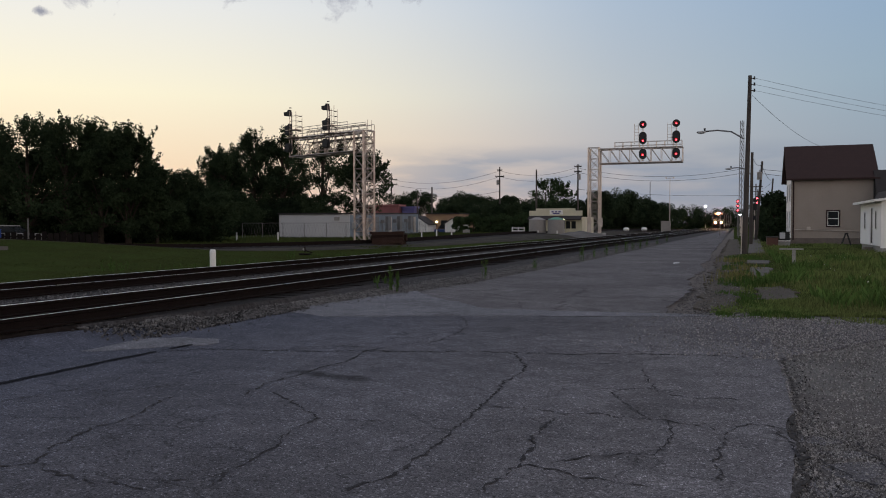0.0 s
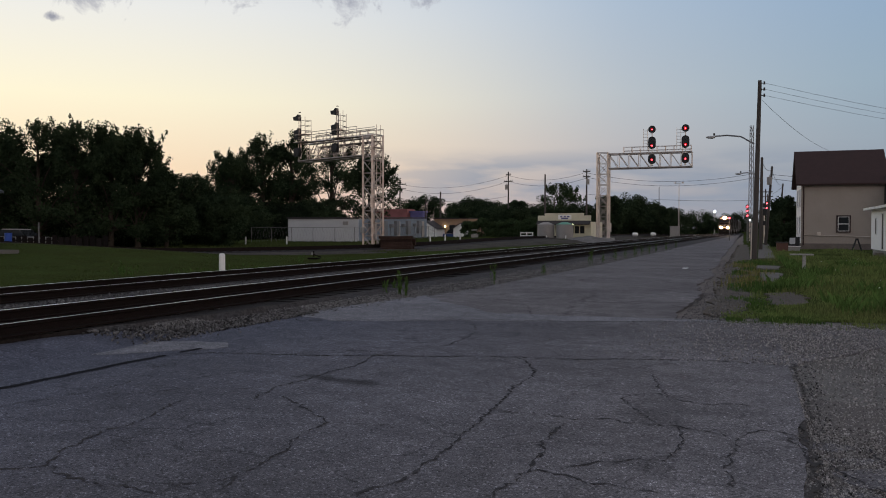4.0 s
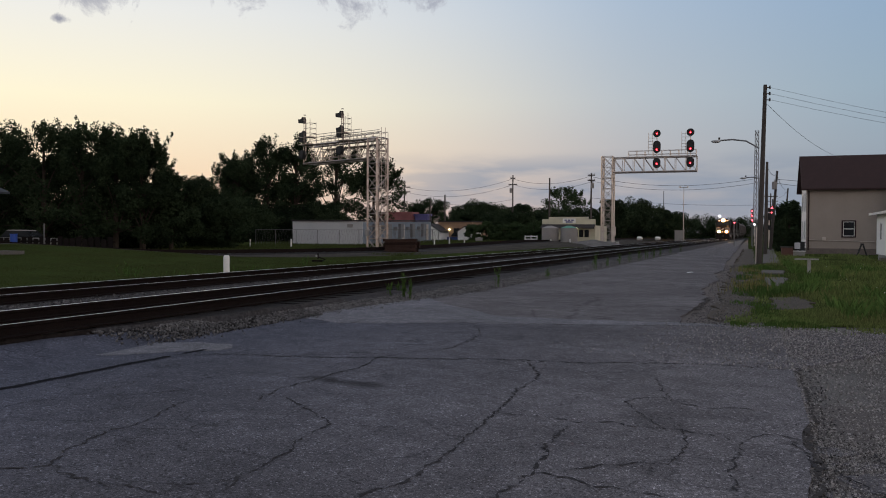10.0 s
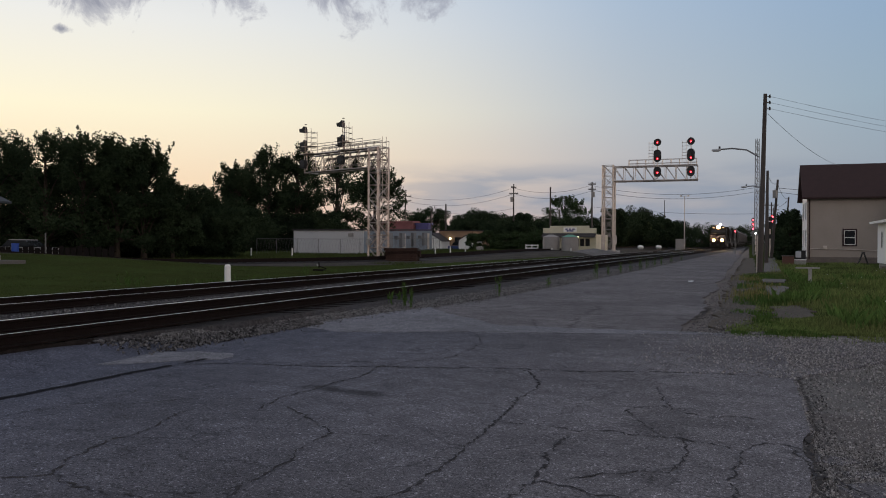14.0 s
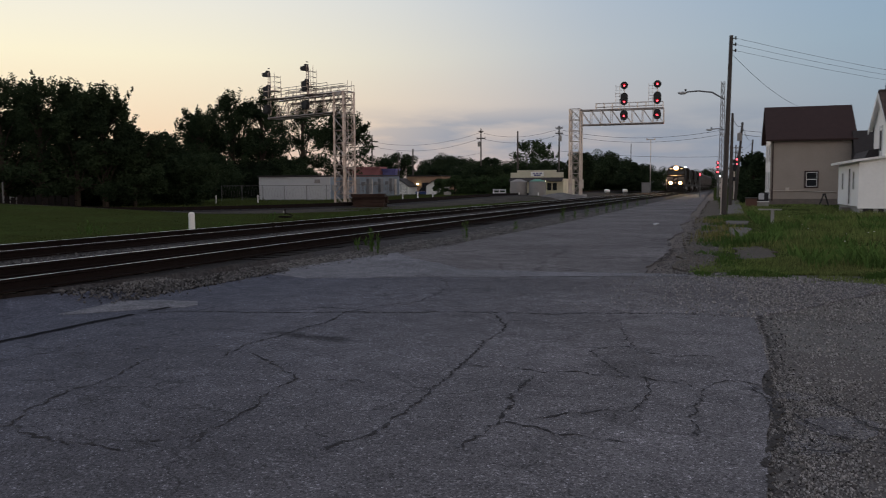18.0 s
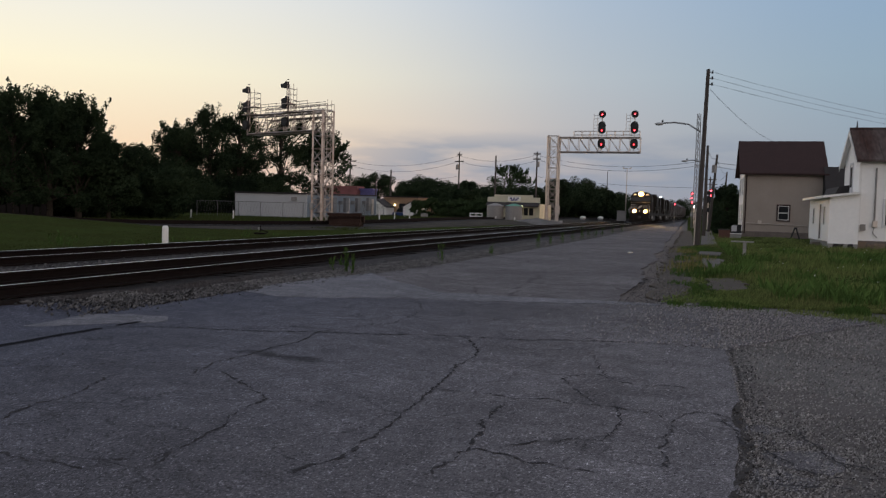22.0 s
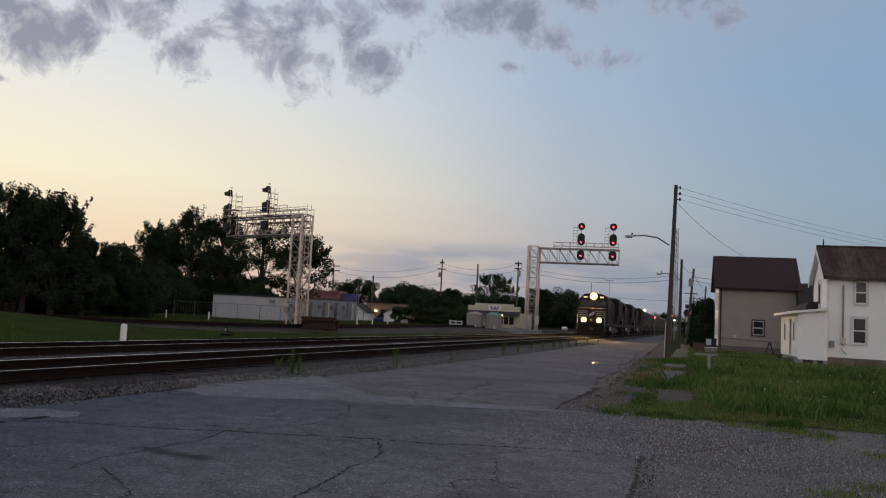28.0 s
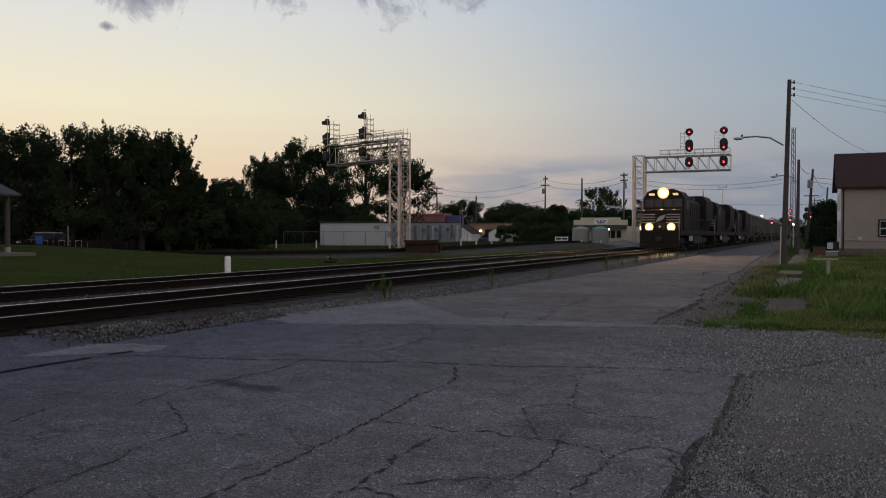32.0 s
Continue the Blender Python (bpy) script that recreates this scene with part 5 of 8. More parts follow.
    for lx, ly in legs:
        part("leg", tube((lx, ly, 0), (lx * 0.6, ly * 0.6, 13.6), 0.04, 0.035, 6), FENCE_WIRE, t)
    for i in range(19):
        for (ax, ay), (bx, by) in zip(legs, legs[1:] + legs[:1]):
            k0, k1 = 1 - 0.4 * i / 19, 1 - 0.4 * (i + 1) / 19
            part("brace", bar((ax * k0, ay * k0, i * 0.71), (bx * k1, by * k1, (i + 1) * 0.71), 0.035), FENCE_WIRE, t)


# ---- houses ----


def lap_wall(x0, x1, z0, z1, y, lap=0.14, thick=0.2, depth=0.005):
    """A wall facing -y whose outside is a stack of lapped boards."""
    prof = [(y + thick, z0), (y, z0)]
    z = z0
    while z < z1 - 0.01:
        zt = min(z + lap, z1)
        prof += [(y - depth, z), (y, zt)]
        z = zt
    prof += [(y + thick, z1)]
    return prism(prof, x0, x1, "x")


def sash_window(t, x, z, w, h, y, trim=WHITE_TRIM, border=0.09, blind=False):
    """A double-hung window in a wall that faces -y."""
    win = part("window", box(x - w / 2, x + w / 2, y - 0.005, y + 0.02, z, z + h), PANE, t, "dark double-hung window")
    for a, b, c, d in ((x - w / 2 - border, x - w / 2, z - border, z + h + border), (x + w / 2, x + w / 2 + border, z - border, z + h + border),
                       (x - w / 2, x + w / 2, z + h, z + h + border), (x - w / 2, x + w / 2, z - border, z)):
        part("casing", box(a, b, y - 0.05, y + 0.02, c, d), trim, win)
    for a, b, c, d in ((x - w / 2, x + w / 2, z + h * 0.5 - 0.035, z + h * 0.5 + 0.035), (x - w / 2, x - w / 2 + 0.05, z, z + h), (x + w / 2 - 0.05, x + w / 2, z, z + h),
                       (x - w / 2, x + w / 2, z, z + 0.05), (x - w / 2, x + w / 2, z + h - 0.05, z + h)):
        part("sash", box(a, b, y - 0.03, y + 0.0, c, d), WHITE_TRIM, win)
    if blind:
        part("blind", box(x - w / 2 + 0.05, x + w / 2 - 0.05, y - 0.012, y - 0.007, z + h * 0.54, z + h - 0.05), CURTAIN, win, "drawn grey curtain behind the upper sash")


def gable_roof(t, x0, x1, y0, y1, ze, zr, mat, over=0.35, thick=0.14, end=None):
    """Ridge along x."""
    ym = (y0 + y1) / 2
    k = (zr - ze) / (ym - y0)
    lo = ze - over * k
    for ya in (y0 - over, y1 + over):
        prof = [(ya, lo), (ym, zr), (ym, zr + thick), (ya, lo + thick)]
        part("roof", prism(prof, x0 - (over if end is None else end), x1 + (over if end is None else end), "x"), mat, t)


def gable_end(x, y0, y1, ze, zr, thick=0.2):
    ym = (y0 + y1) / 2
    return prism([(y0, ze), (y1, ze), (ym, zr - 0.02)], x, x + thick, "x")


def build_tan_house():
    t = thing("tan_house", pose(0, 0, 0), "two-storey tan clapboard house with a dark brown shingle roof", "house")
    x0, x1, y0, y1, ze, zr = 4.2, 10.05, 71.2, 77.6, 5.35, 7.9
    part("wall", lap_wall(x0, x1, 0.45, ze, y0), TAN_SIDING, t)
    # end wall and gable in white siding to show the warm light falling there
    part("wall", box(x0, x0 + 0.2, y0 + 0.2, y1, 0.45, ze), WHITE_SIDING, t, "end wall in white siding, paler for the warm light on it")
    part("wall", box(x1 - 0.2, x1, y0 + 0.2, y1, 0.45, ze), TAN_SIDING, t)
    part("wall", box(x0 + 0.2, x1 - 0.2, y1 - 0.2, y1, 0.45, ze), TAN_SIDING, t)
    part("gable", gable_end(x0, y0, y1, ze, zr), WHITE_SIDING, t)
    part("gable", gable_end(x1 - 0.2, y0, y1, ze, zr), TAN_SIDING, t)
    part("foundation", box(x0 - 0.03, x1 + 0.03, y0 - 0.03, y1, -0.2, 0.45), BRICK_RED, t)
    gable_roof(t, x0, x1, y0, y1, ze, zr, BROWN_ROOF, 0.4)
    part("gutter", box(x0 - 0.45, x1 + 0.4, y0 - 0.52, y0 - 0.38, ze - 0.32, ze - 0.2), BROWN_ROOF, t)
    for x in (x0 - 0.02, x1 - 0.1):
        part("corner_board", box(x, x + 0.12, y0 - 0.035, y0 - 0.002, 0.45, ze), TAN_SIDING, t)
    sash_window(t, 7.25, 1.42, 0.82, 1.15, y0 - 0.025, BROWN_ROOF, 0.10)
    part("meter_box", box(5.35, 5.62, y0 - 0.16, y0 - 0.03, 1.05, 1.35, bevel=0.02), GALV, t)
    part("pipe", tube((4.35, y0 - 0.06, 1.12), (9.6, y0 - 0.06, 0.98), 0.03), GALV, t)
    part("downspout", tube((4.36, y0 - 0.09, 0.3), (4.36, y0 - 0.09, 5.0), 0.05), BROWN_ROOF, t)
    for z in (1.3, 3.5):
        for y in (72.6, 75.6):
            w = part("window", box(x0 - 0.02, x0 + 0.01, y - 0.42, y + 0.42, z, z + 1.25), PANE, t)
            part("casing", box(x0 - 0.05, x0 - 0.004, y - 0.54, y - 0.42, z - 0.1, z + 1.35), WHITE_TRIM, w)
            part("casing", box(x0 - 0.05, x0 - 0.004, y + 0.42, y + 0.54, z - 0.1, z + 1.35), WHITE_TRIM, w)
    # lower wing behind
    w = thing("rear_wing", pose(0, 0, 0), "low dark-roofed wing between two houses", "house")
    part("wall", box(10.1, 12.6, 70.0, 75, -0.2, 3.6), BRICK_RED, w)
    part("roof", prism([(69.4, 3.3), (71.2, 5.75), (75.5, 5.75), (75.5, 3.3)], 10.1, 13.4, "x"), DARK_ROOF, w)


def build_white_house():
    t = thing("white_house", pose(0, 0, 0), "two-storey white clapboard farmhouse with a rusty metal roof", "house")
    x0, x1, y0, y1, ze, zr = 8.85, 20.0, 50.0, 54.5, 5.05, 6.69
    part("wall", lap_wall(x0, x1, 0.45, ze, y0), WHITE_SIDING, t)
    part("wall", box(x0, x0 + 0.2, y0 + 0.2, y1, 0.45, ze), WHITE_SIDING, t)
    part("wall", box(x1 - 0.2, x1, y0 + 0.2, y1, 0.45, ze), WHITE_SIDING, t)
    part("wall", box(x0 + 0.2, x1 - 0.2, y1 - 0.2, y1, 0.45, ze), WHITE_SIDING, t)
    part("gable", gable_end(x0, y0, y1, ze, zr), WHITE_SIDING, t)
    part("gable", gable_end(x1 - 0.2, y0, y1, ze, zr), WHITE_SIDING, t)
    part("foundation", box(x0 - 0.03, x1 + 0.03, y0 - 0.03, y1, -0.2, 0.45), BRICK_RED, t)
    gable_roof(t, x0, x1, y0, y1, ze, zr, RUST_ROOF, 0.42, end=0.22)
    ym = (y0 + y1) / 2
    for s in (-1, 1):
        ya = ym + s * (ym - y0 + 0.42)
        part("bargeboard", prism([(ya, ze - 0.30), (ym, zr + 0.02), (ym, zr - 0.24), (ya, ze - 0.54)], x0 - 0.27, x0 - 0.225, "x"), WHITE_TRIM, t)
        part("soffit", prism([(ya, ze - 0.34), (ym, zr - 0.03), (ym, zr - 0.06), (ya, ze - 0.37)], x0 - 0.22, x0, "x"), WHITE_TRIM, t)
    part("ridge_cap", box(x0 - 0.22, x1, (y0 + y1) / 2 - 0.1, (y0 + y1) / 2 + 0.1, zr + 0.1, zr + 0.19), RUST_ROOF, t)
    for x in (9.0, 13.3):
        part("ridge_finial", tube((x, (y0 + y1) / 2, zr + 0.1), (x, (y0 + y1) / 2, zr + 0.55), 0.05, 0.02), DARK_ROOF, t)
    for x in (10.57, 13.82, 16.9):
        sash_window(t, x, 3.46, 0.60, 1.22, y0 - 0.025, GREY_TRIM, 0.09, True)
        sash_window(t, x - 0.06, 1.27, 0.68, 1.40, y0 - 0.025, GREY_TRIM, 0.09, x > 12)
    part("downspout", tube((9.68, y0 - 0.08, 1.5), (9.68, y0 - 0.08, 4.45), 0.045), TANK_GREY, t)
    part("conduit", path_tube([(9.68, y0 - 0.1, 1.2), (9.62, y0 - 0.1, 0.9), (9.85, y0 - 0.12, 0.62)], 0.03, 6), TANK_GREY, t)
    part("meter_box", box(9.58, 9.82, y0 - 0.2, y0 - 0.02, 1.2, 1.55, bevel=0.02), GALV, t)
    part("vent_box", box(9.0, 9.25, y0 - 0.14, y0 - 0.02, 1.0, 1.35), TANK_GREY, t)
    w = part("window", box(x0 - 0.02, x0 + 0.01, 51.9, 52.6, 3.45, 4.6), PANE, t, "narrow gable window")
    for a, b in ((51.8, 51.9), (52.6, 52.7)):
        part("casing", box(x0 - 0.045, x0 - 0.005, a, b, 3.15, 4.85), GREY_TRIM, w)
    part("casing", box(x0 - 0.045, x0 - 0.005, 51.9, 52.6, 4.75, 4.85), GREY_TRIM, w)
    rnd = random.Random(9)
    x = x0
    while x < x1 - 0.6:
        wd = rnd.uniform(0.35, 0.75)
        if rnd.random() < 0.75:
            part("foundation_stone", box(x, x + wd - 0.04, y0 - 0.09, y0 - 0.035, rnd.uniform(-0.1, 0.0), rnd.uniform(0.25, 0.42), bevel=0.02), FIELD_STONE, t)
        x += wd
    part("frieze_board", box(x0, x1, y0 - 0.04, y0 - 0.012, ze - 0.28, ze - 0.12), WHITE_TRIM, t)
    part("corner_board", box(x0 - 0.015, x0 + 0.11, y0 - 0.035, y0 - 0.01, 0.45, ze - 0.3), WHITE_TRIM, t)
    for k in range(15):
        xs = x0 + 0.35 + k * 0.73
        for s, ya in ((-1, y0 - 0.42), (1, y1 + 0.42)):
            part("roof_seam", prism([(ya, ze - 0.306 + 0.14), (ym, zr + 0.14), (ym, zr + 0.165), (ya, ze - 0.306 + 0.165)], xs, xs + 0.03, "x"), RUST_ROOF, t)
    # low side porch
    p = thing("side_porch", pose(0, 0, 0), "low white enclosed porch with a shallow roof and narrow windows", "porch")
    a0, a1, b0, b1, h0, h1 = 7.33, 8.82, 49.4, 57.0, 0.25, 2.75
    part("wall", lap_wall(a0, a1, h0, h1, b0), WHITE_SIDING, p)
    part("wall_top", prism([(a0, h1), (a1, h1), (a1, 3.02), (a0, 2.78)], b0, b0 + 0.2), WHITE_SIDING, p)
    part("wall", box(a0, a0 + 0.15, b0 + 0.2, b1, h0 + 0.1, h1), WHITE_SIDING, p)
    part("foundation", box(a0 + 0.1, a1, b0 + 0.1, b1, -0.2, h0 + 0.1), CONCRETE, p)
    part("roof", prism([(a0 - 0.42, 2.74), (a1, 3.0), (a1, 3.12), (a0 - 0.42, 2.88)], b0 - 0.3, b1 + 0.3), WHITE_TRIM, p, "shallow pale roof with a thick white edge")
    for y, w, z0, z1 in ((55.0, 0.5, 1.3, 2.2), (52.4, 0.6, 0.45, 2.45), (51.0, 0.46, 1.3, 2.25)):
        d = part("door" if w > 0.55 else "window", box(a0 - 0.02, a0 + 0.01, y - w / 2, y + w / 2, z0, z1), PANE, p)
        part("casing", box(a0 - 0.04, a0 - 0.005, y - w / 2 - 0.08, y - w / 2, z0 - 0.06, z1 + 0.06), WHITE_TRIM, d)
        part("casing", box(a0 - 0.04, a0 - 0.005, y + w / 2, y + w / 2 + 0.08, z0 - 0.06, z1 + 0.06), WHITE_TRIM, d)
    for x in (7.36, 8.1, 8.6):
        part("pier", box(x, x + 0.22, b0 - 0.04, b0 + 0.1, -0.2, h0, bevel=0.015), CONCRETE, p)
    # dark panel fills the crawl space in place of its shade
    part("crawl_shade_fill", box(a0 + 0.25, a1, b0 + 0.02, b0 + 0.1, -0.1, h0), DARK_ROOF, p, "dark panel standing for the shade under the porch wall")
    part("upper_roof", prism([(a0 + 0.75, 3.08), (a1, 3.12), (a1, 3.6), (a0 + 0.95, 3.5)], b0 + 3.2, b1), DARK_ROOF, p, "dark shingles of the rear porch roof")
    part("step", box(6.9, 7.33, 52.0, 52.8, -0.1, 0.24, bevel=0.02), BRICK_RED, p)


# ---- buildings across the tracks ----


def build_shed():
    t = thing("block_shed", pose(0, 0, 0), "long flat-roofed pale shed with grey-blue panels and wall vents", "shed")
    # corner nearest the tracks at the origin; the end wall runs along +x, the long wall along +y
    t.matrix_basis = pose(-35.8, 72.9, 0.25, 0.8, 0, 6.9)
    w, n = 7.4, 27.2
    part("wall", box(-w, 0, 0, 0.2, -0.3, 2.35), SHED_WALL, t)
    part("wall", box(-0.2, 0, 0.2, n, -0.7, 2.32), BLUE_WALL, t, "pale blue panel wall")
    part("wall", box(-w, -w + 0.2, 0.2, n, -0.7, 2.32), SHED_WALL, t)
    part("wall", box(-w + 0.2, -0.2, n - 0.2, n, -0.7, 2.32), SHED_WALL, t)
    part("roof", box(-w - 0.12, 0.15, -0.12, n + 0.12, 2.36, 2.5, bevel=0.02), DARK_ROOF, t)
    part("wall_vent", box(-1.5, -1.0, -0.25, 0.0, 1.75, 2.1, bevel=0.03), TANK_GREY, t)
    for k in (1.6, 6.2, 10.8, 15.6, 20.6):
        part("air_unit", box(0.0, 0.4, k - 0.35, k + 0.35, 1.35, 1.75, bevel=0.03), DUCT, t)
        part("service_duct", box(0.0, 0.35, k + 1.5, k + 2.6, 0.5, 2.1, bevel=0.03), DUCT, t)
    for k in (5.2, 14.2, 25.2):
        part("door", box(0.0, 0.05, k - 0.5, k + 0.5, 0, 2.0), GALV, t, "grey metal door")


def simple_building(name, x0, x1, y0, y1, z0, z1, wall, roof, label, parapet=0.3):
    t = thing(name, pose(0, 0, 0), label, "building", "distant buildings")
    part("wall", box(x0, x1, y0, y1, z0, z1), wall, t)
    part("roof", box(x0 - 0.15, x1 + 0.15, y0 - 0.15, y1 + 0.15, z1, z1 + parapet), roof, t)
    return t


def build_far_buildings():
    t = simple_building("red_store", -60.0, -53.9, 128.5, 131.5, 0.4, 4.75, RED_WALL, RED_WALL, "low red-walled store with a flat parapet")
    t = simple_building("violet_store", -53.7, -51.4, 129.6, 131.5, 0.4, 4.4, VIOLET_WALL, VIOLET_WALL, "store end painted violet-blue")
    t = simple_building("tan_store", -42.8, -37.6, 112.5, 121, 0.4, 3.1, ORANGE_WALL, DARK_ROOF, "low tan store with a lit wall lamp", 0.15)
    for x in (-40.0, -38.4):
        part("window", box(x - 0.4, x + 0.5, 112.4, 112.5, 1.0, 2.2), PANE, t)
    part("wall_lamp", tube((-41.05, 112.2, 2.0), (-41.05, 112.45, 2.0), 0.11, 0.11, 10), WALL_LAMP, t, "lit wall lamp")
    t = thing("white_garage", pose(-37.3, 108.5, 0.45), "small white gabled garage among bushes", "garage")
    part("wall", prism([(-1.1, 0), (1.1, 0), (1.1, 1.3), (0, 1.95), (-1.1, 1.3)], 0, 4), WHITE_SIDING, t)
    for s in (-1, 1):
        part("roof", prism([(0, 2.05), (s * 1.3, 1.25), (s * 1.3, 1.15), (0, 1.95)], -0.2, 4.2), DARK_ROOF, t)
    t = thing("white_gable_shop", pose(-41.9, 109.0, 0.4), "low white shop end with a dark sloping roof", "shop")
    part("wall", prism([(-0.8, 0), (0.7, 0), (0.7, 1.25), (-0.8, 2.2)], 0, 6), WHITE_SIDING, t)
    part("roof", prism([(-0.95, 2.31), (0.85, 1.17), (0.85, 1.27), (-0.95, 2.43)], -0.2, 6.2), DARK_ROOF, t)
    t = thing("parked_car", pose(-38.6, 110.0, 0.15), "small dark blue car parked by the stores", "car")
    part("body", box(-1.7, 1.7, -0.8, 0.8, 0.3, 0.8, bevel=0.12), DARK_BLUE, t)
    part("cabin", prism([(-1.2, 0.85), (1.3, 0.85), (0.7, 1.35), (-0.8, 1.35)], -0.7, 0.7), PANE, t)
    for x in (-1.2, 1.2):
        part("wheel", tube((x, -0.85, 0.3), (x, -0.65, 0.3), 0.3, 0.3, 14), TYRE, t)
    # cream shop with a stepped front and its sign
    t = thing("cream_shop", pose(0, 0, 0), "cream-yellow shop with a stepped false front and a small blue sign", "shop")
    x0, x1, y = -25.3, -18.4, 104.6
    part("wall", box(x0, x1, y, y + 9, 0.3, 2.55), YELLOW_WALL, t)
    part("false_front", prism([(x0, 2.55), (x1, 2.55), (x1, 3.35), (x1 - 0.9, 3.35), (x1 - 0.9, 3.65), (x0 + 0.9, 3.65), (x0 + 0.9, 3.35), (x0, 3.35)], y - 0.1, y + 0.15), YELLOW_WALL, t)
    part("awning", prism([(y - 1.1, 2.25), (y - 0.1, 2.7), (y - 0.1, 2.58), (y - 1.1, 2.15)], x0, x1, "x"), DARK_ROOF, t)
    s = part("sign_board", box(-22.6, -20.9, y - 0.16, y - 0.1, 2.85, 3.45), WHITE_TRIM, t, "white sign with blue marks")
    for k, (w, z) in enumerate(((0.30, 3.2), (0.25, 3.2), (0.32, 3.2), (0.9, 2.98))):
        cx = (-22.2, -21.75, -21.3, -21.75)[k]
        part("sign_mark", box(cx - w / 2, cx + w / 2, y - 0.168, y - 0.162, z - 0.07, z + 0.1), VIOLET_WALL, s)
    for x in (-20.9, -20.2, -19.5):
        part("window", box(x - 0.28, x + 0.28, y - 0.04, y, 1.05, 2.0), PANE, t)
    part("wall_lamp", tube((-20.55, y - 1.35, 2.15), (-20.55, y - 1.15, 2.15), 0.12, 0.12, 10), WALL_LAMP, t, "lit wall lamp")
    for x, cap in ((-22.5, TANK_GREY), (-20.2, GREEN_LID)):
        k = thing("storage_tank", pose(x, 97.0, 0.3), "tall grey plastic tank with a shallow domed lid", "tank", "tanks by the shop")
        part("shell", tube((0, 0, 0), (0, 0, 1.85), 1.02, 1.0, 24), TANK_GREY, k)
        part("lid", tube((0, 0, 1.85), (0, 0, 2.15), 1.04, 0.25, 24), cap, k)
        part("tap_post", bar((0.35, -1.1, 0), (0.35, -1.1, 0.55), 0.09), WHITE_TRIM, k)
    k = thing("ground_box", pose(-32.5, 100, 0.35, 0, 0, 10), "pale metal utility box standing in the grass", "utility box")
    part("body", box(-0.42, 0.42, -0.3, 0.3, 0, 0.52, bevel=0.03), CONCRETE, k)
    part("lid", box(-0.45, 0.45, -0.33, 0.33, 0.52, 0.57), TANK_GREY, k)
    f = thing("white_fence", pose(-25.0, 97.5, 0.4), "short white rail fence on the grass", "fence")
    for x in (-0.75, 0, 0.75):
        part("post", box(x - 0.05, x + 0.05, -0.05, 0.05, 0, 0.85), WHITE_TRIM, f)
    for z in (0.4, 0.75):
        part("rail", box(-0.8, 0.8, -0.07, -0.05, z - 0.06, z + 0.06), WHITE_TRIM, f)
    for x, y in ((-17.5, 142.7), (-15.1, 148.8)):
        k = thing("propane_tank", pose(x, y, 0.3), "white horizontal gas tank on short legs", "tank", "white gas tanks")
        bm = bmesh.new()
        bmesh.ops.create_uvsphere(bm, u_segments=16, v_segments=10, radius=0.30)
        for v in bm.verts:
            v.co.x += 0.2 if v.co.x > 0 else -0.2
            v.co.z += 0.45
        part("shell", bm, WHITE_TRIM, k, smooth=True)
        for s in (-0.25, 0.25):
            part("leg", box(s - 0.06, s + 0.06, -0.2, 0.2, -0.1, 0.25), CONCRETE, k)
    k = thing("relay_cabinet", pose(-11.9, 155.3, 0.1), "grey trackside equipment cabinet", "cabinet")
    part("body", box(-0.8, 0.8, -0.6, 0.6, 0, 2.0, bevel=0.05), TANK_GREY, k)
    part("roof", box(-0.9, 0.9, -0.7, 0.7, 2.0, 2.1), TANK_GREY, k)


# ---- trees ----


def leaf_cloud(clumps, per, size, rnd, tight=2.1):
    """Small folded leaves gathered in clumps: centre, radii."""
    counts = [max(6, int(per * k)) for c, r, k in clumps]
    cs = np.repeat(np.array([c for c, r, k in clumps]), counts, axis=0)
    rs = np.repeat(np.array([r for c, r, k in clumps]), counts, axis=0)
    n = len(cs)
    g = np.random.RandomState(rnd.randrange(1 << 30))
    d = g.normal(size=(n, 3))
    d *= np.minimum(1.0, tight * (0.75 + 0.25 * g.rand(n)) / np.linalg.norm(d, axis=1))[:, None]
    p = cs + d * rs * 0.58
    u = g.normal(size=(n, 3))
    u /= np.linalg.norm(u, axis=1)[:, None]
    v = np.cross(u, g.normal(size=(n, 3)))
    v /= np.linalg.norm(v, axis=1)[:, None]
    s = size * (0.6 + 0.8 * g.rand(n))[:, None]
    verts = np.stack([p - u * s, p + v * s * 0.55, p + u * s, p - v * s * 0.55], axis=1).reshape(-1, 3)
    faces = np.arange(4 * n).reshape(-1, 4)
    return verts.tolist(), faces.tolist()


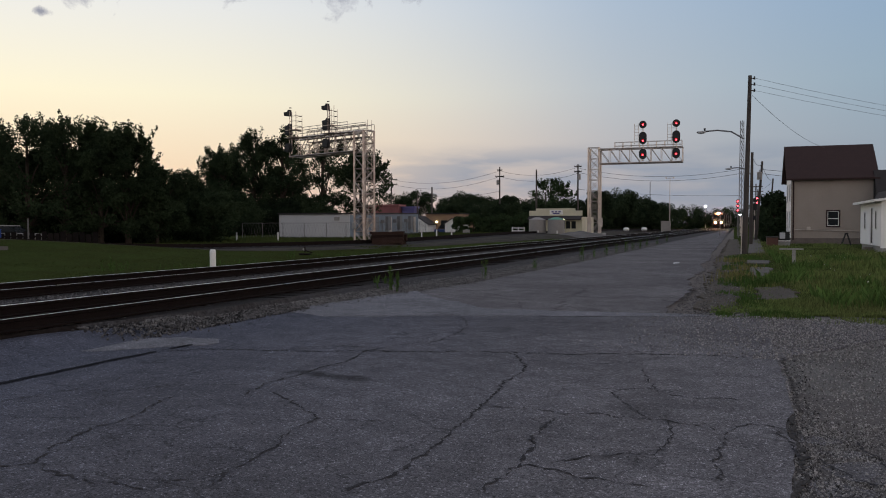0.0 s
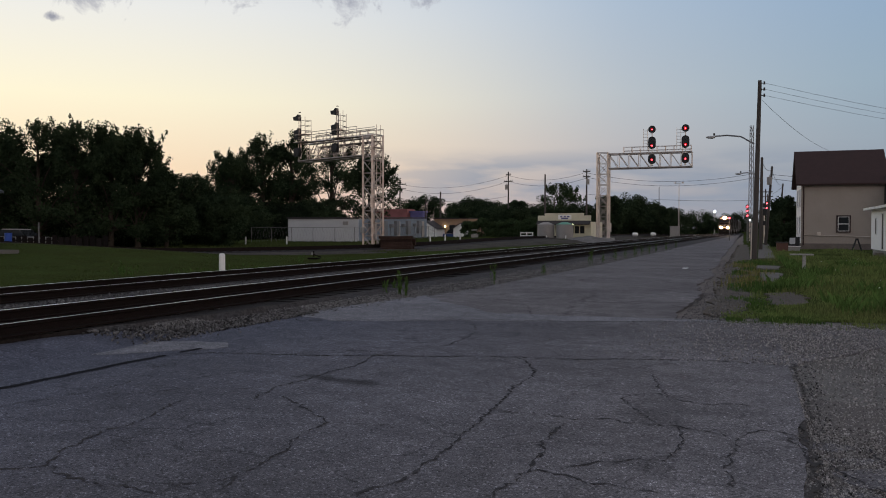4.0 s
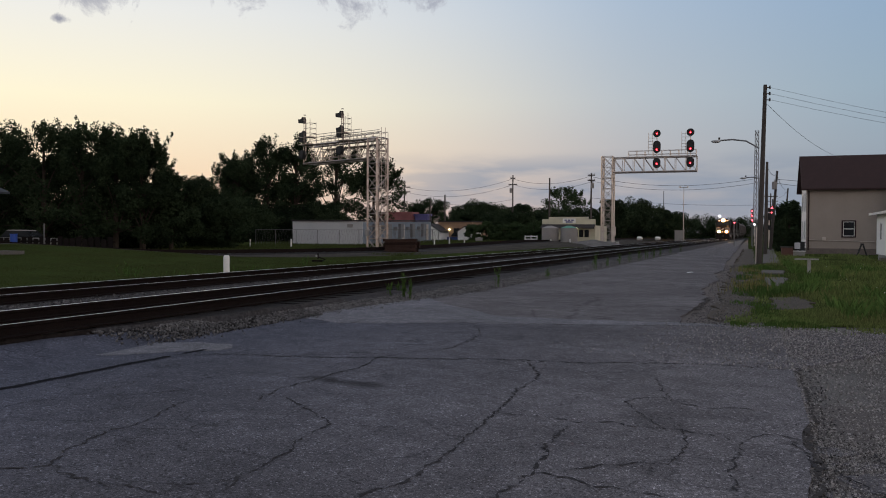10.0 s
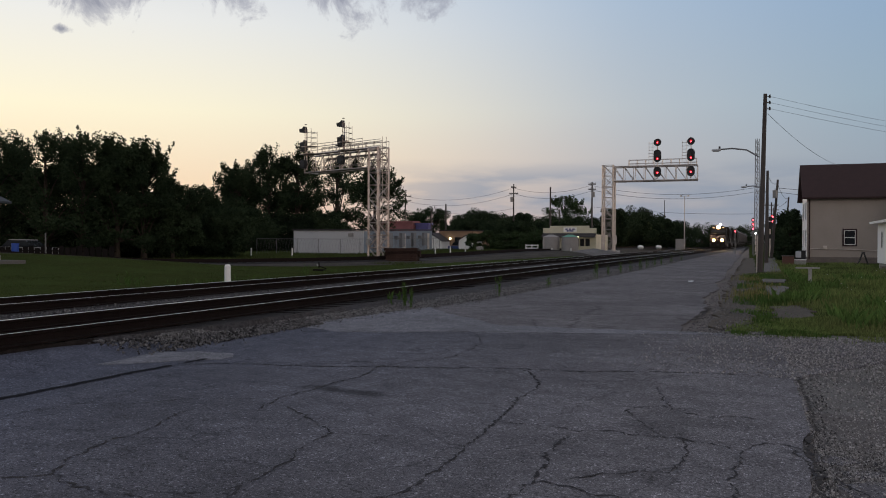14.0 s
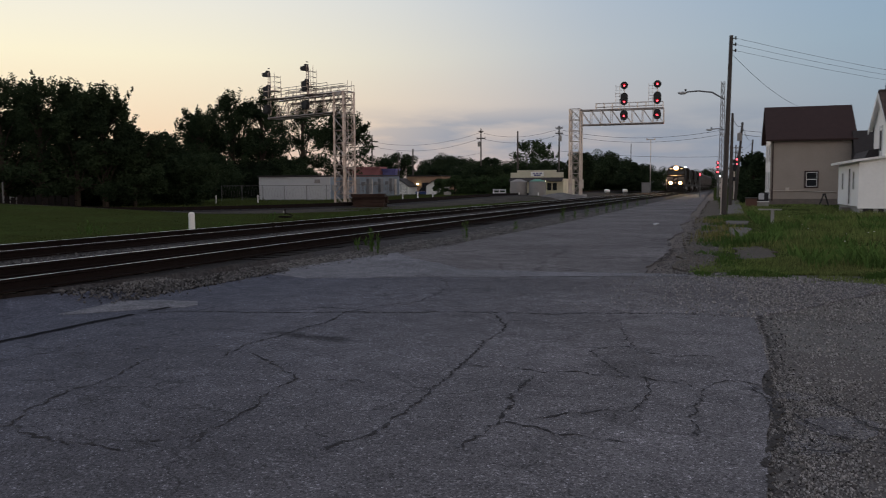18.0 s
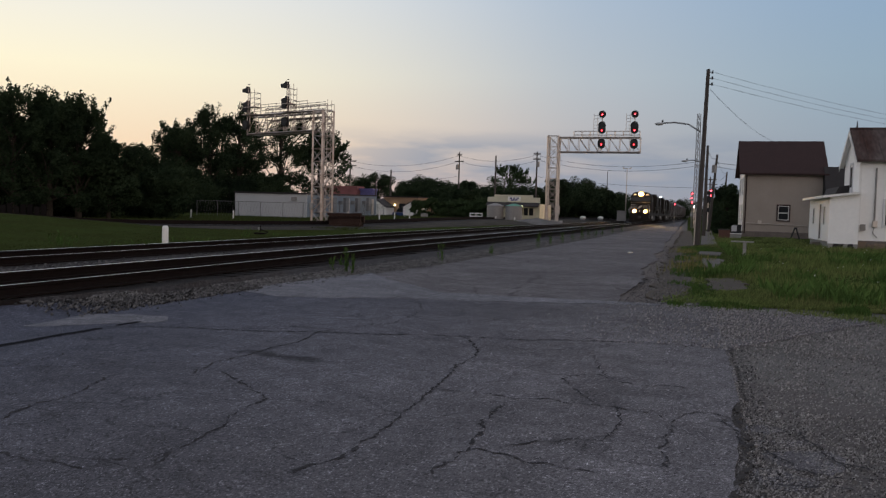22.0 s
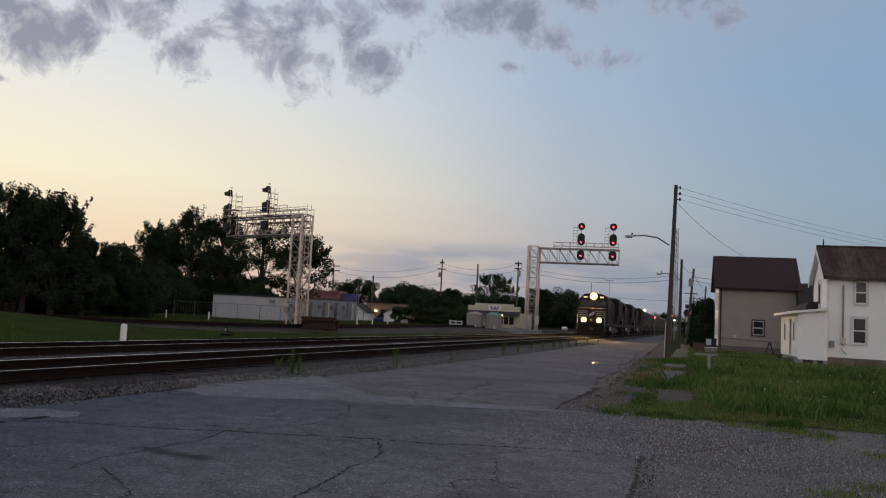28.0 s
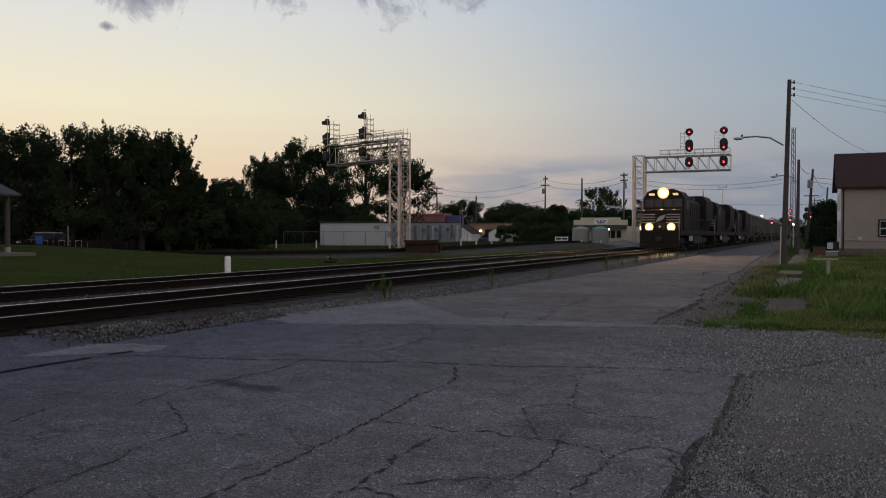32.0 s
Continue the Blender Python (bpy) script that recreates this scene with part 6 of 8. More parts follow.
def tree(x, y, h, w, seed, mat=LEAF, clumps=60, per=90, leaf=0.16, trunk=0.16, lean=0.0, upright=0.5, low=0.18, label="", depth=None, name="tree", lump=1.0, tight=2.1):
    """Tapered trunk, limbs, and a crown of clumps with an uneven outline. upright: how many leafy shoots stand up out of the top."""
    rnd = random.Random(seed)
    z0 = ground_z(x, y) - 0.1
    t = thing(name, pose(x, y, z0), label or "broad leafy tree, dark against the evening sky", "tree", "trees")
    bm = path_tube([(0, 0, 0), (lean * 0.3, 0, h * 0.25), (lean * 0.7, 0, h * 0.5), (lean, 0, h * 0.8)], trunk * h / 6, 8, None, 0.3)
    cl = []
    depth = depth or w
    for i in range(clumps):
        a, k = rnd.uniform(0, 2 * math.pi), rnd.random()
        z = low + (0.93 - low) * (k ** 0.8)
        env = math.sin(math.pi * min(1, max(0, (z - low * 0.6) / (1.06 - low * 0.6))) ** 0.75) ** 0.7
        r = math.sqrt(rnd.random()) * 0.92 * env
        c = Vector((lean * z + r * w * math.cos(a), r * depth * math.sin(a), h * z * rnd.uniform(0.9, 1.0)))
        rad = w * rnd.uniform(0.17, 0.30) * lump
        cl.append((tuple(c), (rad, rad, rad * rnd.uniform(0.6, 1.0)), 1.0))
        if i % 3 == 0:
            start = Vector((lean * z * 0.6, 0, max(0.15 * h, c.z - r * w * 0.9 - 0.08 * h)))
            path_tube([start, start.lerp(c, 0.5) + Vector((0, 0, 0.03 * h)), c], 0.045 * trunk * h, 5, bm, 0.3)
        if z > 0.6 and rnd.random() < upright:
            for _ in range(4):
                out = rnd.uniform(-0.2, 0.9)
                ln = rnd.uniform(0.035, 0.085) * h
                tip = c + Vector((math.cos(a) * out * rad, math.sin(a) * out * rad, rad * 0.55))
                tip += Vector((rnd.uniform(-0.5, 0.5) * rad, 0, 0))
                d = Vector((math.cos(a) * out * 0.8 + rnd.uniform(-0.3, 0.3), rnd.uniform(-0.3, 0.3), 1.0)).normalized()
                for k in range(3):
                    cl.append((tuple(tip + d * ln * k * 0.6), (0.06 * w, 0.06 * w, ln * 0.42), 0.22 - 0.05 * k))
    part("trunk", bm, BARK, t)
    v, f = leaf_cloud(cl, per, leaf, rnd, tight)
    soup("crown", v, f, mat, t)
    return t


def build_trees():
    # big trees behind the mound
    for i, (x, y, h, w) in enumerate(((-55, 42, 8.9, 4.2), (-51.0, 43.6, 8.9, 3.6), (-47.6, 45.2, 9.2, 3.6), (-45.2, 46.3, 9.4, 3.4), (-43.3, 47.6, 8.8, 2.8), (-41.9, 48.8, 8.9, 2.5), (-40.8, 50.6, 6.0, 2.3), (-49, 49, 7.0, 4.0), (-44, 52, 4.9, 3.6), (-58, 50, 8.0, 5), (-40.0, 56, 3.9, 2.4), (-44, 60, 4.2, 4.0))):
        tree(x, y, h, w, 20 + i, LEAF, 66 if i in (2, 3) else 104, 150, 0.09, upright=0.9, low=0.1, lump=0.80)
    # low growth under and behind them, its leaves coloured dark for the shade there
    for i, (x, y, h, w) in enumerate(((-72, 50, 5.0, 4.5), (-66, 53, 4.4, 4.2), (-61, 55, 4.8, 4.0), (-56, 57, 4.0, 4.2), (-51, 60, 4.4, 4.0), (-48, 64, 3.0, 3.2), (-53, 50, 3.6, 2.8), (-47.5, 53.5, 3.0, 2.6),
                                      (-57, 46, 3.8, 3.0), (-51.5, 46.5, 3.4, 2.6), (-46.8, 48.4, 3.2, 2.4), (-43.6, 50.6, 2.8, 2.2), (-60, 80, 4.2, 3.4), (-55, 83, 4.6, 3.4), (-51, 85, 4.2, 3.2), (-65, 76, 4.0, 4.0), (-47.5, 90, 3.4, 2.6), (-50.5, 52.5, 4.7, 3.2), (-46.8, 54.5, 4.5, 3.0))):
        tree(x, y, h, w, 220 + i, UNDER_SHADE, 60, 170, 0.11, upright=0.0, low=0.0, label="dense undergrowth beneath the tall trees, leaves coloured dark for the shade", name="bush")
    # second stand behind the near signal bridge
    for i, (x, y, h, w) in enumerate(((-58.5, 77.2, 7.6, 3.6), (-58.0, 83.6, 10.4, 3.6), (-55.5, 86.7, 12.8, 4.2), (-52.2, 87.8, 13.2, 3.7), (-61, 90, 9.0, 5), (-56, 93, 8.0, 5.5), (-63, 82, 6.0, 5), (-54, 80, 5.0, 4.0), (-49, 88, 4.8, 4.0))):
        tree(x, y, h, w, 50 + i, LEAF, 120, 150, 0.11, upright=0.3, low=0.05, lump=0.82)
    tree(-48.6, 91.5, 12.6, 5.0, 71, LEAF, 48, 170, 0.12, trunk=0.2, upright=0.1, low=0.36, lump=0.72, label="old broad tree with open limbs, sky showing through")
    tree(-46.0, 97, 11.4, 3.9, 72, LEAF, 54, 240, 0.14, trunk=0.16, upright=0.1, low=0.25, label="old broad tree with drooping outer branches")
    # far trees along the skyline
    for i, (x, y, h, w) in enumerate(((-74, 176, 8.5, 6), (-69.5, 177, 9.6, 6), (-65, 189, 8.6, 6), (-61.3, 191, 9.5, 6), (-55.7, 182, 8.2, 6), (-47, 176, 8, 5.5), (-44, 186, 7.4, 6), (-52, 150, 5.5, 5),
                                      (-47, 140, 5.2, 5), (-40, 140, 5.8, 5), (-36, 128, 4.5, 3.6), (-33.0, 122, 4.4, 3.5), (-31, 131, 4.6, 4), (-29.5, 140, 5.0, 5), (-28.5, 150, 6, 5))):
        tree(x, y, h, w, 80 + i, LEAF, 64, 300, 0.13, upright=0.0, low=0.06, lump=0.85, tight=1.6)
    tree(-34.6, 161, 10.6, 5.0, 110, LEAF_MID, 70, 140, 0.16, upright=0.15, low=0.1, lump=0.8)
    for i, (x, y, h, w) in enumerate(((-23.5, 151, 8.4, 3.4), (-24.4, 172, 8.2, 6), (-22.3, 183, 9.2, 6), (-19.8, 195, 7.6, 6), (-16.9, 206, 6.8, 6), (-24, 160, 6.4, 5), (-21, 165, 6.2, 4.5), (-17.5, 178, 6, 4), (-16.5, 192, 6, 4), (-13, 250, 6.5, 7), (-15, 310, 8.5, 10), (-4, 330, 8, 10), (8, 320, 8.5, 10), (-28, 330, 8, 12))):
        tree(x, y, h, w, 130 + i, LEAF, 60, 270, 0.14, upright=0.0, low=0.04, lump=0.85, tight=1.6)
    # bushes by the small stores
    for i, (x, y, h, w) in enumerate(((-34.9, 105.0, 2.5, 1.3), (-33.6, 106.5, 2.8, 1.6), (-31.6, 108, 2.3, 1.6), (-29.8, 109, 2.6, 1.7), (-28.0, 110.5, 2.8, 1.7), (-26.6, 109, 2.3, 1.2))):
        tree(x, y, h, w, 190 + i, LEAF_MID, 36, 130, 0.10, upright=0.2, low=0.02, label="rounded green bush beside the small stores", name="bush")
    # bushes beside the tan house
    for i, (x, y, h, w) in enumerate(((3.4, 82, 4.6, 1.5), (3.9, 88, 5.4, 2.0), (4.6, 94, 5.2, 2.4), (3.6, 103, 4.4, 2.2), (2.7, 76.5, 2.2, 0.9), (5, 125, 5, 3), (6, 145, 5.5, 4), (8, 170, 6, 5))):
        tree(x, y, h, w, 160 + i, LEAF, 36, 150, 0.10, upright=0.2, low=0.02, label="dense dark bush beside the house", name="bush")


# ---- the train ----


def wheelset(parent, y, r=0.5):
    for s in (-0.75, 0.75):
        part("wheel", tube((s - 0.06, y, r), (s + 0.06, y, r), r, r, 18), HOPPER_DARK, parent)


def truck(t, y, axles, r=0.5):
    f = part("truck_frame", box(-1.05, 1.05, y - axles[-1] - 0.4, y + axles[-1] + 0.4, 0.45, 0.85, bevel=0.05), HOPPER_DARK, t)
    for a in axles:
        wheelset(f, y + a, r)


def build_locomotive():
    """Front at y = 0 facing -y; the body reaches to y = 22."""
    t = thing("locomotive", pose(0, 0, 0), "black diesel freight locomotive with white nose stripes", "locomotive", "train")
    part("frame", box(-1.5, 1.5, 0.3, 22.0, 1.05, 1.45, bevel=0.05), LOCO_BLACK, t)
    p = part("pilot", prism([(-1.42, 0.12), (1.42, 0.12), (1.42, 1.45), (-1.42, 1.45)], 0.0, 0.35), LOCO_BLACK, t)
    part("coupler", box(-0.2, 0.2, -0.45, 0.1, 0.62, 0.95, bevel=0.05), LOCO_GREY, p)
    for s in (-1, 1):
        part("step", box(s * 1.15 - 0.3, s * 1.15 + 0.3, -0.08, 0.0, 0.35, 0.42), LOCO_GREY, p)
        part("handrail", tube((s * 1.42, 0.05, 0.7), (s * 1.42, 0.05, 2.3), 0.025), STRIPE, p)
    # nose and cab
    nose = part("nose", prism([(0.75, 1.45), (0.62, 2.2), (0.70, 2.95), (1.9, 3.02), (1.9, 1.45)], -1.42, 1.42, "x"), LOCO_BLACK, t)
    for k, z in enumerate((2.02, 2.22, 2.42, 2.62)):
        for s in (-1, 1):
            part("stripe", box(min(s * 0.42, s * 1.41), max(s * 0.42, s * 1.41), 0.595 + 0.012 * abs(k - 1), 0.64, z - 0.03, z + 0.03), STRIPE, nose)
    part("emblem", prism([(-0.36, 2.05), (-0.1, 2.12), (0.2, 2.3), (0.36, 2.62), (0.1, 2.55), (-0.2, 2.38)], 0.585, 0.62), STRIPE, nose, "pale slanted emblem")
    part("nose_door", box(-0.30, 0.30, 0.57, 0.60, 1.5, 2.0), LOCO_GREY, nose)
    cab = part("cab", prism([(-1.52, 1.45), (1.52, 1.45), (1.52, 3.9), (1.22, 4.38), (0.75, 4.56), (-0.75, 4.56), (-1.22, 4.38), (-1.52, 3.9)], 1.9, 4.9), LOCO_BLACK, t)
    for x0, x1 in ((-1.36, -0.72), (-0.66, -0.04), (0.04, 0.66), (0.72, 1.36)):
        part("windscreen", box(x0, x1, 1.87, 1.9, 3.2, 3.82), PANE, cab)
    for s in (-1, 1):
        part("side_window", box(min(s * 1.52, s * 1.55), max(s * 1.52, s * 1.55), 2.6, 4.4, 3.1, 3.8), BLACK, cab)
        part("number_board", box(s * 0.88 - 0.2, s * 0.88 + 0.2, 1.83, 1.9, 4.1, 4.25), SMALL_LAMP, cab, "lit number board")
    hl = part("headlight_case", box(-0.32, 0.32, 1.72, 1.9, 4.0, 4.5, bevel=0.05), LOCO_BLACK, cab)
    for s in (-0.14, 0.14):
        part("headlight", tube((s, 1.62, 4.27), (s, 1.68, 4.27), 0.09, 0.09, 14), HEADLAMP, hl, "bright headlight")
    # two discs imitate the headlight's bloom, larger than its glass
    part("reflector", tube((0, 1.67, 4.27), (0, 1.71, 4.27), 0.42, 0.42, 24), BLOOM_RIM, hl, "orange bloom of the headlight as an oversized glowing disc")
    part("lens", tube((0, 1.645, 4.27), (0, 1.665, 4.27), 0.32, 0.32, 24), BLOOM_CORE, hl, "inner bloom of the headlight as a brighter disc")
    for s in (-1, 1):
        d = part("ditch_case", tube((s * 0.80, 0.425, 1.68), (s * 0.80, 0.62, 1.68), 0.17, 0.17, 14), LOCO_GREY, t)
        # two more for the bloom round each ditch light
        part("reflector", tube((s * 0.80, 0.41, 1.68), (s * 0.80, 0.425, 1.68), 0.31, 0.31, 20), BLOOM_RIM, d, "orange bloom of the ditch light as an oversized glowing disc")
        part("lens", tube((s * 0.80, 0.395, 1.68), (s * 0.80, 0.408, 1.68), 0.22, 0.22, 20), BLOOM_CORE, d, "inner bloom of the ditch light as a brighter disc")
        part("ditch_light", tube((s * 0.80, 0.36, 1.68), (s * 0.80, 0.42, 1.68), 0.08, 0.08, 14), DITCHLAMP, d, "bright ditch light")
    part("marker_light", tube((-0.05, 0.52, 1.72), (-0.05, 0.57, 1.72), 0.06, 0.06, 10), SMALL_LAMP, t, "small white lamp")
    # hood and machinery
    hood_body = part("engine_hood", prism([(-1.0, 1.45), (1.0, 1.45), (1.0, 3.8), (0.8, 4.1), (-0.8, 4.1), (-1.0, 3.8)], 4.9, 15.2), LOCO_BLACK, t)
    part("radiator", prism([(-1.5, 2.4), (-1.0, 1.45), (1.0, 1.45), (1.5, 2.4), (1.55, 4.1), (1.2, 4.6), (-1.2, 4.6), (-1.55, 4.1)], 15.2, 20.4), LOCO_BLACK, t)
    part("rear_hood", box(-1.0, 1.0, 20.4, 21.6, 1.45, 3.9, bevel=0.06), LOCO_BLACK, t)
    part("inverter_box", box(-1.5, -1.0, 4.9, 8.2, 1.45, 3.7, bevel=0.04), LOCO_GREY, t)
    part("exhaust_stack", box(-0.35, 0.35, 10.2, 11.4, 4.1, 4.55, bevel=0.05), LOCO_GREY, t)
    for y in (6.5, 8.6, 12.8):
        part("roof_vent", box(-0.7, 0.7, y, y + 1.2, 4.1, 4.35, bevel=0.05), LOCO_GREY, t)
    for i in range(8):
        for s in (-1, 1):
            part("hood_door", box(min(s * 1.0, s * 1.03), max(s * 1.0, s * 1.03), 5.1 + i * 1.25, 6.2 + i * 1.25, 1.6, 3.6), LOCO_BLACK, hood_body)
    for s in (-1, 1):
        part("walkway_rail", tube((s * 1.46, 5.0, 2.4), (s * 1.46, 15.0, 2.4), 0.02), LOCO_GREY, t)
        for i in range(7):
            part("stanchion", tube((s * 1.46, 5.0 + i * 1.66, 1.45), (s * 1.46, 5.0 + i * 1.66, 2.4), 0.018), LOCO_GREY, t)
    part("fuel_tank", box(-1.4, 1.4, 8.4, 13.4, 0.35, 1.05, bevel=0.12), LOCO_GREY, t)
    part("data_panel", box(1.4, 1.42, 5.4, 7.6, 0.62, 1.02), STRIPE, t)
    truck(t, 4.2, (-1.9, 0, 1.9)), truck(t, 17.8, (-1.9, 0, 1.9))
    return t


def build_hopper():
    """A covered hopper 18 m long, front at y = 0."""
    t = thing("hopper_car", pose(0, 0, 0), "grey ribbed covered hopper wagon", "freight wagon", "train")
    part("body", prism([(-1.45, 1.5), (1.45, 1.5), (1.58, 2.6), (1.55, 4.0), (1.25, 4.35), (-1.25, 4.35), (-1.55, 4.0), (-1.58, 2.6)], 1.2, 16.8), HOPPER, t)
    for i in range(12):
        y = 1.6 + i * 1.35
        for s in (-1, 1):
            part("rib", box(min(s * 1.56, s * 1.64), max(s * 1.56, s * 1.64), y, y + 0.12, 1.5, 4.05), HOPPER, t)
    part("running_board", box(-0.35, 0.35, 0.8, 17.2, 4.45, 4.55), HOPPER_DARK, t)
    for i in range(4):
        y = 2.6 + i * 3.6
        part("hopper_bay", prism([(-1.3, 1.5), (1.3, 1.5), (0.4, 0.5), (-0.4, 0.5)], y, y + 2.4), HOPPER, t)
    part("sill", box(-0.3, 0.3, 0.0, 18.0, 0.85, 1.25), HOPPER_DARK, t)
    for y in (0.3, 17.3):
        part("end_platform", box(-1.45, 1.45, y, y + 0.9, 1.2, 1.4), HOPPER_DARK, t)
        part("ladder", bar((1.4, y + 0.1, 1.4), (1.4, y + 0.1, 4.2), 0.05), HOPPER_DARK, t)
    truck(t, 2.2, (-0.9, 0.9), 0.42), truck(t, 15.8, (-0.9, 0.9), 0.42)
    return t


def train_front(t):
    """Distance of the train's nose along +y."""
    return 245.0 - 5.1126 * t - 0.018187 * t * t


TRAIN = []


def build_train():
    loco = build_locomotive()
    TRAIN.append((loco, 0.0))
    for i in (1, 2):
        k = copy_thing(loco, pose(0, 0, 0))
        for o in list(k.children_recursive):
            if o.name.split(".")[0] in ("headlight", "ditch_light", "marker_light", "number_board", "reflector", "lens"):
                bpy.data.objects.remove(o)
        k["label"] = "black diesel freight locomotive coupled behind the leader"
        TRAIN.append((k, 22.6 * i))
    car = build_hopper()
    at = 22.6 * 3 + 0.3
    TRAIN.append((car, at))
    for i in range(1, 12):
        at += 18.6
        TRAIN.append((copy_thing(car, pose(0, 0, 0)), at))


def motions():
    for ob, back in TRAIN:
        rows = []
        for t in (0, 4, 8, 12, 16, 20, 24, 28, 32):
            y = train_front(t) + back
            rows.append((t, pose(track_a(y), y, RAIL_Z, 0, 0, -LEAN)))
        walk(ob, rows)


# ---- grass, weeds and loose stone ----


def blades(name, count, place, height, width, seed, mat, label, category="grass", bend=0.35):
    """Single curved blades, each two triangles. place(g, n) gives x, y, z, scale arrays."""
    g = np.random.RandomState(seed)
    x, y, z, s = place(g, count)
    n = len(x)
    a = g.rand(n) * 2 * math.pi
    h = height * s * (0.5 + 0.8 * g.rand(n))
    w = width * (0.7 + 0.6 * g.rand(n))
    lean = h * bend * g.rand(n)
    la = g.rand(n) * 2 * math.pi
    dx, dy = np.cos(a) * w / 2, np.sin(a) * w / 2
    lx, ly = np.cos(la) * lean, np.sin(la) * lean
    v = np.stack([np.stack([x - dx, y - dy, z], 1), np.stack([x + dx, y + dy, z], 1),
                  np.stack([x + lx * 0.3 + dx * 0.7, y + ly * 0.3 + dy * 0.7, z + h * 0.6], 1), np.stack([x + lx, y + ly, z + h], 1)], 1).reshape(-1, 3)
    i = np.arange(n)[:, None] * 4
    f = np.concatenate([i + np.array([[0, 1, 2]]), i + np.array([[0, 2, 3]])], 0)
    return tagged(soup(name, v.tolist(), f.tolist(), mat), label, category, kind="stuff")


def heights(x, y):
    return np.array([ground_z(a, b) for a, b in zip(x, y)]) - 0.01


def clear_of_curve(x, y, d):
    """True where a point is further than d from the curved track."""
    near = np.full(len(x), 1e9)
    for p in catmull(CURVE, 1.5):
        near = np.minimum(near, (x - p.x) ** 2 + (y - p.y) ** 2)
    return near > d * d


def paved(x, y, gap=0.0):
    """True on the bare and paved pieces beside the lawn."""
    a = (y > 18) & (y < 21.8) & (x > 0.33 + gap) & (x < 1.15 - gap + 0.1 * np.sin(y * 5))
    b = (y > 25.5) & (y < 31.3) & (x > 0.36 + gap) & (x < 0.72 + 0.09 * (y - 25.5) - gap)
    c = (y > 33) & (y < 37.3) & (x > 0.3 + gap) & (x < 1.2 - gap)
    return a | b | c


def build_grass():
    def right(g, n):
        y = 15.3 + 62 * g.rand(n) ** 2.0
        x = -0.5 + (4.5 + 0.42 * y) * g.rand(n) ** 1.1
        edge = 15.35 - 0.33 * np.clip(x, 0, 3) + 0.18 * np.sin(x * 3.1) + 0.22 * np.sin(x * 7.3 + 1)
        bare = paved(x, y, 0.06)
        house = ((x > 4.1) & (y > 71)) | ((x > 7.2) & (y > 49.3))
        limit = np.interp(y, (15, 16.8, 17.4, 18.5, 21.5, 22.5, 25, 26, 31, 33, 37, 38, 43.5, 45, 48, 90), (-0.5, -0.5, -0.25, -0.1, -0.05, -0.1, 0.0, 0.2, 0.3, 0.2, 0.1, -0.5, -0.5, 0.7, 1.0, 1.6)) + 0.12 * np.sin(y * 2.7) + 0.07 * np.sin(y * 6.1)
        thin = g.rand(n) < np.clip((x - limit) / 0.9, 0.0, 1.0) ** 0.9
        keep = (y > edge) & ~(bare & (g.rand(n) < 0.80)) & ~house & thin
        x, y = x[keep], y[keep]
        patch = np.array([noise.noise((a * 0.35, b * 0.35, 5)) for a, b in zip(x, y)])
        return x, y, heights(x, y), (np.clip(0.95 + 1.9 * patch, 0.30, 2.6) + 1.1 * np.exp(-((y - 30 - 0.3 * x) / 2.0) ** 2) * (x > 3.5)) * np.clip(0.3 + 0.28 * (y - edge[keep]), 0.3, 1.0) * np.clip(0.42 + 0.32 * (x - 0.2), 0.42, 1.0)

    blades("grass", 170000, right, 0.125, 0.020, 11, BLADE, "unmown bright green lawn in front of the houses")

    def tall(g, n):
        c = g.randint(0, 46, n)
        gy = np.random.RandomState(77)
        cy = 16.4 + 30 * gy.rand(46) ** 1.3
        cx = np.where(gy.rand(46) < 0.45, 0.5 + 1.2 * gy.rand(46), 1.0 + 0.27 * cy * gy.rand(46))
        x, y = cx[c] + 0.28 * g.normal(size=n), cy[c] + 0.34 * g.normal(size=n)
        k = (y > 15.6) & ((x > 1.5) | ((x > 0.3) & (y > 22.2) & (y < 24.6)))
        x, y = x[k], y[k]
        return x, y, heights(x, y), 0.7 + 0.7 * g.rand(len(x))

    blades("weeds", 9000, tall, 0.24, 0.035, 41, WEED_DARK, "clumps of taller broad-leaved weeds in the lawn", "weeds", 0.7)

    def row(g, n):
        x = 5.0 + 8 * g.rand(n)
        y = 31.5 + 0.28 * x + 0.9 * g.normal(size=n)
        return x, y, heights(x, y), 0.6 + 0.8 * g.rand(n)

    blades("weeds", 7000, row, 0.30, 0.035, 42, WEED_DARK, "band of uncut dark weeds in front of the white house", "weeds", 0.6)

    def fringe(g, n):
        y = 15.2 + 26 * g.rand(n) ** 1.4
        x = 0.15 + 0.55 * g.normal(size=n)
        y = np.where(g.rand(n) < 0.35, 15.25 - 0.2 * np.clip(x, 0, 3) + 0.2 * g.normal(size=n), y)
        x = np.where(y < 15.6, 3.2 * g.rand(n) - 0.4, x)
        clump = np.array([noise.noise((a * 0.9, b * 0.6, 9)) for a, b in zip(x, y)]) + 0.3 * ((y > 37.5) & (y < 44)) + 0.3 * ((y > 21.8) & (y < 25))
        k = (clump > 0.02) & (x > -0.5) & ~(paved(x, y) & (g.rand(n) < 0.9))
        x, y, clump = x[k], y[k], clump[k]
        return x, y, heights(x, y) - 0.02, 0.8 + 1.6 * clump

    blades("weeds", 16000, fringe, 0.09, 0.02, 12, WEED, "ragged weeds along the edge of the dirt shoulder", "weeds")

    def dry(g, n):
        c = g.randint(0, 4, n)
        cx, cy = np.array([-0.1, 0.05, 0.3, -0.1])[c], np.array([24.3, 26.0, 30.2, 36.0])[c]
